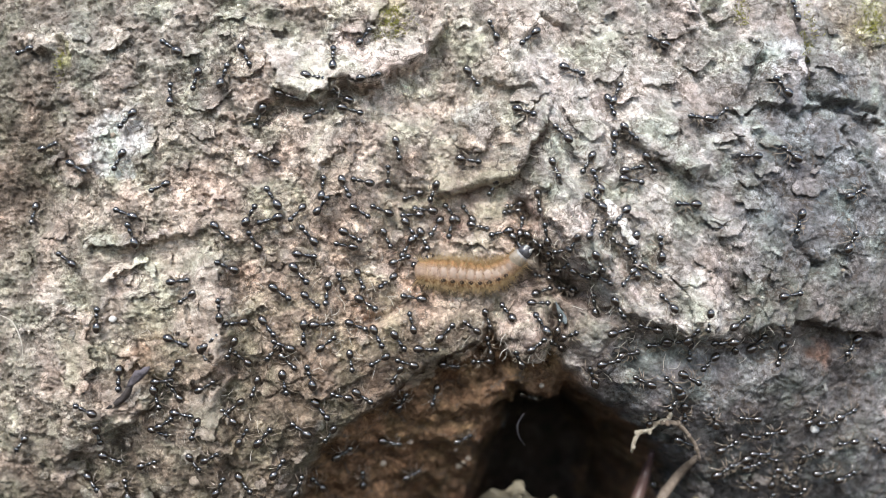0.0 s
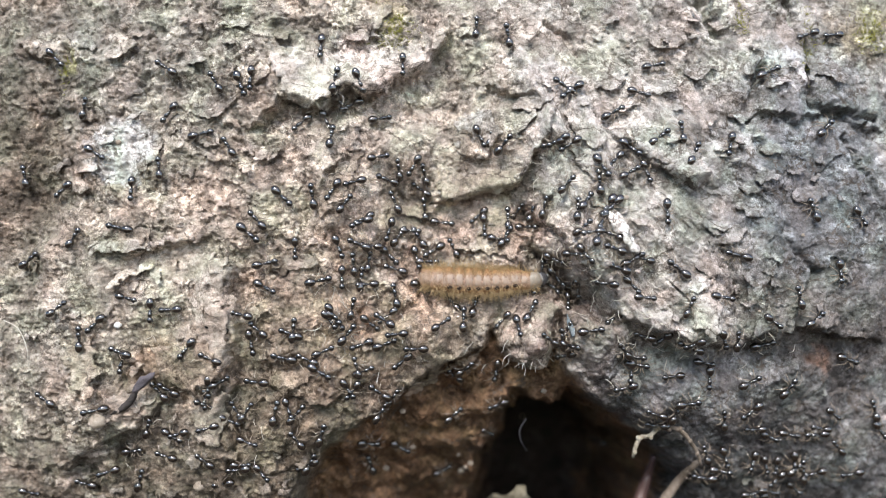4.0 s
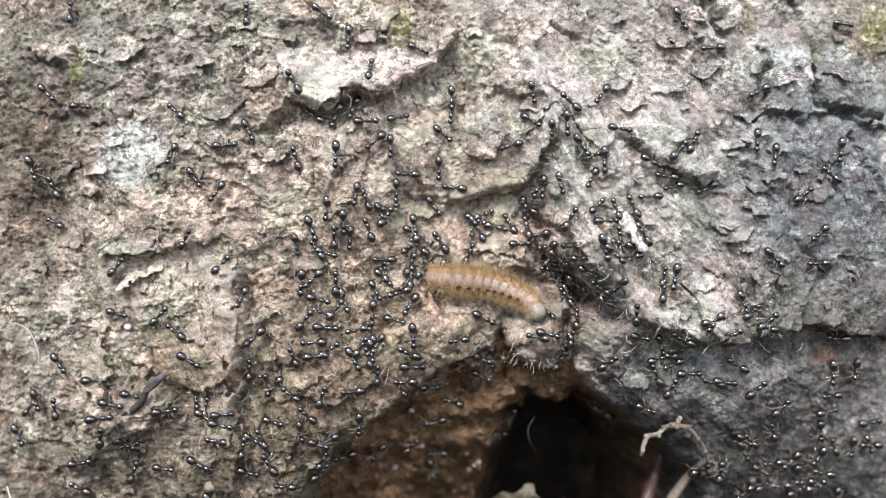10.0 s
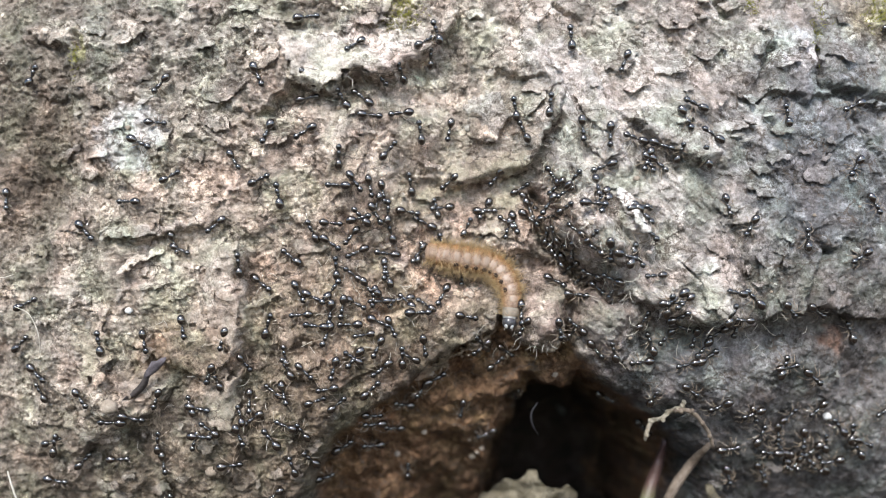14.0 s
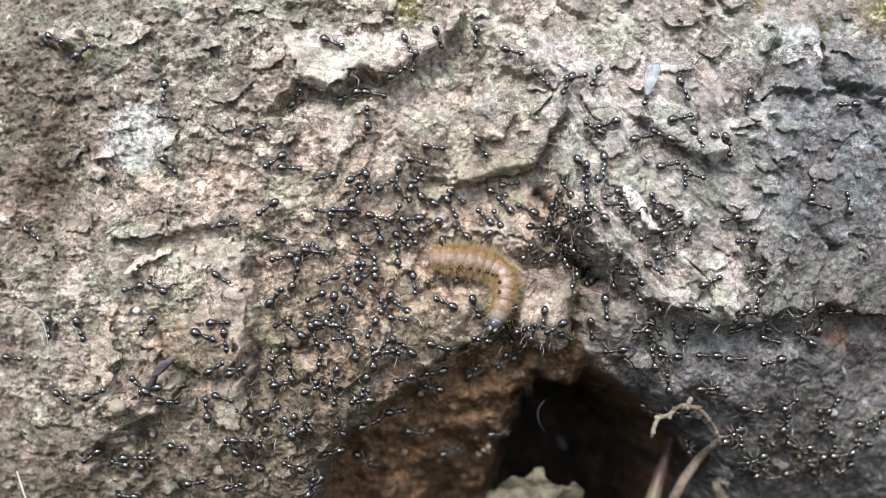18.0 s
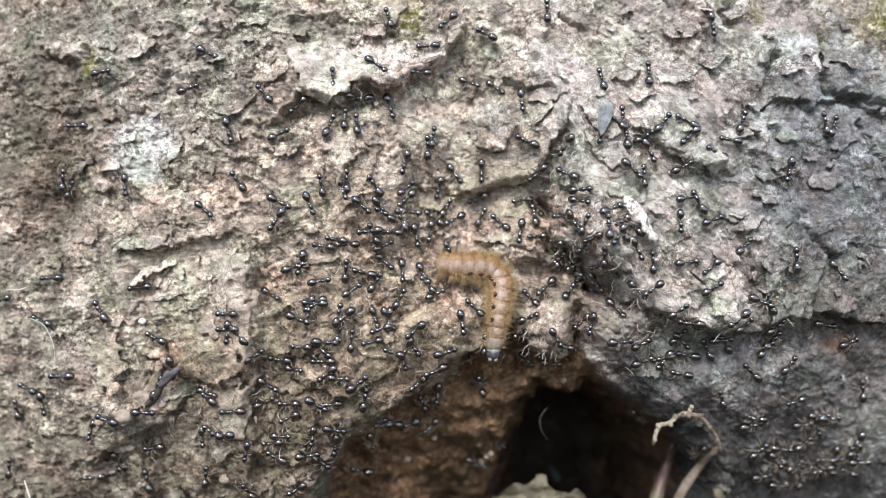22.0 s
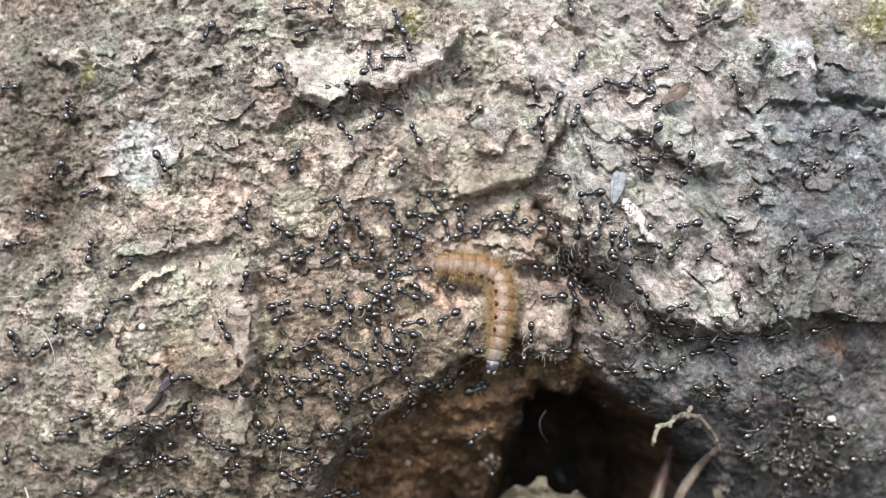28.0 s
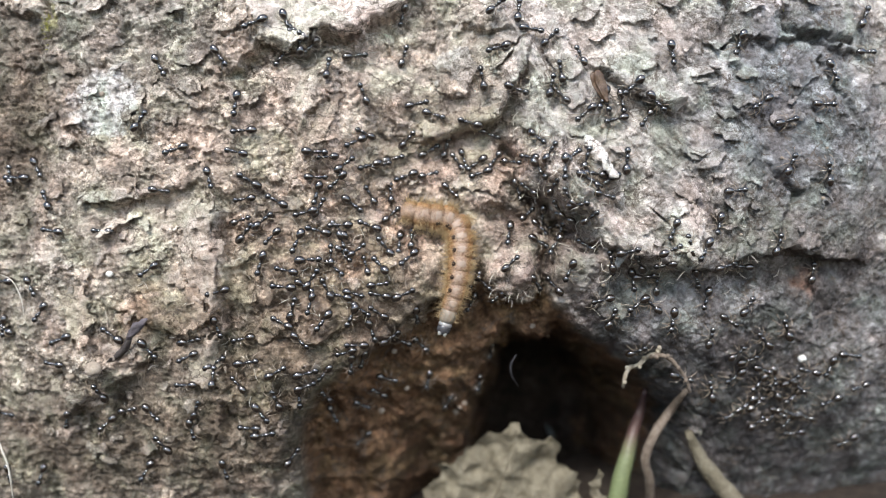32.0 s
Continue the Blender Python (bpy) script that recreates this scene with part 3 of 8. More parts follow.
def bend(x):
    """How far the round trunk falls back from its foremost line, x millimetres along its face."""
    return ROUND * (1 - np.cos(x / ROUND))


def sheet(name, xs, zs, co, colours, mat):
    """A grid of corners as one smooth mesh with a colour for each."""
    nx, nz = len(xs), len(zs)
    me = bpy.data.meshes.new(name)
    k = (np.arange(nz - 1)[:, None] * nx + np.arange(nx - 1)).ravel()
    quads = np.stack([k, k + 1, k + nx + 1, k + nx], 1).astype(np.int32)
    me.vertices.add(nx * nz)
    me.vertices.foreach_set("co", co.astype(np.float32).ravel())
    me.loops.add(quads.size)
    me.loops.foreach_set("vertex_index", quads.ravel())
    me.polygons.add(len(quads))
    me.polygons.foreach_set("loop_start", np.arange(0, quads.size, 4, dtype=np.int32))
    me.polygons.foreach_set("use_smooth", np.ones(len(quads), bool))
    me.update(calc_edges=True)
    if colours is not None:
        a = me.attributes.new("tint", "FLOAT_COLOR", "POINT")
        a.data.foreach_set("color", np.concatenate([colours.reshape(-1, 3), np.ones((nx * nz, 1))], 1).astype(np.float32).ravel())
    me.materials.append(mat)
    return me


TURN = MX / ROUND
TX = ROUND * np.sin(TURN)
TY = bend(MX) - MH
TX = np.where(np.abs(MX) < 100, MX, np.sign(MX) * (100 + (np.abs(TX) - ROUND * math.sin(100 / ROUND))))
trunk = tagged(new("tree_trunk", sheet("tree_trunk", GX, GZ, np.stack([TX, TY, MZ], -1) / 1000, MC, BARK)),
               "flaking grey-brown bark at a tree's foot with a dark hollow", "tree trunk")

GROUND = -0.060
gx = spaced(-150, 150, 3.0, -90000, 90000)
gX, gY = np.meshgrid(gx, gx)
gH = (2.0 * fbm(gX, gY, 40, 3, 151) + 1.2 * fbm(gX, gY, 8, 3, 161)) * step(400, 150, np.hypot(gX, gY))
ground = tagged(new("ground", sheet("ground", gx, gx, np.stack([gX, gY, gH + GROUND * 1000], -1) / 1000, None, SOIL)), "dark crumbly soil round the tree's foot", "ground", kind="structure")


def at_grid(table, x, z):
    """A table's value at millimetres x, z on the finely drawn face."""
    i, j = np.interp(x, GX, np.arange(len(GX))), np.interp(z, GZ, np.arange(len(GZ)))
    i0, j0 = min(int(i), len(GX) - 2), min(int(j), len(GZ) - 2)
    fi, fj = i - i0, j - j0
    return float(table[j0, i0] * (1 - fi) * (1 - fj) + table[j0, i0 + 1] * fi * (1 - fj) + table[j0 + 1, i0] * (1 - fi) * fj + table[j0 + 1, i0 + 1] * fi * fj)


def out(x, z):
    """How far the trunk's face stands out at millimetres x, z."""
    return at_grid(MS, x, z) - bend(x)
# ---- end of face


# ---- helpers for things ----
def part(name, bm, mat, parent=None, label="", smooth=True):
    """A bmesh as one mesh object under a thing or a part."""
    me = bpy.data.meshes.new(name)
    bm.to_mesh(me)
    bm.free()
    for p in me.polygons:
        p.use_smooth = smooth
    me.materials.append(mat)
    ob = new(name, me)
    if parent:
        ob.parent = parent
    if label:
        ob["label"] = label
    return ob


def thing(name, at=(0, 0, 0)):
    ob = new(name)
    ob.location = at
    ob.empty_display_size = 0.001
    return ob


def ball(bm, at, rx, ry, rz, n=12, m=8, turn=None):
    """An ellipsoid of millimetres, as metres."""
    mat = Matrix.Translation(Vector(at) / 1000) @ (turn or Matrix.Identity(4)) @ Matrix.Diagonal((rx / 1000, ry / 1000, rz / 1000, 1))
    return bmesh.ops.create_uvsphere(bm, u_segments=n, v_segments=m, radius=1, matrix=mat)["verts"]


def tube(bm, pts, radii, sides=8, rough=0.0, seed=0, cap=True):
    """A round tapering limb through points in millimetres, uneven by rough."""
    rng = random.Random(seed)
    rings = []
    pts = [Vector(p) for p in pts]
    for k, p in enumerate(pts):
        d = (pts[min(k + 1, len(pts) - 1)] - pts[max(k - 1, 0)]).normalized()
        a = d.cross(Vector((0.31, 0.87, 0.39))).normalized()
        b = d.cross(a)
        rings.append([bm.verts.new((p + (a * math.cos(w) + b * math.sin(w)) * radii[k] * (1 + rough * rng.uniform(-1, 1))) / 1000)
                      for w in (6.2831853 * i / sides for i in range(sides))])
    for r0, r1 in zip(rings, rings[1:]):
        for i in range(sides):
            bm.faces.new((r0[i], r0[(i + 1) % sides], r1[(i + 1) % sides], r1[i]))
    if cap:
        bm.faces.new(rings[0][::-1])
        bm.faces.new(rings[-1])


def curve(pts, n):
    """n + 1 points along a smooth line through pts."""
    pts = [Vector(p) for p in pts]
    ext = [pts[0] * 2 - pts[1], *pts, pts[-1] * 2 - pts[-2]]
    res = []
    for k in range(n + 1):
        s = k / n * (len(pts) - 1)
        i = min(int(s), len(pts) - 2)
        f = s - i
        a, b, c, d = ext[i:i + 4]
        res.append(0.5 * (2 * b + (c - a) * f + (2 * a - 5 * b + 4 * c - d) * f * f + (3 * b - a - 3 * c + d) * f ** 3))
    return res


def on_bark(x, z, lift=0.0):
    """The place in millimetres that far in front of the bark."""
    return Vector((x, -out(x, z) - lift, z))


# ---- loose flakes of bark, parts of the trunk ----
def bark_flake(outline, mat, lift, towards, curl=1.0, thick=0.45, seed=0, label="", ragged=0.9, keen=0.55, cell=0.3, base=0.25):
    """A loose scale of bark: it lies on the trunk and lifts off towards one side, ragged along its outline."""
    p = np.array(outline, float)
    lo, hi = p.min(0) - 0.5, p.max(0) + 0.5
    xs, zs = np.arange(lo[0], hi[0], cell), np.arange(lo[1], hi[1], cell)
    X, Z = np.meshgrid(xs, zs)
    wx, wz = X + ragged * fbm(X, Z, 2.0, 4, 300 + seed, 0.6), Z + ragged * fbm(X, Z, 2.0, 4, 330 + seed, 0.6)
    keep = inside(wx, wz, outline, 0.05) > 0.5
    d = Vector(towards).normalized()
    run = X * d.x + Z * d.y
    if not keep.any():
        return
    a, b = run[keep].min(), run[keep].max()
    up = base + lift * np.clip((run - a) / (b - a), 0, 1) ** (1 + curl) + 0.45 * fbm(X, Z, 2.6, 4, 360 + seed, 0.6)
    bm = bmesh.new()
    tops, backs = {}, {}
    for j in range(len(zs) - 1):
        for i in range(len(xs) - 1):
            if not (keep[j, i] and keep[j, i + 1] and keep[j + 1, i] and keep[j + 1, i + 1]):
                continue
            for q in ((j, i), (j, i + 1), (j + 1, i + 1), (j + 1, i)):
                if q not in tops:
                    v = on_bark(xs[q[1]], zs[q[0]], max(0.1, up[q]))
                    tops[q] = bm.verts.new(v / 1000)
                    backs[q] = bm.verts.new((v + Vector((0, thick, 0))) / 1000)
            c = ((j, i), (j, i + 1), (j + 1, i + 1), (j + 1, i))
            bm.faces.new([tops[q] for q in c])
            bm.faces.new([backs[q] for q in c[::-1]])
    rim = [(q0, q1) for q0 in tops for q1 in ((q0[0], q0[1] + 1), (q0[0] + 1, q0[1])) if q1 in tops]
    for q0, q1 in rim:
        e = bm.edges.get((tops[q0], tops[q1]))
        if e and len(e.link_faces) == 1:
            bm.faces.new((tops[q0], tops[q1], backs[q1], backs[q0]))
    edge = {v for q0, q1 in rim for v in (tops[q0], tops[q1], backs[q0], backs[q1]) if len(v.link_edges) != 4}
    for _ in range(3):
        bmesh.ops.smooth_vert(bm, verts=list(edge), factor=0.5, use_axis_x=True, use_axis_y=False, use_axis_z=True)
    bmesh.ops.recalc_face_normals(bm, faces=bm.faces)
    ob = part("bark_flake", bm, BARK, trunk, label)
    # its colour: that of the bark round it, worn paler or not
    me = ob.data
    at = me.attributes.new("tint", "FLOAT_COLOR", "POINT")
    for k, v in enumerate(me.vertices):
        x, z = v.co.x * 1000, v.co.z * 1000
        at.data[k].color = (*((1 - keen) * at_grid(MC[:, :, q], x, z) + keen * 0.8 * mat[q] for q in range(3)), 1)


PALE, TAN, GREY = (0.66, 0.61, 0.56), (0.47, 0.39, 0.31), (0.50, 0.485, 0.465)
for k, (outline, mat, lift, towards, label) in enumerate((
    ([(-27.3, 30.9), (-25.4, 24.6), (-21.3, 22.4), (-17.3, 25.1), (-14.6, 26.0), (-12.0, 24.9), (-8.4, 26.7), (-3.5, 29.0), (-1.2, 32.2), (-5.7, 33.8), (-12.9, 32.2), (-20.9, 32.1)], (0.76, 0.69, 0.63), 2.2, (0.1, -1), "pale curled bark flake"),
    ([(-53.7, -4.7), (-50.8, -2.4), (-46.1, -0.8), (-45.4, -1.9), (-49.9, -3.7), (-52.4, -5.3)], (0.8, 0.74, 0.64), 2.4, (0.35, -1), "cream curled strip"),
    ([(23.7, 7.7), (25.9, 7.2), (28.0, 3.7), (28.8, 0.2), (26.8, 0.6), (24.8, 4.1)], (1.0, 0.97, 0.92), 1.3, (-0.2, -1), "white sliver"),
    ([(27.8, 20.2), (35.4, 18.8), (41.2, 12.9), (38.5, 10.3), (33.6, 12.6), (28.2, 17.1)], GREY, 1.6, (0.5, -1), ""),
    ([(-1.7, 11.9), (5.9, 13.9), (12.6, 13.9), (10.8, 10.6), (5.9, 9.6), (-0.4, 8.1)], TAN, 1.8, (0.1, -1), "tan lifted flake"),
    ([(36.7, -4.4), (41.2, -3.0), (42.3, -9.7), (40.5, -12.9), (37.1, -11.1)], PALE, 1.4, (0.2, -1), "pale knobbly flake"),
    ([(-46.3, -14.2), (-36.1, -13.1), (-34.7, -18.7), (-40.1, -22.2), (-45.0, -19.7)], TAN, 1.3, (0.8, -0.5), "tan papery flake"),
    ([(-57.5, 2.3), (-49.5, 2.6), (-40.1, 3.5), (-39.2, 1.9), (-49.0, 0.3), (-55.7, 0.4)], PALE, 1.2, (0.1, -1), ""),
    ([(-8.4, -23.7), (-3.0, -19.1), (4.6, -15.8), (7.5, -14.2), (5.9, -17.1), (0.5, -19.6), (-3.9, -23.1)], TAN, 0.8, (0.5, -0.7), "brown flake at the hollow's lip"),
    ([(-20.0, 10.8), (-17.3, 13.9), (-13.8, 17.9), (-12.0, 16.0), (-15.5, 9.9), (-19.1, 5.4)], TAN, 1.0, (-0.9, 0.2), ""),
    ([(-40.1, 0.1), (-34.3, 1.2), (-32.7, -5.3), (-33.6, -10.6), (-33.0, -16.0), (-34.7, -19.1), (-38.8, -14.2), (-40.1, -7.1)], (0.60, 0.53, 0.46), 1.5, (1, -0.15), ""),
    ([(-40.5, -22.2), (-34.7, -19.7), (-34.1, -25.8), (-35.5, -31.2), (-39.8, -29.4)], (0.50, 0.44, 0.37), 1.3, (1, -0.2), ""),
    ([(-61.1, -13.3), (-55.7, -12.0), (-54.1, -17.8), (-56.6, -23.1), (-60.6, -20.4)], TAN, 1.2, (1, -0.3), ""),
    ([(17.9, 22.4), (22.4, 23.3), (24.8, 17.9), (22.9, 16.0), (19.3, 18.8)], PALE, 0.9, (0.5, -0.8), ""),
    ([(1.4, 22.4), (6.8, 23.8), (9.0, 18.8), (5.4, 14.8), (1.4, 17.1)], GREY, 0.9, (0.8, -0.4), "greenish grey scale"),
    ([(5.0, 7.2), (13.0, 7.2), (14.4, 1.9), (8.6, -1.2), (4.6, 1.9)], TAN, 0.7, (0.2, -1), "dusty beige scale"),
)):
    bark_flake(outline, mat, lift, towards, seed=k, label=label, ragged=1.7 if k in (10, 11, 12) else 0.35 if k == 2 else 0.8, base=0.9 if k == 2 else 0.25, keen=0.9 if k in (0, 2) else 0.6)

# small scales that have come loose all over the trunk
chips = random.Random(31)
made = 0
while made < 278:
    x, z = chips.uniform(-68, 66), chips.uniform(-44, 38)
    if 0.5 < float(inside(np.array(x), np.array(z), HOLLOW, 0.5)) or (x > 16 and z < -14 and chips.random() < 0.6):
        continue
    made += 1
    big, turn = chips.uniform(0.9, 1.6) if made % 3 else chips.uniform(1.8, 3.4), chips.gauss(0.1, 0.5)
    ring = []
    for k in range(7):
        a = 6.2831853 * k / 7
        r = big * chips.uniform(0.6, 1.15)
        u, v = r * 1.25 * math.cos(a), r * 0.62 * math.sin(a)
        ring.append((x + u * math.cos(turn) - v * math.sin(turn), z + u * math.sin(turn) + v * math.cos(turn)))
    bark_flake(ring, chips.choice((PALE, PALE, GREY, TAN if x < 12 else GREY)), chips.uniform(0.4, 1.3), (chips.gauss(0.2, 0.6), -1), thick=0.2, seed=40 + made, ragged=0.6, keen=0.22, cell=0.2 if big < 1.7 else 0.28)

# ---- litter and growth round the hollow ----
CRUMB = plain("bark_crumb", (0.2, 0.16, 0.12), (0.42, 0.36, 0.29), 900, 0.85)
STONE = plain("pebble", (0.26, 0.21, 0.16), (0.46, 0.40, 0.33), 700, 0.85)
DARK_WOOD = plain("dark_wood", (0.012, 0.012, 0.016), (0.05, 0.048, 0.055), 900, 0.45, 0.4, 0.0001, (1, 1, 3))
LICHEN = plain("lichen_twig", (0.30, 0.25, 0.18), (0.66, 0.61, 0.50), 900, 0.9, 0.8, 0.0003)
ROOT = plain("brown_root", (0.10, 0.075, 0.055), (0.27, 0.22, 0.175), 700, 0.75)
FIBRE = plain("pale_fibre", (0.5, 0.46, 0.38), (0.75, 0.72, 0.65), 1500, 0.6)
DRY_LEAF = plain("dry_leaf", (0.10, 0.084, 0.055), (0.28, 0.25, 0.18), 260, 0.75, 0.7, 0.0006)


def stem_material():
    m, t, b = material("seedling_stem", 0.45, 0, 0.5)
    co = t.nodes.new("ShaderNodeTexCoord")
    sp = t.nodes.new("ShaderNodeSeparateXYZ")
    t.links.new(co.outputs["Generated"], sp.inputs[0])
    c = ramp(t, sp.outputs[2], [(0.0, (0.13, 0.17, 0.07)), (0.5, (0.19, 0.22, 0.11)), (0.68, (0.12, 0.07, 0.06)), (1.0, (0.06, 0.035, 0.038))])
    g = grain(t, 1500, 4)
    c = mix(t, c, ramp(t, g, [(0.3, (0.6, 0.6, 0.6)), (0.7, (1.1, 1.1, 1.1))]), 0.8, "MULTIPLY")
    t.links.new(c, b.inputs["Base Color"])
    relief(t, b, [(g, 0.4, 0.0002)])
    return m


STEM = stem_material()


def limb(name, pts, radii, mat, label, category, seed=0, rough=0.12, n=16, sides=9):
    line = curve(pts, n)
    r = [np.interp(k / n * (len(radii) - 1), range(len(radii)), radii) for k in range(n + 1)]
    bm = bmesh.new()
    tube(bm, line, r, sides, rough, seed)
    ob = part(name, bm, mat)
    return tagged(ob, label, category)


twig = thing("lichen_twig")
tagged(twig, "crooked pale twig crusted with lichen over the hollow", "twig")
for pts, radii, sd in (
    (((31.5, 7.0, -33.9), (31.6, 6.0, -32.2), (32.5, 6.0, -30.4), (34.0, 5.0, -29.8), (35.0, 5.0, -28.7), (36.3, 4.0, -28.0)), (0.26, 0.3, 0.34, 0.42), 3),
    (((35.6, 4.0, -28.5), (37.3, 3.0, -28.1), (39.2, 3.0, -29.4), (41.3, 4.0, -32.2), (42.2, 5.0, -34.8)), (0.42, 0.36, 0.36, 0.3, 0.3), 4),
    (((36.2, 4.0, -28.3), (36.8, 3.5, -27.3), (36.8, 3.0, -26.6)), (0.4, 0.25, 0.2), 5),
):
    line = curve(pts, 14)
    bm = bmesh.new()
    tube(bm, line, [np.interp(k / 14 * (len(radii) - 1), range(len(radii)), radii) for k in range(15)], 9, 0.34, sd)
    for k in range(2, 14, 3):
        ball(bm, line[k] + Vector((0.2 * math.sin(k * 3 + sd), -0.1, 0.25 * math.cos(k * 5))), 0.4, 0.4, 0.45, 8, 6)
    part("branch", bm, ROOT if sd == 4 else LICHEN, twig, "brown bare end" if sd == 4 else "")

limb("root", ((42.1, 6.2, -34.6), (41.2, 12.0, -38.9), (38.2, 12.0, -43.0), (36.3, 13.0, -47.9), (37.5, 15.0, -52.7), (38.6, 20.0, -59.4), (39.4, 24.0, -67.4)), (0.5, 0.75, 0.85, 0.85, 0.9, 0.9, 0.8), ROOT, "thin brown root hanging in the hollow", "root", 7)
limb("seedling_stem", ((37.7, 16.9, -36.5), (37.6, 20.0, -40.8), (35.6, 18.0, -44.4), (33.8, 17.0, -49.4), (32.4, 17.0, -54.2), (31.1, 17.0, -61.2)), (0.45, 0.8, 1.15, 1.5, 1.7, 1.8), STEM, "upright seedling stem, red above and green below", "stem", 8, 0.05)
limb("seedling_stem", ((43.9, 12.0, -43.3), (46.2, 14.1, -48.0), (49.0, 15.0, -52.4), (52.7, 15.0, -57.2), (55.5, 15.0, -64.5)), (0.7, 1.3, 1.7, 1.9, 1.9), DRY_LEAF, "pale yellowish withered stem", "stem", 9, 0.1)
for k, pts in enumerate((
    ((-70.7, -1.5, -36.0), (-69.3, -2.5, -38.5), (-68.4, -2.5, -41.4), (-68.8, -1.0, -47.1)),
    ((-69.7, -1.0, -10.2), (-67.0, -1.8, -11.4), (-65.6, -1.8, -14.5), (-65.9, -0.8, -17.7)),
    ((-73.3, -1.0, -5.6), (-70.9, -2.0, -5.6), (-69.7, -1.0, -5.1)),
    ((13.8, 9.0, -27.9), (12.7, 9.0, -29.7), (12.9, 9.0, -31.7), (14.0, 10.0, -33.6)),
)):
    limb("fibre", pts, (0.12, 0.16, 0.16, 0.1) if k in (0, 3) else (0.06, 0.08, 0.08, 0.05), FIBRE if k < 3 else DARK_WOOD, "fine pale plant fibre lying on the bark" if k < 3 else "thin dark root hair in the hollow", "fibre", 20 + k, 0.05, 12, 6)


def dry_leaf(pts, depth, seed):
    """A crumpled dead leaf that leans in the hollow: a ragged, wavy sheet with a thickness."""
    p = np.array([(q[0], q[2]) for q in pts], float)
    lo, hi = p.min(0) - 0.5, p.max(0) + 0.5
    xs, zs = np.arange(lo[0], hi[0], 0.45), np.arange(lo[1], hi[1], 0.45)
    X, Z = np.meshgrid(xs, zs)
    keep = inside(X + 2.0 * fbm(X, Z, 4.2, 4, seed), Z + 2.0 * fbm(X, Z, 4.2, 4, seed + 9), p, 0.05) > 0.5
    Y = depth - (Z - lo[1]) * 0.10 + 2.2 * fbm(X, Z, 7, 4, seed + 20) + 0.08 * np.abs(X - (lo[0] + hi[0]) / 2)
    bm = bmesh.new()
    vs = {}
    for j in range(len(zs) - 1):
        for i in range(len(xs) - 1):
            c = ((j, i), (j, i + 1), (j + 1, i + 1), (j + 1, i))
            if all(keep[q] for q in c):
                for q in c:
                    if q not in vs:
                        vs[q] = bm.verts.new((xs[q[1]] / 1000, Y[q] / 1000, zs[q[0]] / 1000))
                bm.faces.new([vs[q] for q in c])
    rim = [v for v in bm.verts if any(e.is_boundary for e in v.link_edges)]
    for _ in range(4):
        bmesh.ops.smooth_vert(bm, verts=rim, factor=0.5, use_axis_x=True, use_axis_y=True, use_axis_z=True)
    back = bmesh.ops.duplicate(bm, geom=bm.faces[:] + bm.verts[:] + bm.edges[:])["geom"]
    bmesh.ops.translate(bm, vec=(0, 0.0004, 0), verts=[g for g in back if isinstance(g, bmesh.types.BMVert)])
    return bm


leaf = tagged(thing("dry_leaf"), "crumpled pale tan dead leaf in the hollow", "leaf")
part("blade", dry_leaf([(-5.9, 16.0, -56.4), (-1.3, 16.0, -50.5), (1.9, 16.0, -46.9), (7.3, 16.0, -44.6), (10.8, 16.0, -43.5), (13.3, 16.0, -41.6), (18.7, 16.0, -43.6), (22.6, 16.0, -46.7), (24.0, 16.0, -52.3), (30.2, 16.0, -63.9), (-9.1, 16.0, -64.5)], 19, 400), DRY_LEAF, leaf)
bm = bmesh.new()
tube(bm, curve([Vector(v) for v in ((4.3, 13.0, -61.8), (9.8, 14.0, -53.2), (13.8, 15.0, -43.9))], 10), [0.35 - 0.02 * k for k in range(11)], 7)
part("midrib", bm, DRY_LEAF, leaf)
lf = tagged(thing("dry_leaf"), "small curled tan leaf scrap beside a seedling", "leaf")
part("blade", dry_leaf([(26.2, 18.0, -58.3), (26.4, 18.0, -52.0), (28.6, 18.0, -49.4), (30.4, 18.0, -52.7), (30.8, 18.0, -58.4)], 18, 420), DRY_LEAF, lf)


def crumb(at, r, mat, name, label, category, seed):
    """A small uneven stone or grain resting on the bark."""
    bm = bmesh.new()
    c = on_bark(at[0], at[1], r * 0.15)
    for v in ball(bm, (0, 0, 0), r * 1.2, r * 0.75, r, 14, 9):
        v.co *= 1 + 0.22 * noise.noise(v.co * 1000 / r * 1.3 + Vector((seed, 0, 0)))
    ob = part(name, bm, mat)
    ob.location = c / 1000
    return tagged(ob, label, category)


CHALK = plain("chalky_grain", (0.6, 0.6, 0.58), (0.82, 0.82, 0.8), 900, 0.8)
crumb((-55.0, -26.1), 1.2, STONE, "pebble", "rounded beige pebble lodged in the bark", "pebble", 1)
crumb((-59.8, -27.4), 0.7, STONE, "pebble", "rounded beige pebble lodged in the bark", "pebble", 2)
crumb((62.5, -30.3), 0.65, CHALK, "grain", "tiny white grain on the bark", "grain", 3)
crumb((-51.8, -11.0), 0.5, CHALK, "grain", "tiny white grain on the bark", "grain", 4)
crumb((-39.7, -37.2), 0.8, CRUMB, "grain", "small reddish crumb on the bark", "grain", 5)
for k, at in enumerate(((2.3, -35.8), (3.7, -38.5), (4.6, -37.8), (3.0, -39.9), (18.3, -38.1), (11.3, -39.2), (-5.7, -33.8), (-10.6, -38.2))):
    crumb(at, 0.25 + 0.09 * (k % 4), STONE, "grain", "pale crumb stuck to the hollow's wall", "grain", 60 + k)
rng = random.Random(5)
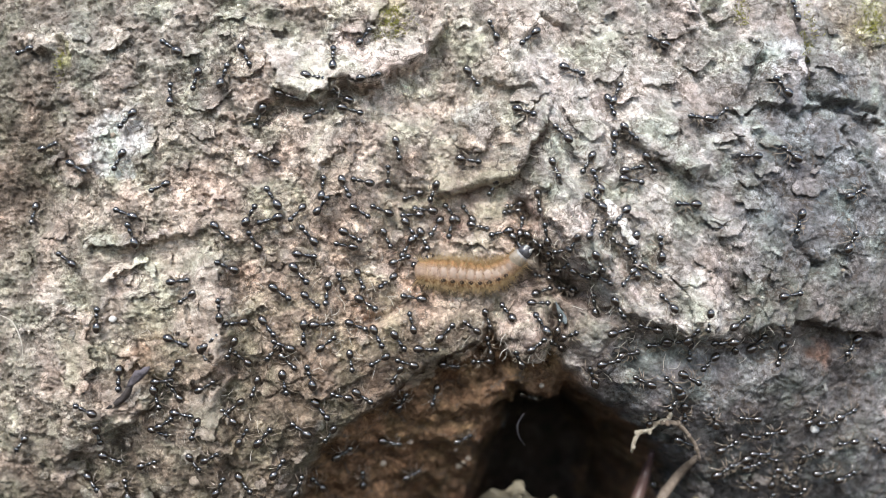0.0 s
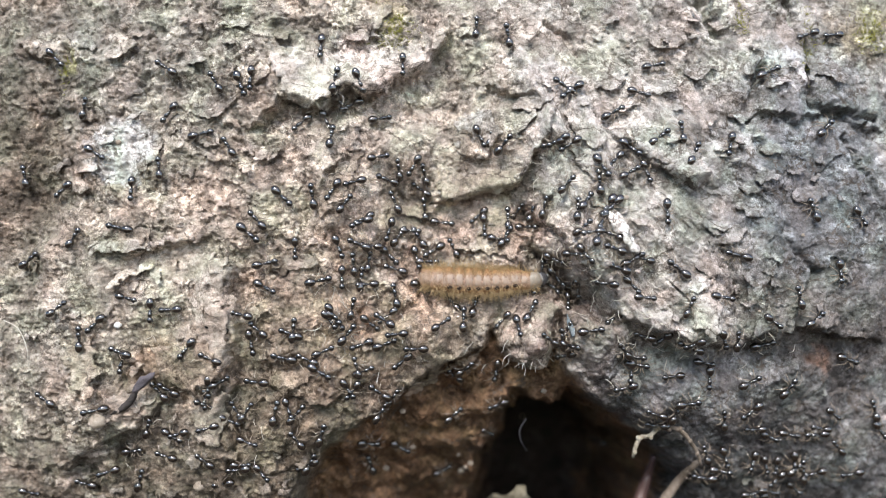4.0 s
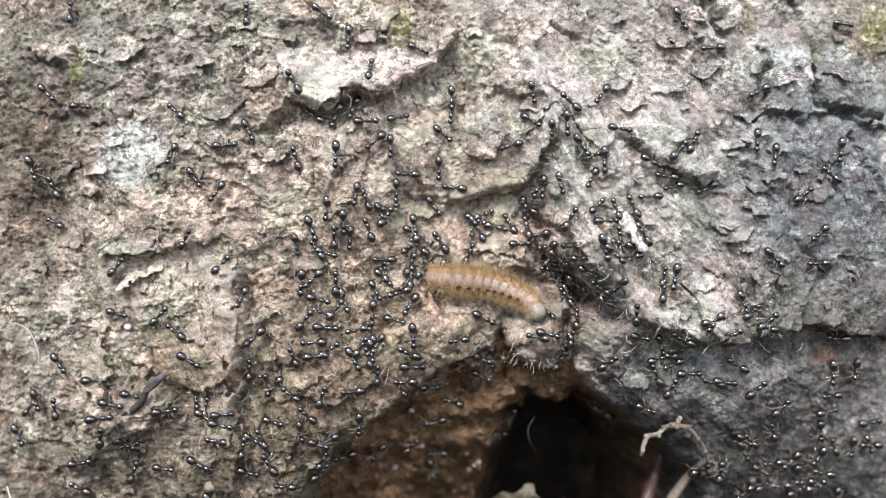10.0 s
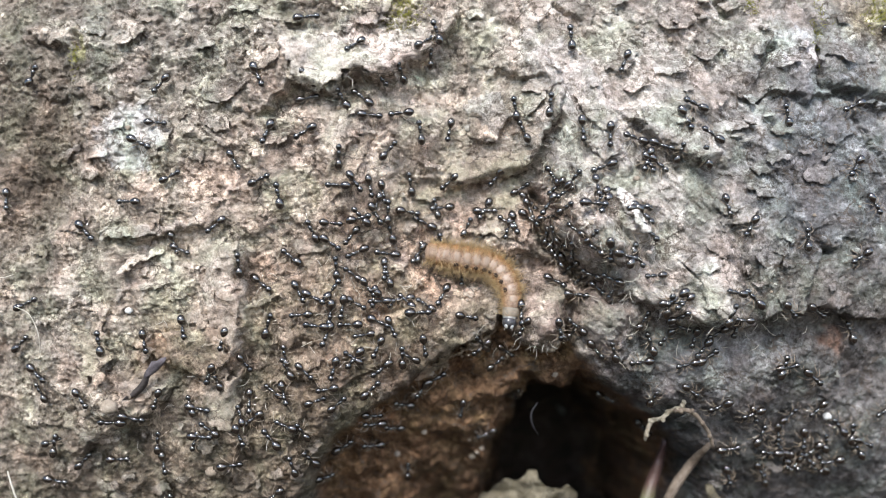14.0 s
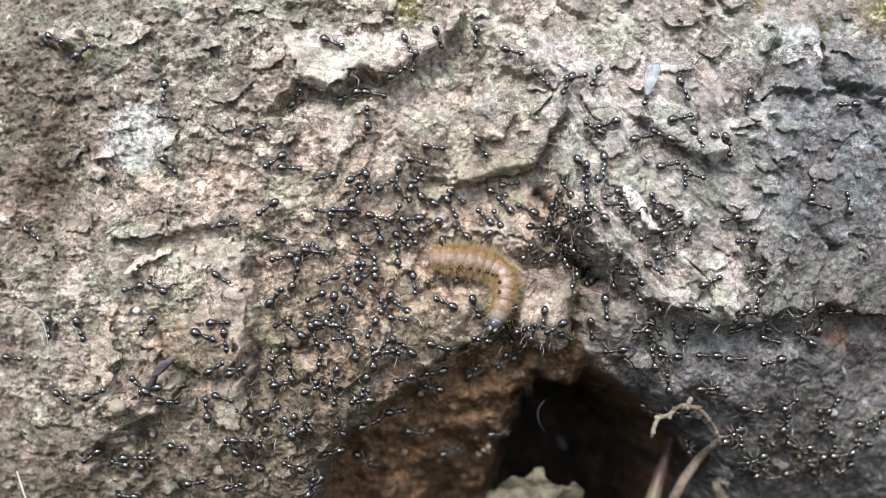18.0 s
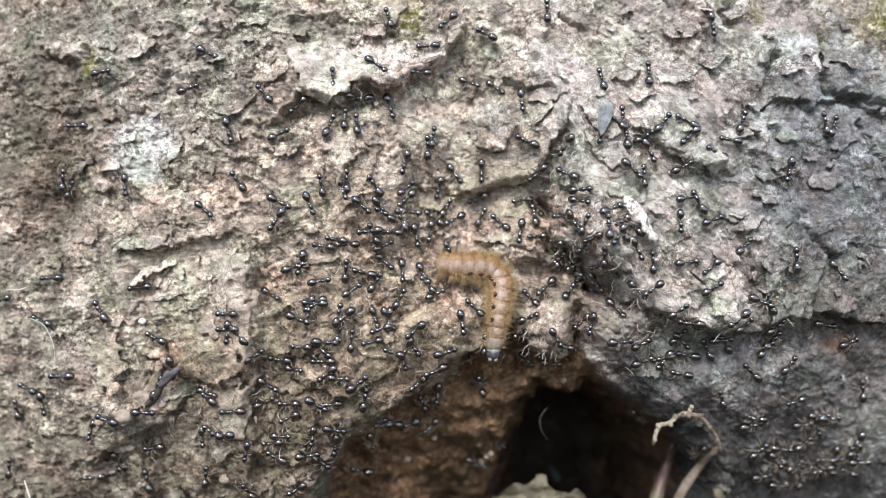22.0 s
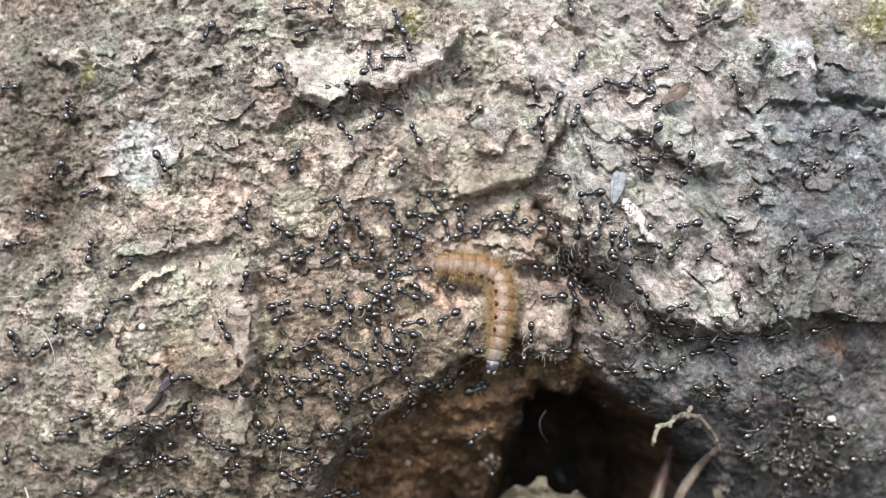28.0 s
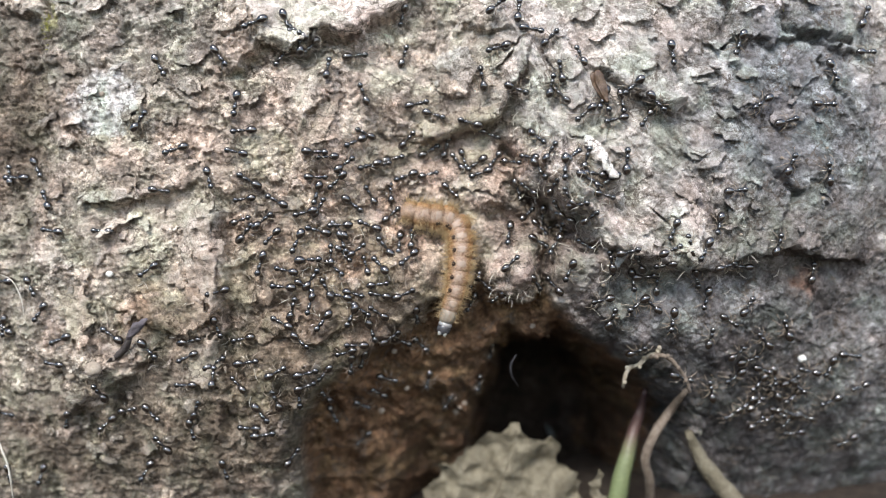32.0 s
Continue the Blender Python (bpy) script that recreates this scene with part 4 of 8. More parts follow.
for k in range(46):
    x, z = rng.uniform(-66, 66), rng.uniform(-36, 36)
    crumb((x, z), rng.uniform(0.18, 0.42), rng.choice((STONE, CRUMB, CRUMB)), "grain", "tiny crumb of bark lying on the bark", "grain", 10 + k)

splinter = tagged(thing("splinter"), "dark splinter of wood lying across the bark", "splinter")
a, b = on_bark(-53.0, -25.2, 0.1), on_bark(-45.2, -18.2, 1.2)
bm = bmesh.new()
tube(bm, curve([a, a.lerp(b, 0.3) + Vector((0.5, 0.2, -0.3)), a.lerp(b, 0.62)], 8), (0.1, 0.25, 0.4, 0.5, 0.5, 0.55, 0.5, 0.45, 0.3), 7, 0.35, 4)
part("shaft", bm, plain("splinter_wood", (0.03, 0.025, 0.025), (0.10, 0.085, 0.08), 1200, 0.6, 0.6, 0.0002, (1, 1, 3)), splinter)
bm = bmesh.new()
tube(bm, curve([a.lerp(b, 0.56), a.lerp(b, 0.8) + Vector((-0.2, -0.2, 0.2)), b], 6), (0.3, 0.5, 0.65, 0.75, 0.6, 0.4, 0.1), 7, 0.45, 6)
bmesh.ops.scale(bm, vec=(1, 0.45, 1), space=Matrix.Translation(-a.lerp(b, 0.8) / 1000), verts=bm.verts)
part("tip", bm, plain("slate_tip", (0.08, 0.07, 0.08), (0.22, 0.195, 0.215), 900, 0.7, 0.7, 0.0004), splinter, "bluish grey split tip")

# fibres of moss on the bark
MOSS = plain("moss", (0.16, 0.17, 0.03), (0.42, 0.40, 0.10), 800, 0.8)
for at, n, rx, rz, label in (((-8.3, 35.2), 260, 2.4, 2.8, "small yellow-green moss patch on the bark"), ((-60.6, 29.4), 60, 0.5, 2.0, "small yellow-green moss patch on the bark"),
                             ((58.5, 33.5), 110, 1.0, 5.0, "yellowish moss strands on the bark"), ((70.3, 37.1), 220, 3.0, 3.0, "small yellow-green moss patch on the bark"), ((47.0, 37.2), 80, 1.2, 2.0, "yellowish moss strands on the bark")):
    bm = bmesh.new()
    for k in range(n):
        x, z = at[0] + rng.gauss(0, rx * 0.6), at[1] + rng.gauss(0, rz * 0.6)
        p = on_bark(x, z, -0.2)
        w = Vector((rng.uniform(-0.7, 0.7), -rng.uniform(0.2, 0.6), rng.uniform(-0.5, 0.7)))
        tube(bm, (p, p + w * 0.5, p + w), (0.07, 0.06, 0.01), 3, 0, k, False)
    tagged(part("moss", bm, MOSS), label, "moss", kind="stuff")

# fine pale rootlets that hang out of the gap beside the root, and bristling fibres on the bark
rng = random.Random(91)
for label, spots in (("fine pale rootlets hanging in a gap of the bark", ((24.0, -4.0, 5, 5, 55), (31.0, -10.0, 4, 4, 26), (19.0, 1.0, 4, 3, 22))),
                     ("short dry fibres caught on the flaking bark", ((-16.0, 24.0, 9, 3, 34), (-15.0, -10.0, 12, 10, 60), (12.0, -16.0, 5, 2, 18), (20.0, 14.0, 8, 8, 40), (-38.0, -20.0, 14, 12, 30), (44.0, -15.0, 14, 4, 22)))):
    bm = bmesh.new()
    for cx, cz, rx, rz, n in spots:
        for k in range(n):
            x, z = rng.gauss(cx, rx * 0.6), rng.gauss(cz, rz * 0.6)
            p = on_bark(x, z, 0.1)
            a, ln = rng.uniform(0, 6.28), rng.uniform(1.0, 2.6)
            w = Vector((math.cos(a) * ln, -rng.uniform(0.1, 0.9), math.sin(a) * ln))
            side = Vector((-w.z, 0, w.x)) * rng.uniform(-0.3, 0.3)
            tube(bm, curve((p, p + w * 0.5 + side, p + w), 4), (0.05, 0.055, 0.05, 0.045, 0.02), 4, 0, k, False)
    tagged(part("fibres", bm, FIBRE), label, "fibres", kind="stuff")

# ---- the caterpillar ----
def skin(name, dark, light, rough=0.42):
    m, t, b = material(name, rough, 0, 0.5)
    f = grain(t, 1400, 5, 0.6, 0.4)
    t.links.new(ramp(t, f, [(0.3, dark), (0.7, light)]), b.inputs["Base Color"])
    b.inputs["Subsurface Weight"].default_value = 0.25
    b.inputs["Subsurface Radius"].default_value = (0.0009, 0.0005, 0.0003)
    relief(t, b, [(f, 0.35, 0.00025)])
    return m


def body_skin():
    """Translucent peach skin with amber margins and fine mottling."""
    m, t, b = material("larva_skin", 0.45, 0, 0.45)
    co = t.nodes.new("ShaderNodeTexCoord")
    sp = t.nodes.new("ShaderNodeSeparateXYZ")
    t.links.new(co.outputs["Object"], sp.inputs[0])
    away = t.nodes.new("ShaderNodeMath")
    away.operation = "ABSOLUTE"
    t.links.new(sp.outputs[1], away.inputs[0])
    far = t.nodes.new("ShaderNodeMath")
    far.operation = "MULTIPLY"
    far.inputs[1].default_value = 430
    t.links.new(away.outputs[0], far.inputs[0])
    f, g = grain(t, 1500, 6, 0.65, 0.6), grain(t, 5000, 4, 0.6)
    c = ramp(t, far.outputs[0], [(0.2, (0.33, 0.235, 0.17)), (0.42, (0.32, 0.21, 0.13)), (0.6, (0.335, 0.20, 0.095)), (0.85, (0.30, 0.17, 0.07))])
    c = mix(t, c, ramp(t, f, [(0.34, (0.55, 0.45, 0.4)), (0.5, (1, 1, 1)), (0.66, (1.35, 1.35, 1.35))]), 0.8, "MULTIPLY")
    c = mix(t, c, ramp(t, g, [(0.34, (0.6, 0.55, 0.5)), (0.6, (1.15, 1.15, 1.15))]), 0.7, "MULTIPLY")
    t.links.new(c, b.inputs["Base Color"])
    b.inputs["Subsurface Weight"].default_value = 0.15
    b.inputs["Subsurface Radius"].default_value = (0.0008, 0.0004, 0.0002)
    relief(t, b, [(f, 0.6, 0.0005), (g, 0.5, 0.0002)])
    return m


BODY = body_skin()
COLLAR = skin("larva_collar", (0.20, 0.165, 0.125), (0.33, 0.285, 0.23))
CREAM = skin("cream_patch", (0.29, 0.21, 0.155), (0.39, 0.30, 0.235))
SPOT = plain("dark_spot", (0.015, 0.009, 0.006), (0.07, 0.035, 0.018), 3000, 0.45)
HAIR = plain("amber_hair", (0.40, 0.27, 0.125), (0.62, 0.47, 0.27), 2500, 0.5)
HORN = plain("head_shell", (0.02, 0.02, 0.022), (0.10, 0.10, 0.11), 1800, 0.22, 0.1, 0.00005, None, 0.6)
LOBE = skin("head_lobe", (0.30, 0.30, 0.29), (0.46, 0.46, 0.45), 0.2)
GREY_SKIN = skin("head_collar", (0.20, 0.20, 0.20), (0.36, 0.36, 0.35), 0.35)

SEGMENTS = 13
SPINES = []


def spine(t, *pts):
    """The caterpillar's middle line at a time, from its tail to its head, in millimetres on the trunk's face."""
    SPINES.append((t, pts))


spine(0, (-3.9, -3.4), (2.0, -4.0), (6.7, -4.3), (10.1, -3.1), (11.9, -1.4), (13.4, 0.1))
spine(1, (-3.9, -3.4), (1.8, -4.0), (7.2, -4.2), (11.2, -3.7), (14.0, -1.4), (15.5, 0.2))
spine(2, (-3.8, -3.3), (1.9, -3.9), (7.3, -4.0), (12.0, -3.6), (15.0, -1.7), (16.4, 0.4))
spine(3, (-3.7, -3.6), (1.8, -4.1), (7.1, -4.3), (11.9, -3.6), (14.5, -3.1), (16.8, -1.8))
spine(6, (-3.6, -3.1), (1.4, -3.6), (6.1, -3.8), (10.2, -4.3), (13.6, -4.7), (16.2, -5.1))
spine(7, (-3.5, -3.3), (1.5, -3.9), (6.2, -4.2), (10.3, -4.9), (13.5, -6.0), (16.0, -7.4))
spine(8, (-4.0, -2.8), (1.1, -3.3), (5.7, -3.7), (9.8, -4.4), (13.0, -6.1), (15.7, -8.8))
spine(9, (-4.3, -2.5), (0.5, -3.1), (5.2, -3.6), (9.3, -4.3), (12.3, -6.2), (15.1, -9.4))
spine(10, (-4.0, -3.3), (0.2, -3.8), (5.0, -4.4), (9.0, -5.6), (12.1, -7.5), (13.9, -10.9))
spine(11, (-3.3, -3.2), (0.7, -3.5), (5.4, -4.1), (9.4, -5.2), (11.8, -7.6), (12.5, -11.9))
spine(12, (-4.0, -3.7), (0.5, -4.1), (5.2, -4.5), (9.1, -5.7), (11.1, -8.2), (11.3, -13.1))
spine(13, (-3.7, -2.6), (0.6, -3.1), (5.3, -3.6), (9.3, -5.1), (10.7, -7.8), (10.0, -12.5))
spine(14, (-4.4, -2.0), (-0.1, -3.0), (4.6, -3.9), (7.2, -5.5), (8.6, -8.8), (8.1, -14.0))
spine(17, (-4.6, -3.3), (-0.9, -3.6), (3.8, -4.2), (7.1, -5.8), (6.9, -9.8), (4.2, -14.1))
spine(18, (-4.9, -3.2), (-1.2, -3.5), (3.5, -4.4), (6.5, -6.4), (6.1, -10.4), (4.5, -14.6))
spine(19, (-4.3, -2.8), (0.2, -3.4), (4.3, -4.0), (6.5, -6.4), (6.8, -10.6), (7.5, -15.9))
spine(20, (-3.9, -2.7), (0.3, -3.3), (5.0, -4.1), (7.4, -6.6), (7.2, -11.2), (6.1, -17.1))
spine(21, (-4.1, -2.2), (0.0, -2.8), (4.3, -3.7), (6.2, -6.2), (5.2, -11.1), (2.9, -16.9))
spine(22, (-4.2, -2.6), (-0.2, -3.0), (3.9, -3.6), (5.7, -6.2), (5.0, -11.4), (4.2, -18.0))
spine(23, (-4.4, -2.7), (-0.5, -3.1), (3.3, -4.0), (5.1, -6.7), (6.0, -12.0), (7.8, -18.7))
spine(24, (-4.2, -2.5), (0.1, -3.1), (3.5, -3.8), (6.1, -6.3), (8.4, -12.4), (10.9, -18.6))
spine(25, (-4.1, -2.3), (-0.1, -2.9), (3.3, -3.8), (5.9, -7.1), (8.9, -12.1), (12.7, -16.4))
spine(28, (-4.2, -2.0), (-0.0, -2.5), (3.8, -3.4), (5.9, -5.7), (5.6, -11.7), (4.0, -19.6))
spine(29, (-4.4, -2.0), (-0.1, -2.6), (4.0, -3.2), (5.8, -5.5), (5.0, -12.5), (3.4, -21.6))
spine(30, (-4.2, -3.0), (-0.3, -3.5), (3.1, -4.6), (3.9, -7.6), (3.3, -14.3), (1.5, -22.3))
spine(31, (-4.5, -2.8), (-0.8, -3.6), (2.9, -4.4), (4.1, -7.5), (3.5, -15.1), (0.9, -22.7))
spine(32, (-4.1, -2.6), (-0.5, -3.6), (3.2, -4.4), (4.7, -7.5), (3.8, -14.9), (1.2, -22.7))

caterpillar = tagged(thing("caterpillar", (0, 0.002, -0.003)), "hairy amber caterpillar with dark spots, holding on to the bark", "caterpillar")
GIRTH = (1.6, 2.0, 2.15, 2.25, 2.25, 2.2, 2.1, 2.0, 1.9, 1.75, 1.55, 1.35, 0.95)
segments = []
for k in range(SEGMENTS):
    r, rng = GIRTH[k], random.Random(700 + k)
    if k == SEGMENTS - 1:
        bm = bmesh.new()
        ball(bm, (0.25, 0, 0.1), 1.2, 1.15, 1.08, 20, 14)
        seg = part("head", bm, HORN, caterpillar, "glossy dark grey head")
        bm = bmesh.new()
        ball(bm, (-0.5, 0, 0), 0.7, 1.12, 1.05, 18, 10)
        part("collar", bm, GREY_SKIN, seg, "grey collar")
        for s in (-1, 1):
            bm = bmesh.new()
            ball(bm, (0.85, 0.4 * s, 0.66), 0.5, 0.36, 0.36, 12, 8)
            part("cheek", bm, LOBE, seg, "silvery white cheek")
        for s in (-1, 1):
            bm = bmesh.new()
            tube(bm, ((1.0, 0.4 * s, 0), (1.35, 0.6 * s, 0.1), (1.6, 0.6 * s, 0.1)), (0.14, 0.1, 0.04), 6)
            part("feeler", bm, CREAM, seg)
    else:
        bm = bmesh.new()
        half = 1.5 if k == 0 else 1.5 if k == 11 else 1.75
        for v in ball(bm, (0, 0, 0), half, r, r * 0.86, 26, 18):
            p = v.co * 1000
            u = min(0.999, abs(p.x / half))
            full = (1 - u ** 3.4) ** 0.5 / math.sqrt(1 - u * u)
            v.co.y, v.co.z = v.co.y * full, v.co.z * full
            v.co *= 1 + 0.015 * math.cos(p.x * 5.2) + 0.05 * noise.noise(p * 0.9 + Vector((k * 7, 0, 0)))
        seg = part("segment", bm, BODY if k < 11 else COLLAR, caterpillar)
        if 0 < k < 11:
            bm = bmesh.new()
            for v in ball(bm, (0, 0.1 * r, 0), 0.56, r * 0.4, 0.05, 16, 8):
                x, y = v.co.x * 1000, v.co.y * 1000
                x = math.copysign(abs(x / 0.56) ** 0.6, x) * 0.56 * (1 - 0.25 * math.exp(-(y / 0.18) ** 2))
                v.co.x = (x + 0.12 * noise.noise(v.co * 2500 + Vector((k, 0, 0)))) / 1000
                v.co.z += 0.00086 * r * math.sqrt(1 - (y / r) ** 2) * (1 - abs(x / 1.75) ** 3.4) ** 0.5
            part("cream_patch", bm, CREAM, seg)
        if 1 < k < 10:
            bm = bmesh.new()
            a = radians(-31)
            ball(bm, (0.1, math.sin(a) * r * 0.98, math.cos(a) * r * 0.85), 0.4, 0.36, 0.25, 10, 7, Matrix.Rotation(a * -1, 4, "X"))
            part("spot", bm, SPOT, seg)
        bm = bmesh.new()
        for q in range(230 if k < 10 else 80):
            a = radians(rng.choice((-1, 1)) * rng.triangular(10, 118, 84))
            x = rng.uniform(-0.95, 0.95)
            p = Vector((x, math.sin(a) * r * 0.96, math.cos(a) * r * 0.84))
            way = Vector((rng.uniform(-0.45, 0.45) - (0.9 if k == 0 else 0), math.sin(a), math.cos(a) + rng.uniform(-0.3, 0.3))).normalized()
            ln = rng.uniform(0.35, 1.0) if q % 5 else rng.uniform(1.0, 2.0)
            tube(bm, (p, p + way * ln * 0.55 + Vector((0, 0, 0.05)), p + way * ln), (0.026, 0.02, 0.005), 3, 0, q, False)
        part("hair_fringe", bm, HAIR, seg, "amber bristles")
        if 8 <= k <= 10 or 3 <= k <= 6:
            for s in (-1, 1):
                bm = bmesh.new()
                tube(bm, ((0, s * r * 0.45, -r * 0.6), (0.1, s * r * 0.5, -r * 0.95), (0.15, s * r * 0.48, -r * 1.1)), (0.32, 0.26, 0.2), 7)
                part("foot", bm, COLLAR, seg)
    segments.append(seg)


def caterpillar_rows():
    """For each segment the rows of its poses in the caterpillar's space."""
    rows = [[] for _ in segments]
    base = caterpillar.location * 1000
    for t, pts in SPINES:
        line = curve([(x, -(max(out(x, z), out(x - 1.5, z), out(x + 1.5, z), -4.2) + 2.2), z) for x, z in pts], 60)
        depth = [p.y for p in line]
        for i, p in enumerate(line):
            p.y = sum(depth[max(0, i - 9):i + 10]) / len(depth[max(0, i - 9):i + 10])
        run = [0.0]
        for a, b in zip(line, line[1:]):
            run.append(run[-1] + (b - a).length)
        total = run[-1]
        for k in range(SEGMENTS):
            s = (0.9 + (total - 1.9) * (k / (SEGMENTS - 1)))
            i = next(i for i in range(60) if run[i + 1] >= s or i == 59)
            f = (s - run[i]) / (run[i + 1] - run[i])
            p = line[i].lerp(line[i + 1], f)
            ahead = (line[min(i + 6, 60)] - line[max(i - 5, 0)]).normalized()
            up = Vector((0, -1, 0))
            left = up.cross(ahead).normalized()
            up = ahead.cross(left)
            if k == SEGMENTS - 1:
                # for a while the head is bowed to the bark
                bow = float(np.interp(t, (2, 6, 10, 12.5), (0.0, 1.0, 1.0, 0.0)))
                p = p - ahead * 0.8 * bow + Vector((0, 1.0 * bow, 0))
                ahead = (ahead + Vector((0, 1.3 * bow, 0))).normalized()
                up = ahead.cross(left)
            m = Matrix((ahead, left, up)).transposed().to_4x4()
            m.translation = (p - base) / 1000
            rows[k].append((t, m))
    return rows


# ---- the ants ----
def shell(name, colour, rough, spec=0.5):
    m, t, b = material(name, rough, 0, spec)
    f = grain(t, 2600, 4)
    t.links.new(ramp(t, f, [(0.3, tuple(c * 0.6 for c in colour)), (0.7, colour)]), b.inputs["Base Color"])
    b.inputs["Coat Weight"].default_value = 1.0
    b.inputs["Coat Roughness"].default_value = 0.04
    b.inputs["Coat IOR"].default_value = 1.9
    relief(t, b, [(f, 0.15, 0.00004)])
    return m


JET = shell("ant_shell", (0.008, 0.007, 0.0065), 0.2, 0.5)
BROWN_JET = shell("ant_gaster", (0.018, 0.012, 0.008), 0.2, 0.5)
LEG = shell("ant_leg", (0.33, 0.26, 0.19), 0.4, 0.5)


ANT_SIZE = 1.0


def make_ant(name, reach):
    """A small black ant that looks along +x and stands on z = 0; reach sets how its legs are stretched."""
    ant = thing(name)
    bm = bmesh.new()
    for v in ball(bm, (-1.45, 0, 0.85), 0.92, 0.68, 0.62, 14, 10):
        v.co.y *= 1 - 0.16 * max(0.0, (v.co.x * 1000 + 1.45) / 0.92)
    part("gaster", bm, BROWN_JET, ant)
    bm = bmesh.new()
    ball(bm, (-0.52, 0, 0.72), 0.17, 0.15, 0.26, 8, 6)
    part("petiole", bm, JET, ant)
    bm = bmesh.new()
    ball(bm, (0.36, 0, 0.9), 0.52, 0.36, 0.36, 12, 8)
    ball(bm, (-0.12, 0, 0.8), 0.36, 0.28, 0.3, 10, 7)
    part("thorax", bm, JET, ant)
    bm = bmesh.new()
    for v in ball(bm, (1.28, 0, 0.82), 0.56, 0.5, 0.42, 14, 9):
        v.co.y *= 1 - 0.22 * max(0.0, (v.co.x * 1000 - 1.28) / 0.56)
    head = part("head", bm, JET, ant)
    for s in (-1, 1):
        bm = bmesh.new()
        ball(bm, (1.4, 0.43 * s, 0.9), 0.12, 0.06, 0.12, 7, 5)
        part("eye", bm, HORN, head)
        bm = bmesh.new()
        tube(bm, ((1.6, 0.2 * s, 0.85), (2.0, 0.62 * s, 1.05), (2.35, 0.6 * s + 0.12 * reach, 0.75), (2.75, (0.52 + 0.1 * reach) * s, 0.35)), (0.05, 0.042, 0.042, 0.048), 4)
        part("antenna", bm, LEG, ant)
        for k, (x0, x1, x2) in enumerate(((0.5, 1.0, 1.55), (0.2, 0.25, 0.2), (-0.08, -0.7, -1.35))):
            swing = reach * 0.28 * (1 if (k + (s > 0)) % 2 else -1)
            bm = bmesh.new()
            tube(bm, ((x0, 0.2 * s, 0.7), (x1 * 0.95 + swing * 0.6, 0.88 * s, 1.0), (x2 * 0.95 + swing, 1.3 * s, 0.3), (x2 * 1.08 + swing, 1.58 * s, 0.02)), (0.08, 0.065, 0.05, 0.04), 4)
            part("leg", bm, LEG, ant)
    for ob in ant.children_recursive:
        ob.data.transform(Matrix.Scale(ANT_SIZE, 4))
    return ant


MODELS = [make_ant("ant", r) for r in (1.0, -1.0, 0.2)]
ANT_LABEL = ("glossy black ant walking on the bark", "ant", "ants on the bark")
for m in MODELS:
    tagged(m, *ANT_LABEL)
ANTS, ANT_ROWS = [], []


def ant_path(*keys):
    """An ant that passes these places (seconds, millimetres on the trunk's face)."""
    n = len(ANTS)
    model = MODELS[n % 3]
    ob = model if n < 3 else copy_thing(model, pose(0, 0, 0))
    rng = random.Random(900 + n)
    ob.scale = (0.9 + 0.17 * (n * 7 % 11) / 10,) * 3
    wander = []
    for (t0, x0, z0), (t1, x1, z1) in zip(keys, keys[1:]):
        steps = max(1, round((t1 - t0) / 0.8))
        far = math.hypot(x1 - x0, z1 - z0)
        a1, a2 = rng.gauss(0, 0.13) * far + rng.gauss(0, 0.9), rng.gauss(0, 0.8)
        b1, b2 = rng.gauss(0, 1.6), rng.gauss(0, 1.0)
        ux, uz = ((x1 - x0) / far, (z1 - z0) / far) if far > 0.01 else (1, 0)
        lag = rng.uniform(-0.09, 0.09)
        for k in range(steps):
            s = k / steps
            e = s + lag * math.sin(6.2831853 * s)
            side = a1 * math.sin(math.pi * s) + a2 * math.sin(2 * math.pi * s)
            along = far * e + b1 * math.sin(math.pi * s) + b2 * math.sin(2 * math.pi * s)
            wander.append((t0 + (t1 - t0) * s, x0 + ux * along - uz * side, z0 + uz * along + ux * side))
    wander.append(keys[-1])
    ANTS.append(ob)
    ANT_ROWS.append(ant_rows(wander, rng))


def ant_rows(wander, rng, fixed=None):
    rows, heading = [], None
    for k, (t, x, z) in enumerate(wander):
        _, xa, za = wander[max(k - 1, 0)]
        _, xb, zb = wander[min(k + 1, len(wander) - 1)]
        if math.hypot(xb - xa, zb - za) > 0.35:
            want = math.atan2(zb - za, xb - xa)
        else:
            want = heading if heading is not None else rng.uniform(-3.1, 3.1)
        if heading is not None:
            turn = (want - heading + math.pi) % (2 * math.pi) - math.pi
            want = heading + max(-1.25, min(1.25, turn))
        heading = want if fixed is None else radians(fixed)
        x, z = max(-86, min(86, x)), max(-54, min(56, z))
        # the ant's feet follow the slope of the bark
        e = 1.3
        px, qx = on_bark(x - e, z), on_bark(x + e, z)
        pz, qz = on_bark(x, z - e), on_bark(x, z + e)
        up = (qx - px).cross(qz - pz).normalized()
        if up.y > 0:
            up = -up
        up = (up + Vector((0, -0.55, 0))).normalized()
        ahead = Vector((math.cos(heading), 0, math.sin(heading)))
        left = up.cross(ahead).normalized()
        ahead = left.cross(up)
        m = Matrix((ahead, left, up)).transposed().to_4x4()
        m.translation = (Vector((x, -max(out(x, z), (out(x - e, z) + out(x + e, z)) / 2) - 0.05, z))) / 1000
        rows.append((t, m))
    return rows


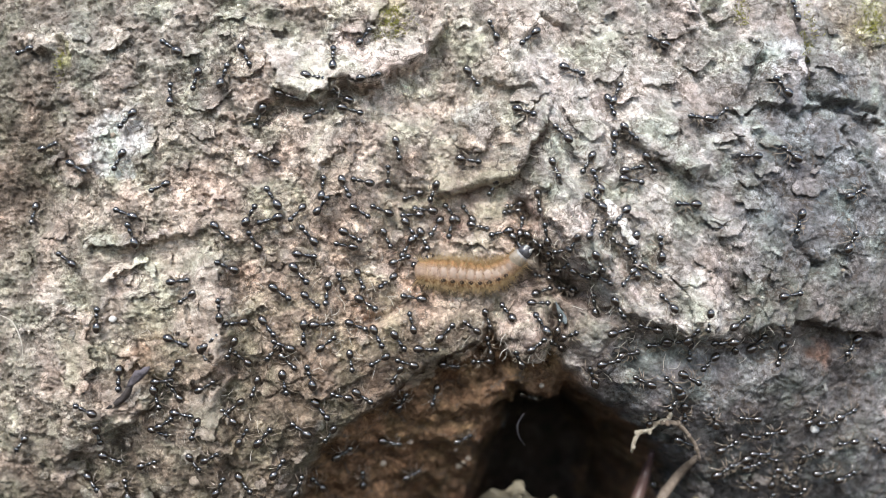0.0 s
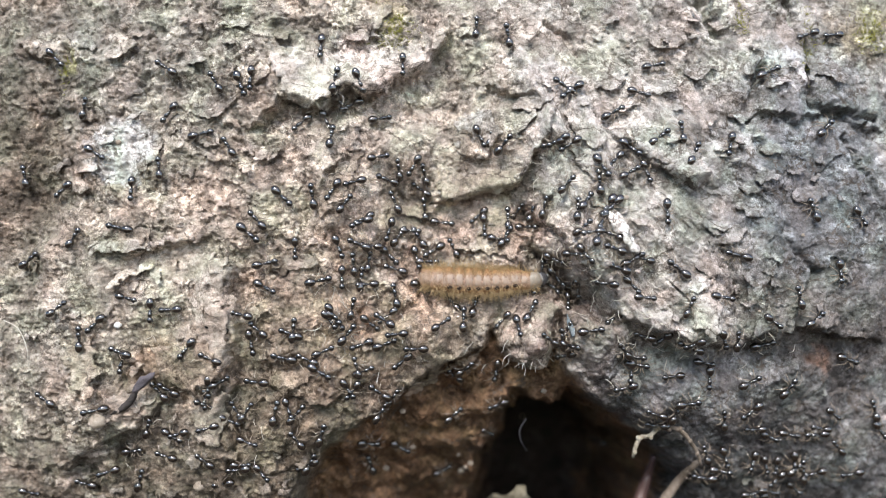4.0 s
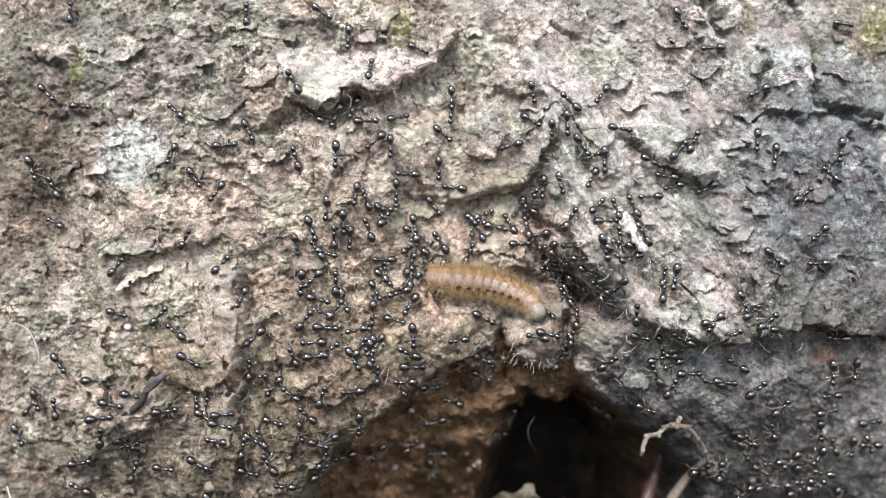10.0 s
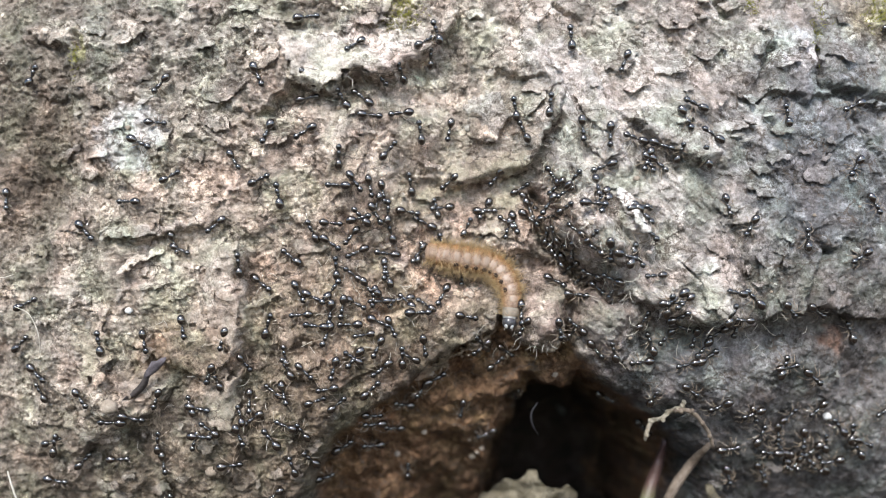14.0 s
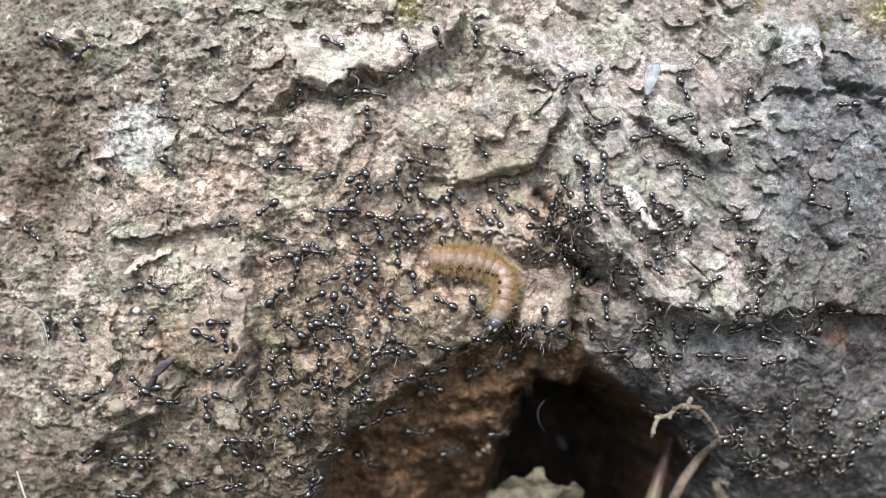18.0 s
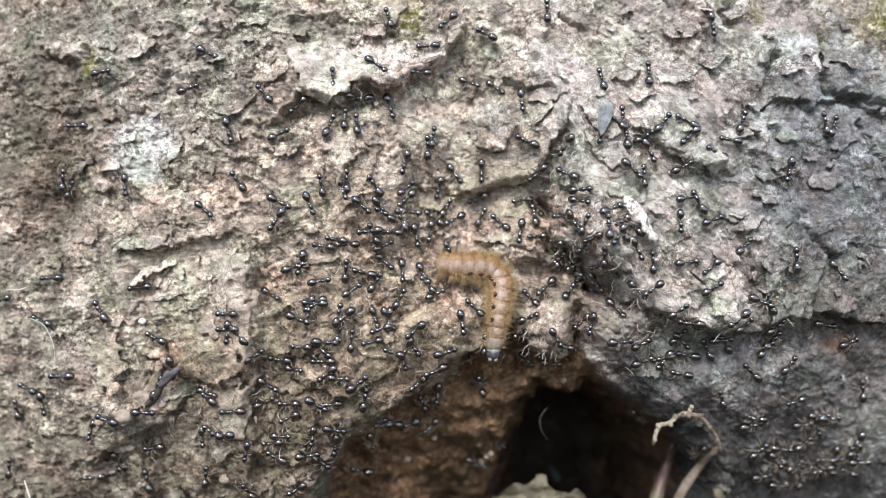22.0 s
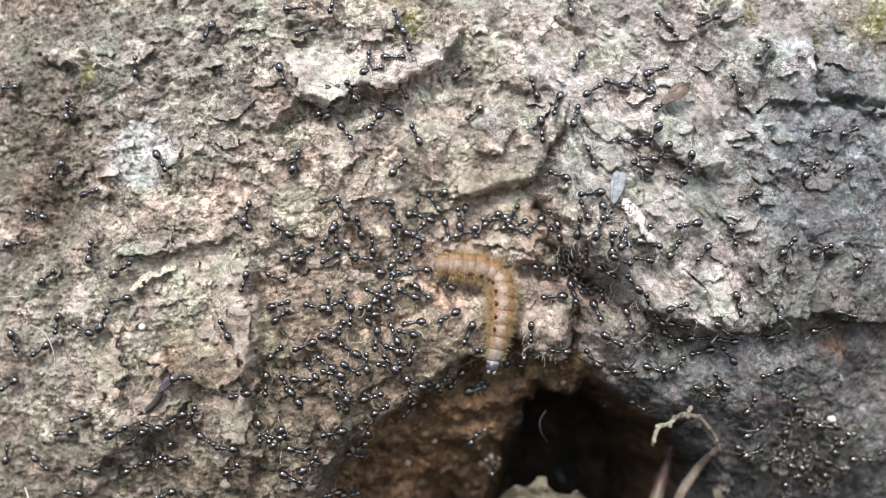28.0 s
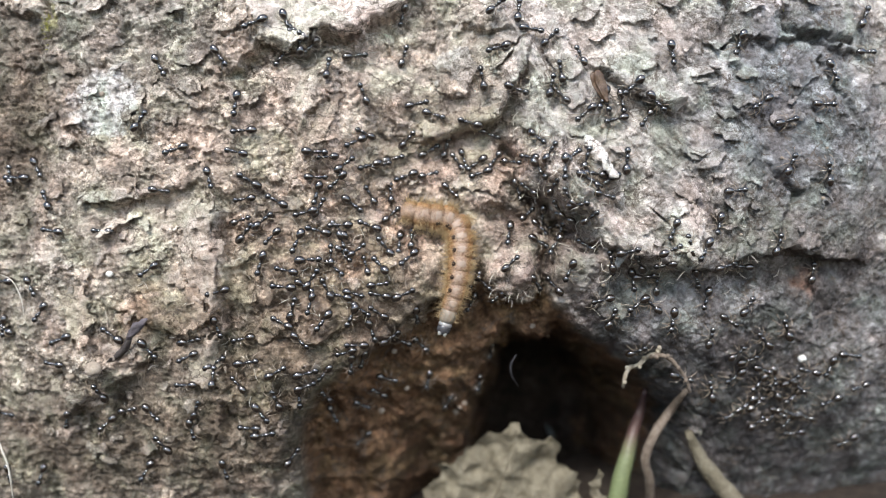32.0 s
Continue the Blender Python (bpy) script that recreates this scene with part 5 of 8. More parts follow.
ant_path((0, -66.8, 31.8), (3, -62.6, 33.6), (6, -52.3, 33.7), (9, -61.2, 24.9), (11, -58.8, 24.7), (13, -50.5, 18.5), (17, -42.6, 16.9), (19, -46.0, 17.3), (21, -53.8, 13.9), (23, -53.5, 9.0), (25.5, -52.6, 15.9), (28, -51.6, 30.6), (30, -51.6, 46.6), (32, -51.6, 50.0))
ant_path((0, -42.1, 31.4), (3, -43.9, 29.8), (6, -46.7, 32.5), (9, -46.7, 50.0), (11, -46.7, 50.0), (13, -46.7, 50.0), (17, -46.7, 50.0), (19, -46.1, 34.8), (21, -42.1, 35.2), (23, -29.4, 28.8), (25.5, -30.7, 30.0), (28, -27.4, 27.4), (30, -31.6, 26.3), (32, -31.5, 22.3))
ant_path((0, -29.9, 29.3), (3, -28.9, 27.3), (6, -26.7, 31.5), (9, -30.4, 29.1), (11, -30.4, 45.1), (13, -30.4, 50.0), (17, -30.4, 50.0), (19, -29.9, 24.7), (21, -30.8, 23.9), (23, -31.3, 24.5), (25.5, -31.3, 44.5), (28, -31.3, 50.0), (30, -31.3, 50.0), (32, -31.3, 50.0))
ant_path((0, -33.5, 26.7), (3, -33.1, 27.4), (6, -31.4, 23.3), (9, -24.1, 23.0), (11, -25.9, 26.2), (13, -35.1, 33.3), (17, -9.6, 3.2), (19, -26.3, 5.8), (21, -26.6, 4.4), (23, -27.8, 2.7), (25.5, -26.2, 2.8), (28, -28.7, 4.1), (30, -26.8, 3.1), (32, -28.4, 3.1))
ant_path((0, -42.0, 24.1), (3, -42.1, 24.3), (6, -44.0, 22.5), (9, -42.6, 22.3), (11, -49.1, 27.1), (13, -45.7, 24.6), (17, -48.5, 22.8), (19, -48.6, 21.7), (21, -48.4, 23.3), (23, -43.7, 24.7), (25.5, -43.7, 44.7), (28, -39.9, 35.1), (30, -43.1, 31.9), (32, -41.6, 21.4))
ant_path((0, -37.9, 25.9), (3, -37.0, 25.3), (6, -35.5, 24.5), (9, -40.2, 14.6), (11, -38.1, 12.6), (13, -38.6, 24.9), (17, -16.7, -0.8), (19, -16.9, -0.9), (21, -16.3, 0.3), (23, -16.9, 0.3), (25.5, -16.5, 1.7), (28, -14.6, 1.6), (30, -15.2, 4.1), (32, -15.2, 20.1))
ant_path((0, -28.6, 20.4), (3, -39.6, 19.2), (6, -36.4, 18.8), (9, -36.1, 17.4), (11, -34.9, 21.0), (13, -29.6, 20.7), (17, -33.5, 14.2), (19, -30.2, 17.8), (21, -37.6, 23.8), (23, -35.8, 16.5), (25.5, -37.3, 7.5), (28, -33.9, 6.9), (30, -38.3, 9.0), (32, -40.0, 8.1))
ant_path((0, -49.0, 19.9), (3, -54.4, 16.3), (6, -52.2, 15.9), (9, -76.2, 15.9), (11, -84.0, 15.9), (13, -84.0, 15.9), (17, -84.0, 15.9), (19, -73.2, 9.5), (21, -84.0, 9.5), (23, -74.3, 3.0), (25.5, -63.0, 1.3), (28, -59.5, 1.3), (30, -60.4, 1.5), (32, -61.3, 1.3))
ant_path((0, -62.3, 16.3), (3, -57.7, 20.5), (6, -53.6, 27.8), (9, -59.8, 31.7), (11, -59.8, 47.7), (13, -75.8, 47.7), (17, -66.4, 33.5), (19, -64.8, 32.8), (21, -64.4, 28.2), (23, -54.0, 29.4), (25.5, -65.1, 30.4), (28, -74.0, 28.7), (30, -70.8, 32.6), (32, -70.8, 48.6))
ant_path((0, -57.0, 12.8), (3, -58.4, 10.8), (6, -63.0, 10.9), (9, -63.0, 13.2), (11, -63.4, 14.3), (13, -54.8, 16.4), (17, -23.7, -6.4), (19, -27.3, 1.0), (21, -23.7, 0.4), (23, -25.3, -5.4), (25.5, -28.9, -0.7), (28, -27.0, 0.1), (30, -24.9, -6.8), (32, -26.8, -10.5))
ant_path((0, -50.2, 13.6), (3, -48.2, 13.4), (6, -50.6, 8.5), (9, -41.4, 1.6), (11, -44.3, 3.7), (13, -45.1, 3.3), (17, -45.9, -7.9), (19, -46.1, -5.9), (21, -50.6, -5.0), (23, -54.9, -5.4), (25.5, -54.9, -5.6), (28, -55.0, -6.5), (30, -58.3, -4.4), (32, -60.6, -3.6))
ant_path((0, -43.8, 9.4), (3, -45.2, 9.9), (6, -43.7, 17.3), (9, -44.0, 17.8), (11, -46.3, 12.1), (13, -44.2, 8.2), (17, -48.7, 12.5), (19, -42.3, 8.7), (21, -40.8, 6.0), (23, -38.8, 4.2), (25.5, -40.1, 3.5), (28, -34.8, -4.2), (30, -36.4, -4.1), (32, -52.4, -4.1))
ant_path((0, -49.0, 5.5), (3, -66.5, -3.9), (6, -69.9, 1.5), (9, -73.5, 2.2), (11, -84.0, 2.2), (13, -84.0, 2.2), (17, -84.0, 2.2), (19, -65.6, 12.6), (21, -66.0, 11.1), (23, -65.3, 14.5), (25.5, -64.5, 17.0), (28, -66.3, 14.5), (30, -66.0, 9.7), (32, -64.1, 6.6))
ant_path((0, -65.9, 5.3), (3, -67.8, 11.6), (6, -71.3, 15.4), (9, -68.9, 27.2), (11, -64.3, 23.0), (13, -67.7, 24.3), (17, -64.1, 27.2), (19, -55.6, 33.5), (21, -64.2, 22.7), (23, -65.3, 24.1), (25.5, -67.7, 21.4), (28, -63.6, 24.4), (30, -79.6, 24.4), (32, -79.6, 40.4))
ant_path((0, -48.1, 2.4), (3, -43.3, 0.9), (6, -65.9, 16.9), (9, -68.5, 17.0), (11, -66.5, 11.4), (13, -64.6, 9.2), (17, -41.9, -13.3), (19, -39.3, -14.3), (21, -34.8, -15.3), (23, -42.8, -14.0), (25.5, -42.9, -10.3), (28, -29.0, -7.9), (30, -33.3, -8.3), (32, -28.9, -5.1))
ant_path((0, -33.7, 2.5), (3, -27.0, -4.9), (6, -26.7, -3.5), (9, -32.8, -5.5), (11, -35.1, -10.8), (13, -34.1, -4.6), (17, -33.2, -0.1), (19, -31.9, -0.3), (21, -30.3, 1.0), (23, -41.2, 17.0), (25.5, -46.6, 18.5), (28, -47.3, 14.9), (30, -46.5, 8.2), (32, -44.8, 13.0))
ant_path((0, -27.0, 13.8), (3, -35.0, 15.0), (6, -35.0, 39.0), (9, -20.5, 37.5), (11, -14.0, 32.8), (13, -12.2, 31.6), (17, -18.7, 25.5), (19, -18.5, 25.4), (21, -19.1, 25.0), (23, -19.3, 28.8), (25.5, -26.8, 37.9), (28, -25.7, 38.6), (30, -30.0, 32.7), (32, -30.0, 48.7))
ant_path((0, -26.0, 7.9), (3, -25.2, 8.7), (6, -24.2, 11.0), (9, -23.0, 6.9), (11, -21.9, 4.1), (13, -26.3, 5.4), (17, -29.1, 4.6), (19, -29.0, 4.5), (21, -30.9, 9.3), (23, -29.9, 6.7), (25.5, -27.7, 8.5), (28, -26.2, 14.8), (30, -27.7, 18.8), (32, -29.7, 14.6))
ant_path((0, -29.3, 5.3), (3, -17.7, 17.3), (6, -18.7, 16.1), (9, -20.0, 8.2), (11, -20.2, 5.8), (13, -19.1, 12.7), (17, -20.6, 11.1), (19, -20.9, 11.5), (21, -20.3, 9.2), (23, -19.3, 6.6), (25.5, -18.1, 5.7), (28, -18.8, 7.0), (30, -19.4, 8.2), (32, -19.4, 24.2))
ant_path((0, -22.6, 5.3), (3, -23.3, 2.7), (6, -20.8, 0.9), (9, -21.3, 0.7), (11, -19.4, 0.1), (13, -17.3, 1.4), (17, -15.7, 1.4), (19, -24.1, 4.0), (21, -23.9, 3.5), (23, -23.9, 19.5), (25.5, -25.0, 22.9), (28, -18.1, 18.6), (30, -21.4, 18.3), (32, -21.4, 34.3))
ant_path((0, -20.8, 2.3), (3, -20.3, 4.6), (6, -22.9, 13.8), (9, -23.0, 14.0), (11, -24.2, 18.2), (13, -24.2, 34.2), (17, -22.6, 32.2), (19, -17.3, 30.0), (21, -14.7, 28.6), (23, -10.6, 25.9), (25.5, -11.7, 21.7), (28, -11.5, 23.1), (30, -13.2, 25.3), (32, -19.7, 25.6))
ant_path((0, -15.1, 9.2), (3, -11.4, 2.0), (6, -10.9, 2.0), (9, -13.6, -0.2), (11, -7.2, -6.3), (13, -7.3, -4.1), (17, -11.4, 0.1), (19, -10.7, -0.0), (21, -11.9, -3.4), (23, -10.7, -4.4), (25.5, -11.3, -2.5), (28, -11.1, -1.2), (30, -10.1, 0.4), (32, -10.1, 16.4))
ant_path((0, -12.2, 33.2), (3, -10.0, 31.7), (6, -8.2, 26.7), (9, -6.3, 32.1), (11, -5.6, 31.6), (13, -6.0, 31.2), (17, -9.1, 30.8), (19, -8.5, 29.4), (21, -8.1, 31.9), (23, -9.5, 37.1), (25.5, -10.4, 34.8), (28, -10.1, 37.2), (30, -10.1, 50.0), (32, -10.1, 50.0))
ant_path((0, -16.9, 29.4), (3, -18.4, 37.0), (6, -13.5, 24.3), (9, -6.4, -9.3), (11, -6.2, -11.9), (13, -7.2, -10.3), (17, -7.5, -9.5), (19, -7.5, 6.5), (21, -8.2, 4.8), (23, -7.0, 3.4), (25.5, -7.6, 2.9), (28, -7.9, 2.4), (30, -5.5, 2.7), (32, 0.2, 7.6))
ant_path((0, -23.8, 23.9), (3, -22.7, 22.7), (6, -28.8, 19.2), (9, -28.9, 16.4), (11, -27.2, 15.6), (13, -27.2, 31.6), (17, -13.0, 7.2), (19, -14.9, 11.5), (21, -15.9, 18.1), (23, -16.0, 20.4), (25.5, -16.0, 40.4), (28, -24.4, 34.8), (30, -26.5, 31.8), (32, -26.5, 47.8))
ant_path((0, -19.5, 26.2), (3, -16.2, 22.9), (6, -16.4, 25.7), (9, -17.9, 23.5), (11, -19.8, 18.7), (13, -21.0, 17.2), (17, -27.3, 13.4), (19, -27.1, 13.3), (21, -22.0, 18.1), (23, -20.9, 21.0), (25.5, -19.6, 22.3), (28, -17.4, 25.6), (30, -23.9, 30.4), (32, -26.1, 26.8))
ant_path((0, -10.2, 6.2), (3, -13.0, 4.9), (6, -13.4, 6.2), (9, -17.9, 4.7), (11, -15.9, 4.1), (13, -14.2, 4.0), (17, -13.5, 3.2), (19, -11.6, 2.7), (21, -10.9, 2.1), (23, -12.3, 2.9), (25.5, -12.9, 4.3), (28, -21.5, 2.6), (30, -19.7, 1.6), (32, -18.0, 0.3))
ant_path((0, -8.9, 11.9), (3, -8.8, 13.2), (6, -8.2, 19.9), (9, -9.5, 19.3), (11, -8.9, 21.9), (13, -3.4, 28.6), (17, -4.2, 29.6), (19, -2.3, 25.5), (21, -1.5, 26.4), (23, -0.1, 25.9), (25.5, -0.1, 45.9), (28, -0.1, 50.0), (30, -0.1, 50.0), (32, -0.1, 50.0))
ant_path((0, -3.3, 6.3), (3, -1.5, 7.2), (6, -4.2, 7.3), (9, 8.3, 4.7), (11, 9.8, 4.5), (13, 12.0, 5.8), (17, 14.8, 1.5), (19, 22.1, 13.6), (21, 25.3, 11.5), (23, 26.7, 10.2), (25.5, 31.1, 7.6), (28, 31.1, 27.6), (30, 51.4, 26.3), (32, 49.8, 21.4))
ant_path((0, -1.5, 9.3), (3, -4.3, 11.7), (6, -2.3, 13.7), (9, -5.0, 14.4), (11, -7.1, 16.2), (13, -4.9, 15.4), (17, -5.8, 15.0), (19, -3.3, 14.6), (21, -1.2, 14.4), (23, 0.6, 12.0), (25.5, -7.7, -4.4), (28, -7.5, -3.2), (30, -8.4, -2.8), (32, -3.2, -19.6))
ant_path((0, -9.0, 1.5), (3, -7.0, 1.6), (6, -5.6, 2.2), (9, -5.6, 2.9), (11, -4.0, 2.8), (13, -2.7, 3.2), (17, -1.4, 2.8), (19, -3.0, 2.2), (21, -3.7, 2.9), (23, -2.3, 5.2), (25.5, -3.9, 4.3), (28, -2.8, 3.2), (30, -6.5, -1.0), (32, -6.5, 0.6))
ant_path((0, -3.1, 1.2), (3, -2.5, 4.4), (6, -0.0, 3.6), (9, 1.9, 6.7), (11, 3.9, 5.1), (13, 4.7, 4.6), (17, 3.3, 4.6), (19, 3.1, 5.5), (21, 8.8, 2.7), (23, 8.7, 2.2), (25.5, 7.2, 2.2), (28, 9.3, 2.9), (30, 9.3, 2.2), (32, 9.3, 18.2))
ant_path((0, -29.2, 1.5), (3, -27.4, 3.3), (6, -32.9, 7.5), (9, -31.3, 13.5), (11, -35.8, 7.7), (13, -32.0, 7.2), (17, -26.0, 9.0), (19, -23.6, 8.9), (21, -23.8, 8.4), (23, -23.6, 7.9), (25.5, -21.6, 6.2), (28, -21.0, 8.4), (30, -23.8, 5.6), (32, -29.9, 7.4))
ant_path((0, 7.8, 34.6), (3, 5.5, 33.5), (6, 5.5, 50.0), (9, 5.5, 50.0), (11, 5.5, 50.0), (13, 5.5, 50.0), (17, 5.5, 50.0), (19, 5.5, 50.0), (21, 3.1, 25.4), (23, 4.5, 26.6), (25.5, 6.7, 33.9), (28, 2.3, 22.2), (30, 1.7, 22.9), (32, 1.7, 38.9))
ant_path((0, 13.2, 32.7), (3, 10.5, 33.3), (6, 10.5, 50.0), (9, 10.5, 50.0), (11, 9.7, 37.7), (13, -2.4, 32.8), (17, -1.9, 35.7), (19, -1.9, 50.0), (21, -2.2, 36.7), (23, -3.2, 36.3), (25.5, -6.4, 35.3), (28, -8.4, 33.4), (30, 4.6, 31.9), (32, 4.6, 47.9))
ant_path((0, 33.2, 32.4), (3, 30.8, 29.7), (6, 37.9, 32.8), (9, 47.2, 21.4), (11, 46.7, 18.0), (13, 44.3, 1.3), (17, 44.1, 2.8), (19, 40.7, 2.0), (21, 37.4, 3.0), (23, 40.4, 3.8), (25.5, 40.1, 2.7), (28, 41.6, 1.2), (30, 44.0, -6.6), (32, 44.6, -7.1))
ant_path((0, 20.2, 27.3), (3, 20.1, 26.7), (6, 16.0, 26.1), (9, 22.0, -3.4), (11, 23.7, -3.6), (13, 23.9, -3.3), (17, 25.5, -2.2), (19, 37.8, 6.8), (21, 32.5, 6.5), (23, 34.1, 7.0), (25.5, 32.8, 5.0), (28, 34.1, 3.1), (30, 31.5, 3.0), (32, 30.4, 3.5))
ant_path((0, 26.7, 23.8), (3, 23.9, 22.6), (6, 23.3, 23.2), (9, 21.6, 23.1), (11, 23.4, 20.6), (13, 24.9, 17.6), (17, 40.7, 10.7), (19, 41.0, 7.2), (21, 41.3, 11.7), (23, 47.2, 26.2), (25.5, 41.9, 21.8), (28, 43.4, 25.3), (30, 40.7, 28.4), (32, 38.4, 19.6))
ant_path((0, 25.7, 21.6), (3, 27.1, 20.2), (6, 29.4, 23.6), (9, 27.5, 21.1), (11, 29.2, 23.6), (13, 26.8, 29.8), (17, 21.3, 25.2), (19, 18.1, 18.2), (21, 27.6, 17.5), (23, 26.0, 19.4), (25.5, 19.5, 16.5), (28, 19.8, 14.2), (30, 19.2, 16.9), (32, 20.1, 23.2))
ant_path((0, 13.1, 21.0), (3, 17.5, 18.4), (6, 20.3, 18.8), (9, 18.6, 17.5), (11, 21.3, 14.0), (13, 22.4, 14.6), (17, -8.7, 6.4), (19, -8.9, 6.8), (21, -9.1, 7.6), (23, -9.6, 6.6), (25.5, -10.3, 4.3), (28, -11.5, 2.4), (30, -6.7, 7.3), (32, -9.9, 4.8))
ant_path((0, 4.9, 27.2), (3, 5.7, 22.9), (6, 8.1, 20.2), (9, 13.3, 20.2), (11, 15.2, 18.9), (13, 14.2, 20.1), (17, 16.5, 24.5), (19, 18.5, 24.9), (21, 21.0, 22.7), (23, 20.0, 28.4), (25.5, 20.0, 48.4), (28, 20.0, 50.0), (30, 20.0, 50.0), (32, 20.0, 50.0))
ant_path((0, 55.8, 38.0), (3, 57.9, 34.8), (6, 57.5, 36.7), (9, 63.6, 36.7), (11, 65.4, 36.6), (13, 66.7, 33.3), (17, 84.0, 33.3), (19, 84.0, 49.3), (21, 84.0, 50.0), (23, 84.0, 50.0), (25.5, 84.0, 50.0), (28, 84.0, 50.0), (30, 84.0, 50.0), (32, 84.0, 50.0))
ant_path((0, 52.1, 25.2), (3, 49.1, 29.0), (6, 54.6, 27.9), (9, 51.2, 26.7), (11, 42.1, 22.8), (13, 36.7, 19.7), (17, 35.1, 22.4), (19, 35.6, 19.0), (21, 28.8, 19.2), (23, 28.8, 35.2), (25.5, 35.4, 34.8), (28, 32.4, 35.8), (30, 32.4, 50.0), (32, 32.4, 50.0))
ant_path((0, 42.5, 20.7), (3, 45.3, 22.4), (6, 39.2, 12.1), (9, 40.9, 10.6), (11, 39.7, 9.5), (13, 38.3, 11.8), (17, 38.5, 14.1), (19, 40.3, 13.3), (21, 38.8, 13.8), (23, 36.4, 15.3), (25.5, 36.8, 16.8), (28, 35.2, 12.7), (30, 35.5, 10.9), (32, 29.0, 9.7))
ant_path((0, 46.8, 14.3), (3, 37.6, 17.7), (6, 33.9, 16.8), (9, 34.9, 9.7), (11, 34.1, 9.5), (13, 34.0, 10.5), (17, 33.2, 8.1), (19, 34.1, 8.5), (21, 33.6, 8.7), (23, 33.9, 0.8), (25.5, 28.4, 4.6), (28, 28.4, 24.6), (30, 24.1, 4.1), (32, 24.1, 20.1))
ant_path((0, 53.4, 14.8), (3, 60.5, 20.1), (6, 58.5, 19.3), (9, 62.8, 20.9), (11, 60.6, 17.3), (13, 63.4, 20.2), (17, 61.8, 19.8), (19, 58.8, 19.4), (21, 50.0, 17.1), (23, 48.4, 10.0), (25.5, 43.2, 9.3), (28, 44.6, 7.3), (30, 41.1, 9.0), (32, 57.1, 9.0))
ant_path((0, 64.9, 8.8), (3, 64.7, 6.6), (6, 64.7, 6.0), (9, 59.9, 5.8), (11, 57.0, 3.3), (13, 52.8, -0.9), (17, 54.0, -7.0), (19, 54.7, 15.3), (21, 55.6, 15.8), (23, 58.2, 22.7), (25.5, 62.1, 23.1), (28, 62.5, 17.7), (30, 61.2, 21.7), (32, 65.6, 16.9))
ant_path((0, 36.8, 6.7), (3, 25.7, 8.5), (6, 24.6, 7.7), (9, 18.2, 4.5), (11, 18.9, 5.6), (13, 19.9, 5.0), (17, 21.9, 3.9), (19, 22.2, 4.7), (21, 20.9, 5.0), (23, 22.7, 5.8), (25.5, 24.1, 5.6), (28, 24.1, 25.6), (30, 7.8, 12.8), (32, 6.9, 11.6))
ant_path((0, 28.6, 10.2), (3, 30.4, 9.3), (6, 33.3, 5.9), (9, 32.0, 3.6), (11, 28.1, 13.4), (13, 29.6, 12.3), (17, 30.0, 14.3), (19, 29.9, 13.9), (21, 29.8, 12.3), (23, 29.8, 28.3), (25.5, 35.4, 26.9), (28, 29.4, 25.6), (30, 29.4, 41.6), (32, 29.4, 50.0))
ant_path((0, 31.5, 13.0), (3, 29.8, 12.9), (6, 30.9, 12.1), (9, 29.5, 8.7), (11, 25.2, 8.6), (13, 23.8, 7.5), (17, 22.9, 7.4), (19, 24.3, 3.0), (21, 26.6, 5.3), (23, 26.6, 21.3), (25.5, 31.0, 19.5), (28, 48.0, 30.4), (30, 44.9, 30.1), (32, 44.9, 46.1))
ant_path((0, 25.6, 15.6), (3, 23.7, 16.4), (6, 23.4, 14.7), (9, 23.6, 15.0), (11, 23.6, 13.0), (13, 24.3, 11.4), (17, 22.9, 11.3), (19, 21.2, 11.0), (21, 21.6, 12.1), (23, 21.6, 28.1), (25.5, 21.6, 48.1), (28, 21.6, 50.0), (30, 21.6, 50.0), (32, 21.6, 50.0))
ant_path((0, 22.2, 12.8), (3, 24.9, 13.3), (6, 49.2, 36.3), (9, 47.3, 33.3), (11, 37.2, 32.8), (13, 37.2, 48.8), (17, 37.2, 50.0), (19, 37.2, 50.0), (21, 40.2, 34.8), (23, 40.4, 34.9), (25.5, 41.8, 33.4), (28, 39.6, 35.6), (30, 39.2, 32.7), (32, 39.2, 48.7))
ant_path((0, 17.6, 12.2), (3, 17.9, 10.0), (6, 19.4, 11.4), (9, 21.9, 9.8), (11, 20.3, 8.7), (13, 18.5, 8.1), (17, 15.6, 7.8), (19, 14.1, 7.1), (21, 13.9, 7.7), (23, 18.1, 6.8), (25.5, 20.7, 4.4), (28, 20.7, 24.4), (30, 24.1, 13.4), (32, 21.1, 14.3))
ant_path((0, 26.2, 4.5), (3, 25.5, 3.7), (6, 25.5, 27.7), (9, 27.6, -1.6), (11, 26.8, -0.5), (13, 26.8, 15.5), (17, 25.6, 15.2), (19, 27.3, 15.2), (21, 26.3, 13.6), (23, 27.8, 15.0), (25.5, 30.6, 13.9), (28, 27.0, 12.1), (30, 26.7, 14.6), (32, 27.0, 12.9))
ant_path((0, 16.6, 2.6), (3, 19.6, -1.0), (6, 19.6, 23.0), (9, 13.9, 7.0), (11, 13.0, 8.6), (13, 12.1, 14.1), (17, 6.1, 28.7), (19, 8.1, 27.5), (21, 13.3, 27.1), (23, 13.3, 43.1), (25.5, 6.8, 37.9), (28, 18.6, 29.3), (30, 10.5, 32.5), (32, 10.5, 48.5))
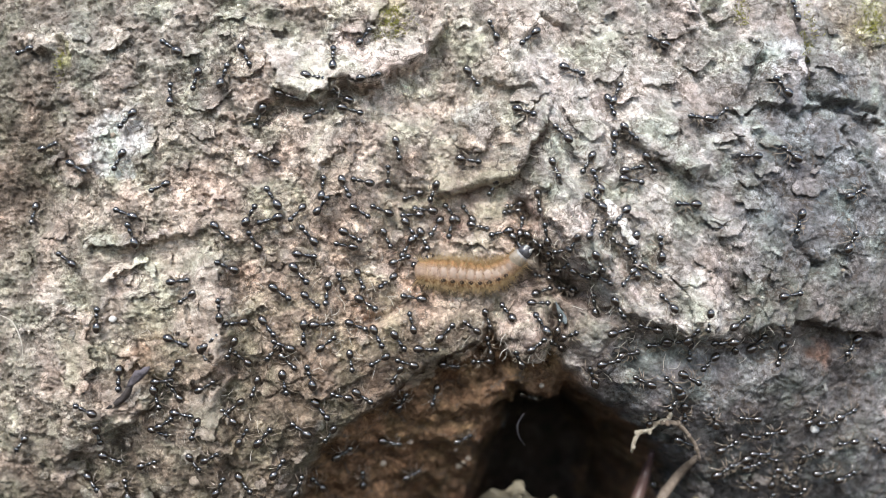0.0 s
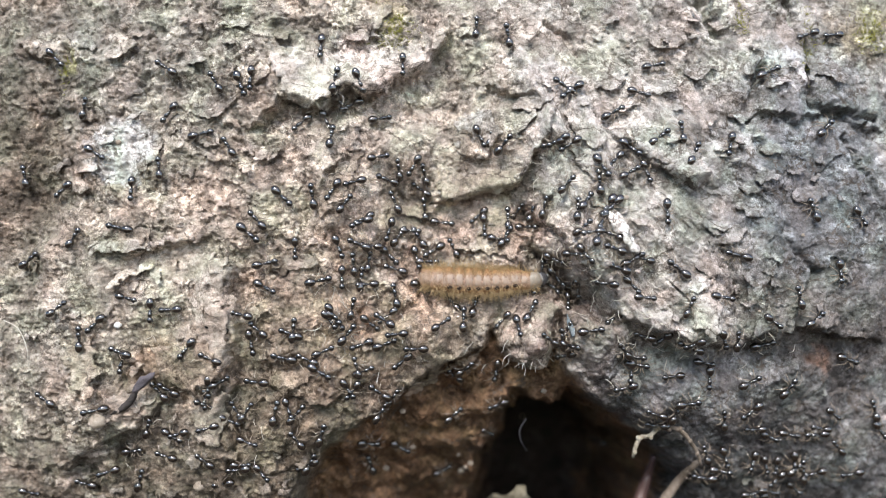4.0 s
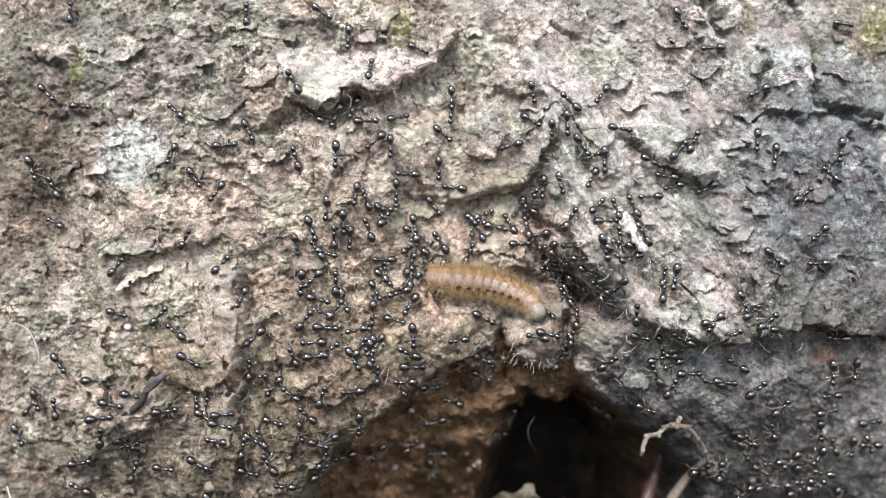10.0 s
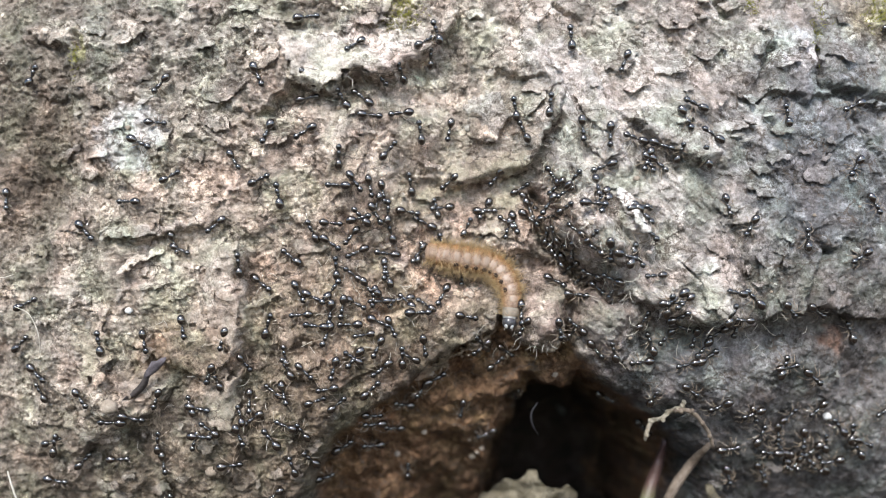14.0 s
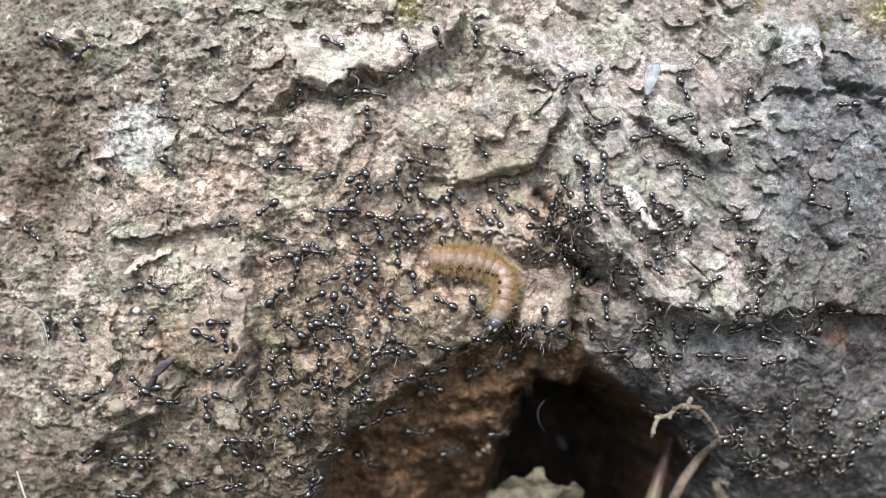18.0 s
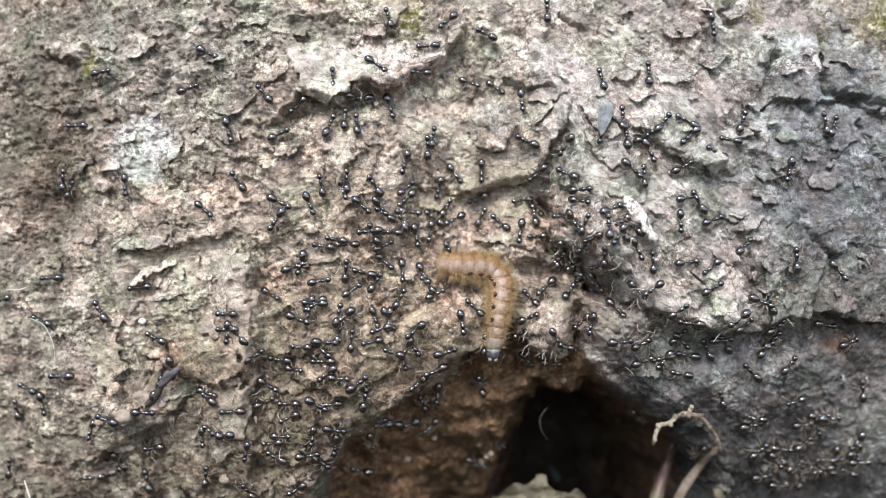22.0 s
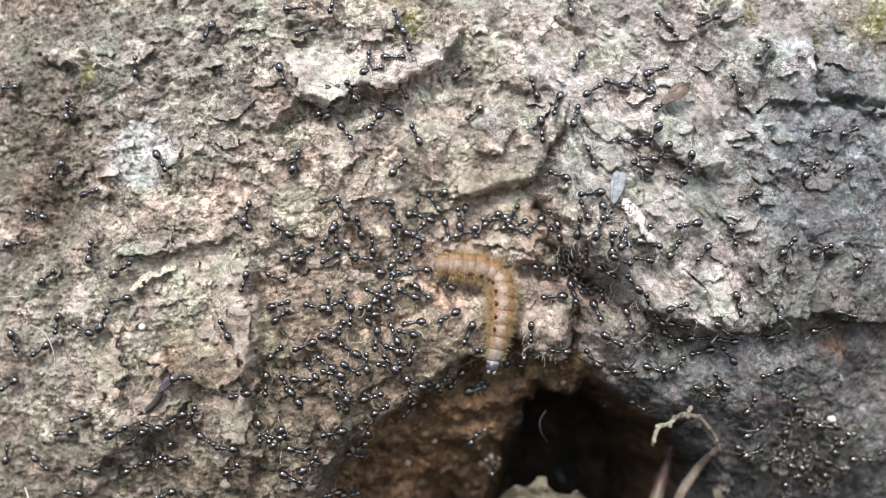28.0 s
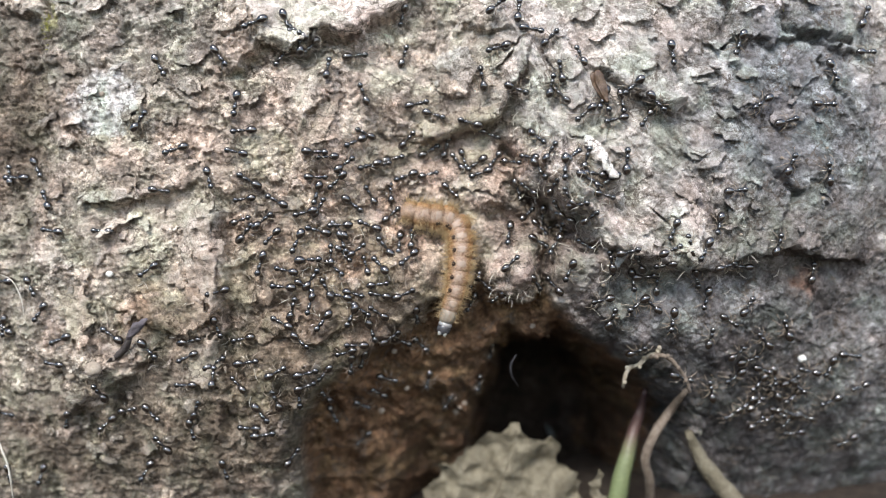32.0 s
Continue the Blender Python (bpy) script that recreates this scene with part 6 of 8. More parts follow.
ant_path((0, 21.7, 2.8), (3, 21.0, 5.0), (6, 21.6, 4.7), (9, 21.3, 6.3), (11, 21.9, 6.0), (13, 21.5, 1.0), (17, 17.7, 4.9), (19, 17.2, 5.3), (21, 16.1, 5.2), (23, 14.4, 5.4), (25.5, 16.1, 2.4), (28, 18.0, -4.8), (30, 16.0, -4.5), (32, 15.8, -3.9))
ant_path((0, 9.2, 2.4), (3, 10.7, 2.1), (6, 10.7, 26.1), (9, 10.2, 7.5), (11, 7.6, 6.9), (13, 8.4, 5.4), (17, 8.7, -3.8), (19, 10.3, -0.7), (21, 10.2, -1.9), (23, 10.2, 14.1), (25.5, 10.2, 34.1), (28, 17.7, 39.1), (30, 17.7, 50.0), (32, 17.7, 50.0))
ant_path((0, 26.3, 0.8), (3, 26.0, 1.1), (6, 25.8, 0.7), (9, 24.9, -2.0), (11, 24.3, 2.5), (13, 24.9, 4.0), (17, 31.3, 3.3), (19, 28.9, 2.0), (21, 27.5, -2.1), (23, 34.3, -1.4), (25.5, 31.9, -3.3), (28, 32.3, -0.4), (30, 31.9, -1.8), (32, 47.9, -1.8))
ant_path((0, 32.8, 0.4), (3, 36.9, -1.4), (6, 35.0, 1.6), (9, 35.5, 0.1), (11, 33.9, -8.0), (13, 32.7, -7.7), (17, 30.5, -2.3), (19, 28.3, 8.1), (21, 25.5, 7.9), (23, 25.5, 23.9), (25.5, 25.5, 43.9), (28, 25.5, 50.0), (30, 25.5, 50.0), (32, 25.5, 50.0))
ant_path((0, 55.1, 4.0), (3, 57.9, 5.5), (6, 59.1, 11.0), (9, 61.7, 11.5), (11, 60.4, 13.7), (13, 62.8, 10.7), (17, 53.5, 5.4), (19, 55.3, 5.0), (21, 54.1, 3.3), (23, 64.8, -10.1), (25.5, 57.4, 2.4), (28, 56.8, -1.0), (30, 56.6, 0.6), (32, 57.0, 2.3))
ant_path((0, 4.1, 5.8), (3, 2.6, 10.3), (6, 2.6, 34.3), (9, 2.6, 50.0), (11, 2.6, 50.0), (13, 2.6, 50.0), (17, 3.5, 34.5), (19, 3.2, 31.5), (21, 4.1, 36.5), (23, 3.6, 35.8), (25.5, 2.2, 35.5), (28, 2.2, 50.0), (30, 2.2, 50.0), (32, 2.2, 50.0))
ant_path((0, 4.4, 14.3), (3, 7.1, 13.2), (6, 15.1, 21.2), (9, 15.2, 22.9), (11, 14.4, 23.1), (13, 19.2, 27.7), (17, 19.3, 30.3), (19, 14.0, 19.6), (21, 18.6, 8.7), (23, 19.9, 9.5), (25.5, 20.9, 8.4), (28, 19.6, 8.3), (30, 16.3, 5.4), (32, 18.0, 2.9))
ant_path((0, 63.3, 1.4), (3, 63.7, 1.7), (6, 63.3, 1.1), (9, 54.3, 6.7), (11, 57.0, 8.7), (13, 66.3, 0.8), (17, 46.6, -1.6), (19, 41.0, -1.5), (21, 42.7, -3.2), (23, 46.5, 2.9), (25.5, 47.5, 5.7), (28, 55.3, 11.7), (30, 57.2, 12.8), (32, 52.4, 11.9))
ant_path((0, -58.8, -1.5), (3, -61.0, 1.2), (6, -61.9, 0.4), (9, -64.9, 6.1), (11, -66.2, 6.8), (13, -71.2, 10.1), (17, -73.5, 3.7), (19, -70.2, 1.1), (21, -65.1, 6.6), (23, -60.9, 13.8), (25.5, -61.5, 4.5), (28, -59.9, 10.9), (30, -44.2, 3.7), (32, -41.9, 2.1))
ant_path((0, -53.8, -10.8), (3, -54.5, -11.0), (6, -54.9, -13.4), (9, -78.9, -13.4), (11, -84.0, -13.4), (13, -84.0, -13.4), (17, -84.0, -13.4), (19, -74.7, -11.8), (21, -71.0, -22.5), (23, -70.4, -25.8), (25.5, -60.5, -24.7), (28, -63.0, -25.4), (30, -64.1, -20.9), (32, -80.1, -20.9))
ant_path((0, -40.3, -4.9), (3, -45.9, -7.3), (6, -43.5, -11.7), (9, -44.8, -10.8), (11, -42.5, -8.2), (13, -48.2, -15.3), (17, -49.5, -13.3), (19, -49.8, -14.4), (21, -49.2, -11.3), (23, -50.7, -14.2), (25.5, -49.9, -14.8), (28, -69.9, -14.8), (30, -69.2, -15.4), (32, -71.5, -19.3))
ant_path((0, -39.2, -7.6), (3, -52.0, -7.4), (6, -49.8, -10.4), (9, -73.8, -10.4), (11, -84.0, -10.4), (13, -84.0, -10.4), (17, -73.2, -7.9), (19, -74.5, -3.9), (21, -71.8, -5.8), (23, -73.6, -6.3), (25.5, -75.8, -10.5), (28, -68.1, -2.7), (30, -65.5, -0.1), (32, -69.1, 5.9))
ant_path((0, -33.6, -2.6), (3, -29.4, -1.4), (6, -23.5, -1.3), (9, -22.7, -3.3), (11, -25.3, -3.5), (13, -25.7, -3.0), (17, -28.0, -2.9), (19, -30.2, -3.4), (21, -27.8, -3.1), (23, -25.4, -2.3), (25.5, -23.1, -1.3), (28, -24.8, 0.0), (30, -22.0, -2.4), (32, -24.1, -0.4))
ant_path((0, -34.3, -9.0), (3, -33.3, -6.0), (6, -57.3, -6.0), (9, -56.1, -6.4), (11, -49.9, 1.1), (13, -47.3, 6.0), (17, -51.4, -7.9), (19, -55.0, -7.2), (21, -62.9, -4.9), (23, -78.9, -4.9), (25.5, -84.0, -4.9), (28, -73.4, 3.0), (30, -84.0, 3.0), (32, -84.0, 3.0))
ant_path((0, -32.6, -11.6), (3, -30.8, -14.5), (6, -31.4, -10.3), (9, -27.2, -9.0), (11, -35.1, -14.8), (13, -31.4, -15.5), (17, -30.2, -13.1), (19, -29.4, -9.7), (21, -21.7, -15.7), (23, -20.6, -15.8), (25.5, -21.2, -13.9), (28, -20.2, -11.8), (30, -22.7, -10.4), (32, -19.2, -9.9))
ant_path((0, -35.4, -14.1), (3, -24.4, -8.6), (6, -48.4, -8.6), (9, -17.9, -8.7), (11, -17.8, -7.9), (13, -16.9, -8.4), (17, -17.6, -10.5), (19, -16.1, -5.4), (21, -18.9, -5.0), (23, -18.6, -1.9), (25.5, -14.0, -4.2), (28, -12.1, -4.8), (30, -11.1, -7.3), (32, -14.7, -5.2))
ant_path((0, -36.4, -16.5), (3, -36.6, -26.0), (6, -41.0, -27.8), (9, -37.9, -24.4), (11, -33.6, -24.4), (13, -49.6, -24.4), (17, -51.2, -21.8), (19, -45.0, -23.7), (21, -43.2, -23.4), (23, -39.1, -24.8), (25.5, -38.8, -26.3), (28, -39.0, -30.6), (30, -38.2, -29.2), (32, -40.4, -29.2))
ant_path((0, -50.8, -20.7), (3, -50.4, -24.3), (6, -54.9, -25.1), (9, -57.9, -28.3), (11, -53.2, -21.3), (13, -55.9, -17.6), (17, -61.7, -9.2), (19, -57.9, -18.0), (21, -57.9, -12.7), (23, -59.4, -10.4), (25.5, -57.1, -15.7), (28, -57.6, -9.7), (30, -55.3, -11.5), (32, -71.3, -11.5))
ant_path((0, -43.5, -20.3), (3, -41.2, -19.2), (6, -65.2, -19.2), (9, -63.0, -17.4), (11, -66.5, -18.9), (13, -73.6, -18.6), (17, -68.6, -13.4), (19, -66.4, -13.6), (21, -66.0, -12.7), (23, -72.0, -11.0), (25.5, -72.4, -11.0), (28, -74.1, -13.3), (30, -55.4, -19.2), (32, -71.4, -19.2))
ant_path((0, -36.8, -21.1), (3, -37.7, -21.0), (6, -35.3, -14.9), (9, -29.2, -19.8), (11, -28.0, -19.8), (13, -25.9, -16.7), (17, -28.4, -14.9), (19, -30.6, -16.0), (21, -30.0, -13.0), (23, -46.0, -13.0), (25.5, -47.0, -5.3), (28, -70.5, 7.6), (30, -84.0, 7.6), (32, -84.0, 7.6))
ant_path((0, -45.2, -23.6), (3, -44.2, -23.2), (6, -46.8, -21.1), (9, -41.6, -20.9), (11, -41.5, -21.9), (13, -41.5, -29.8), (17, -39.0, -33.1), (19, -44.3, -15.6), (21, -47.1, -18.6), (23, -46.4, -20.2), (25.5, -46.1, -22.6), (28, -45.0, -18.8), (30, -44.3, -21.3), (32, -60.3, -21.3))
ant_path((0, -56.0, -25.1), (3, -61.8, -22.3), (6, -69.6, -12.8), (9, -68.4, -15.3), (11, -66.7, -32.8), (13, -82.7, -32.8), (17, -84.0, -32.8), (19, -84.0, -32.8), (21, -74.0, -31.1), (23, -74.3, -21.1), (25.5, -62.8, -17.4), (28, -61.1, -10.9), (30, -62.8, -18.1), (32, -63.9, -17.0))
ant_path((0, -68.9, -31.9), (3, -71.7, -37.5), (6, -66.7, -38.6), (9, -69.6, -23.9), (11, -68.7, -24.8), (13, -66.8, -24.8), (17, -64.5, -27.3), (19, -62.2, -28.9), (21, -60.9, -29.9), (23, -61.9, -29.7), (25.5, -58.5, -28.5), (28, -66.7, -28.5), (30, -58.0, -24.9), (32, -62.0, -25.0))
ant_path((0, -54.0, -34.1), (3, -53.9, -36.0), (6, -58.7, -36.1), (9, -53.3, -37.3), (11, -53.3, -35.3), (13, -69.3, -35.3), (17, -55.0, -33.8), (19, -51.8, -32.1), (21, -50.3, -21.9), (23, -49.6, -26.0), (25.5, -53.9, -28.6), (28, -53.9, -28.6), (30, -56.8, -32.3), (32, -55.4, -36.1))
ant_path((0, -47.3, -34.5), (3, -43.2, -33.4), (6, -48.3, -32.6), (9, -48.3, -34.0), (11, -45.9, -34.2), (13, -45.9, -34.0), (17, -47.8, -31.6), (19, -45.6, -33.1), (21, -61.6, -33.1), (23, -60.8, -35.1), (25.5, -59.5, -35.6), (28, -55.4, -34.6), (30, -52.9, -34.5), (32, -51.5, -33.8))
ant_path((0, -22.0, -4.1), (3, -21.7, -5.9), (6, -20.1, -4.5), (9, -18.8, -3.8), (11, -18.6, -10.6), (13, -20.0, -9.7), (17, -20.2, -8.7), (19, -20.4, -9.7), (21, -19.8, -10.3), (23, -20.5, -10.4), (25.5, -20.2, -8.5), (28, -21.0, -8.1), (30, -20.1, -7.4), (32, -21.3, -7.2))
ant_path((0, -26.6, -12.1), (3, -23.4, -13.9), (6, -25.7, -11.9), (9, -25.0, -12.1), (11, -23.0, -9.6), (13, -22.5, -3.4), (17, -23.1, -0.7), (19, -19.4, -1.3), (21, -16.2, 3.0), (23, -16.2, 19.0), (25.5, -16.2, 39.0), (28, -19.8, 39.2), (30, -18.6, 35.8), (32, -18.6, 50.0))
ant_path((0, -26.4, -16.1), (3, -28.3, -17.2), (6, -52.3, -17.2), (9, -76.3, -17.2), (11, -84.0, -17.2), (13, -84.0, -17.2), (17, -84.0, -17.2), (19, -65.6, -19.5), (21, -62.3, -24.7), (23, -77.4, -15.8), (25.5, -67.2, -11.0), (28, -66.2, -10.5), (30, -66.2, -11.0), (32, -65.2, -12.8))
ant_path((0, -24.4, -20.9), (3, -22.7, -21.9), (6, -46.7, -21.9), (9, -46.9, -24.4), (11, -46.5, -25.1), (13, -43.4, -25.9), (17, -37.1, -17.8), (19, -35.2, -23.1), (21, -33.2, -23.1), (23, -49.2, -23.1), (25.5, -48.6, -18.4), (28, -48.8, -21.3), (30, -48.8, -23.3), (32, -46.1, -23.5))
ant_path((0, -20.9, -0.9), (3, -16.1, 2.9), (6, -18.3, 0.4), (9, -16.7, -0.2), (11, -16.7, 7.6), (13, -18.4, 7.1), (17, -19.1, 5.9), (19, -18.0, 10.6), (21, -18.5, 12.9), (23, -18.5, 28.9), (25.5, -13.9, 36.5), (28, -10.3, 30.8), (30, -10.3, 46.8), (32, -10.3, 50.0))
ant_path((0, -16.0, -5.1), (3, -13.1, -4.2), (6, -13.1, 19.8), (9, -14.9, -2.5), (11, -13.4, -5.3), (13, -13.4, -4.9), (17, -14.1, -7.1), (19, -13.4, -8.1), (21, -16.4, -9.6), (23, -16.1, -10.5), (25.5, -16.7, -7.7), (28, -15.7, -8.3), (30, -15.7, -8.9), (32, -13.9, -9.3))
ant_path((0, -20.4, -19.5), (3, -19.9, -18.3), (6, -20.5, -16.4), (9, -21.5, -13.1), (11, -23.0, -13.6), (13, -21.3, -14.5), (17, -23.0, -16.3), (19, -26.7, -12.8), (21, -26.1, -12.0), (23, -25.9, -13.9), (25.5, -24.3, -23.0), (28, -27.9, -22.7), (30, -29.0, -20.9), (32, -31.2, -22.4))
ant_path((0, -13.4, -12.2), (3, -13.0, -9.1), (6, -13.0, 14.9), (9, -13.9, 11.9), (11, -14.2, 10.3), (13, -15.9, 10.2), (17, -14.7, 9.0), (19, -14.5, 8.9), (21, -13.4, 7.0), (23, -12.2, 7.5), (25.5, -14.5, 10.2), (28, -14.5, 30.2), (30, -14.5, 46.2), (32, -14.5, 50.0))
ant_path((0, -5.0, -11.3), (3, -7.6, -12.1), (6, -9.1, -11.3), (9, -10.0, -12.7), (11, -10.7, -13.8), (13, -10.8, -12.9), (17, -17.7, -15.0), (19, -18.8, -15.1), (21, -18.2, -15.8), (23, -34.2, -15.8), (25.5, -34.3, -13.5), (28, -30.4, -15.3), (30, -30.5, -16.7), (32, -18.7, -37.8))
ant_path((0, -2.6, -15.5), (3, 1.2, -14.2), (6, 1.2, 9.8), (9, -0.0, 11.2), (11, -2.6, 11.5), (13, -0.8, 6.0), (17, -3.7, 6.0), (19, -5.3, 6.9), (21, -3.6, 8.1), (23, -3.6, 24.1), (25.5, -3.6, 44.1), (28, -3.6, 50.0), (30, -3.6, 50.0), (32, -3.6, 50.0))
ant_path((0, -26.2, -34.5), (3, -24.9, -32.2), (6, -48.9, -32.2), (9, -19.9, -34.6), (11, -25.0, -28.4), (13, -41.0, -28.4), (17, -43.5, -39.6), (19, -42.7, -38.9), (21, -44.0, -38.1), (23, -42.8, -35.5), (25.5, -42.4, -34.1), (28, -62.4, -34.1), (30, -60.1, -32.9), (32, -61.9, -34.8))
ant_path((0, -21.9, -39.9), (3, -29.0, -28.7), (6, -53.0, -28.7), (9, -54.7, -30.6), (11, -50.7, -28.4), (13, -51.2, -26.5), (17, -52.2, -28.4), (19, -59.1, -21.6), (21, -57.5, -20.4), (23, -73.5, -20.4), (25.5, -71.6, -18.1), (28, -77.0, -20.7), (30, -77.7, -28.1), (32, -84.0, -28.1))
ant_path((0, -22.4, -28.1), (3, -16.8, -26.9), (6, -40.8, -26.9), (9, -41.4, -25.5), (11, -32.7, -28.0), (13, -35.3, -27.2), (17, -32.7, -32.3), (19, -36.0, -30.2), (21, -40.3, -28.5), (23, -44.1, -28.2), (25.5, -43.9, -28.8), (28, -44.2, -25.6), (30, -42.8, -27.3), (32, -35.8, -25.8))
ant_path((0, -35.7, -37.5), (3, -36.9, -34.3), (6, -60.9, -34.3), (9, -62.6, -25.8), (11, -62.7, -21.5), (13, -63.6, -20.9), (17, -53.3, -36.3), (19, -59.0, -34.1), (21, -55.4, -37.5), (23, -71.4, -37.5), (25.5, -74.6, -35.8), (28, -71.7, -34.1), (30, -72.1, -37.8), (32, -74.5, -45.3))
ant_path((0, 10.5, -10.1), (3, 5.8, -10.2), (6, 6.4, -8.0), (9, 1.8, -7.7), (11, 9.1, -11.9), (13, 10.5, -11.2), (17, 9.3, -14.7), (19, 12.1, -11.7), (21, 9.6, -11.7), (23, 9.9, -12.6), (25.5, 0.3, -14.6), (28, 0.0, -13.3), (30, -2.2, -10.3), (32, -4.0, -10.6))
ant_path((0, 12.1, -16.6), (3, 17.4, -12.3), (6, 15.0, -10.3), (9, 12.8, -12.8), (11, 13.8, -13.0), (13, 13.8, -11.5), (17, 16.2, -15.5), (19, 19.7, -13.4), (21, 17.5, -11.1), (23, 23.7, -13.5), (25.5, 27.4, -9.3), (28, 25.1, -11.7), (30, 28.1, -11.1), (32, 30.6, -10.1))
ant_path((0, 14.2, -14.2), (3, 15.1, -13.6), (6, 10.3, -18.7), (9, 19.2, -9.1), (11, 21.1, -8.8), (13, 22.1, -8.4), (17, 21.9, -8.5), (19, 22.2, -5.9), (21, 22.6, -5.7), (23, 21.4, -4.9), (25.5, 19.6, 2.2), (28, 23.4, 0.7), (30, 21.4, 2.0), (32, 21.4, 18.0))
ant_path((0, 23.8, -19.6), (3, 22.0, -11.9), (6, 21.9, -14.7), (9, 20.4, -13.3), (11, 18.3, -12.9), (13, 34.3, -12.9), (17, 34.5, -12.0), (19, 50.5, -12.0), (21, 42.3, -9.3), (23, 38.4, -11.9), (25.5, 41.1, -11.3), (28, 61.1, -11.3), (30, 57.3, -27.7), (32, 54.5, -26.2))
ant_path((0, 33.6, -8.1), (3, 33.0, -4.6), (6, 57.0, -4.6), (9, 81.0, -4.6), (11, 66.4, 4.2), (13, 65.5, 4.4), (17, 61.2, 2.7), (19, 60.8, 9.9), (21, 57.2, 7.3), (23, 54.8, 28.5), (25.5, 63.6, 7.8), (28, 61.0, 11.2), (30, 63.3, 7.7), (32, 64.0, 11.7))
ant_path((0, 39.6, -10.9), (3, 37.8, -8.2), (6, 37.0, -6.2), (9, 32.5, -5.1), (11, 33.1, -2.3), (13, 40.1, 4.8), (17, 35.2, 1.6), (19, 36.8, -2.4), (21, 37.0, -4.0), (23, 35.9, -4.9), (25.5, 37.9, -2.5), (28, 36.6, -1.4), (30, 37.5, -7.2), (32, 37.2, -7.7))
ant_path((0, 53.9, -17.2), (3, 54.1, -21.0), (6, 54.0, -21.8), (9, 53.2, -27.2), (11, 53.5, -23.3), (13, 53.5, -25.4), (17, 36.9, -28.0), (19, 36.2, -27.6), (21, 52.2, -27.6), (23, 68.2, -27.6), (25.5, 65.2, -27.6), (28, 64.5, -32.2), (30, 65.4, -25.2), (32, 67.1, -32.0))
ant_path((0, 53.8, -7.1), (3, 55.7, -6.3), (6, 51.4, -1.5), (9, 45.7, -7.0), (11, 49.3, -6.4), (13, 51.1, -11.5), (17, 47.9, -14.2), (19, 47.3, -10.8), (21, 47.7, -14.2), (23, 48.9, -12.9), (25.5, 48.1, -6.3), (28, 49.3, -14.6), (30, 54.0, -18.6), (32, 54.5, -10.1))
ant_path((0, 38.9, -20.5), (3, 37.1, -22.1), (6, 38.8, -22.4), (9, 39.9, -20.9), (11, 41.9, -21.2), (13, 57.9, -21.2), (17, 59.0, -22.0), (19, 51.3, -16.3), (21, 44.4, -17.0), (23, 60.4, -17.0), (25.5, 59.7, -19.8), (28, 57.0, -29.7), (30, 58.0, -30.4), (32, 58.3, -24.4))
ant_path((0, 41.8, -18.1), (3, 46.6, -21.4), (6, 49.1, -18.9), (9, 48.3, -18.7), (11, 45.6, -17.1), (13, 52.6, -20.5), (17, 56.8, -18.1), (19, 57.2, -14.6), (21, 56.5, -12.6), (23, 59.7, -13.5), (25.5, 43.6, -4.0), (28, 63.6, -4.0), (30, 63.2, -0.0), (32, 63.1, 0.8))
ant_path((0, 49.8, -27.3), (3, 51.9, -29.6), (6, 53.0, -31.1), (9, 52.7, -33.7), (11, 46.5, -27.2), (13, 49.2, -28.3), (17, 49.5, -30.7), (19, 56.0, -35.5), (21, 57.9, -33.5), (23, 59.6, -35.1), (25.5, 58.7, -36.3), (28, 60.2, -36.3), (30, 59.7, -34.2), (32, 61.0, -33.9))
ant_path((0, 55.1, -30.4), (3, 58.9, -34.2), (6, 59.1, -33.5), (9, 58.9, -34.0), (11, 58.1, -35.1), (13, 59.2, -33.0), (17, 59.6, -38.8), (19, 61.3, -36.8), (21, 62.7, -40.2), (23, 78.7, -40.2), (25.5, 84.0, -40.2), (28, 84.0, -40.2), (30, 84.0, -40.2), (32, 74.0, -47.0))
ant_path((0, 33.6, -14.9), (3, 32.1, -12.1), (6, 33.7, -10.6), (9, 31.8, -11.5), (11, 32.2, -8.8), (13, 31.1, -9.4), (17, 27.0, -8.7), (19, 27.8, -9.2), (21, 32.2, -15.7), (23, 48.2, -15.7), (25.5, 49.8, -18.9), (28, 49.2, -21.0), (30, 49.1, -21.2), (32, 50.8, -20.2))
ant_path((0, 36.4, -14.0), (3, 35.6, -12.9), (6, 59.6, -12.9), (9, 37.8, -15.3), (11, 36.1, -16.0), (13, 33.0, -16.0), (17, 33.1, -13.4), (19, 32.7, -12.1), (21, 35.6, -11.9), (23, 33.5, -11.0), (25.5, 33.7, -14.2), (28, 32.3, -15.0), (30, 35.9, -18.8), (32, 35.8, -15.8))
ant_path((0, 62.5, -42.8), (3, 62.1, -30.5), (6, 58.9, -28.2), (9, 60.3, -26.6), (11, 62.5, -37.4), (13, 54.3, -36.5), (17, 55.1, -36.3), (19, 54.1, -36.5), (21, 54.6, -35.4), (23, 55.7, -36.0), (25.5, 54.1, -33.8), (28, 55.2, -37.2), (30, 56.2, -38.3), (32, 58.1, -35.8))
ant_path((0, -10.6, 48.9), (3, -11.4, 22.8), (6, -9.1, 22.2), (9, -3.2, 20.9), (11, -2.1, 18.8), (13, -1.7, 18.2), (17, 1.0, 15.0), (19, 1.3, 14.5), (21, 3.4, 13.4), (23, 3.4, 13.0), (25.5, 6.4, 12.8), (28, 0.1, 5.6), (30, 6.0, 9.9), (32, 10.6, 9.7))
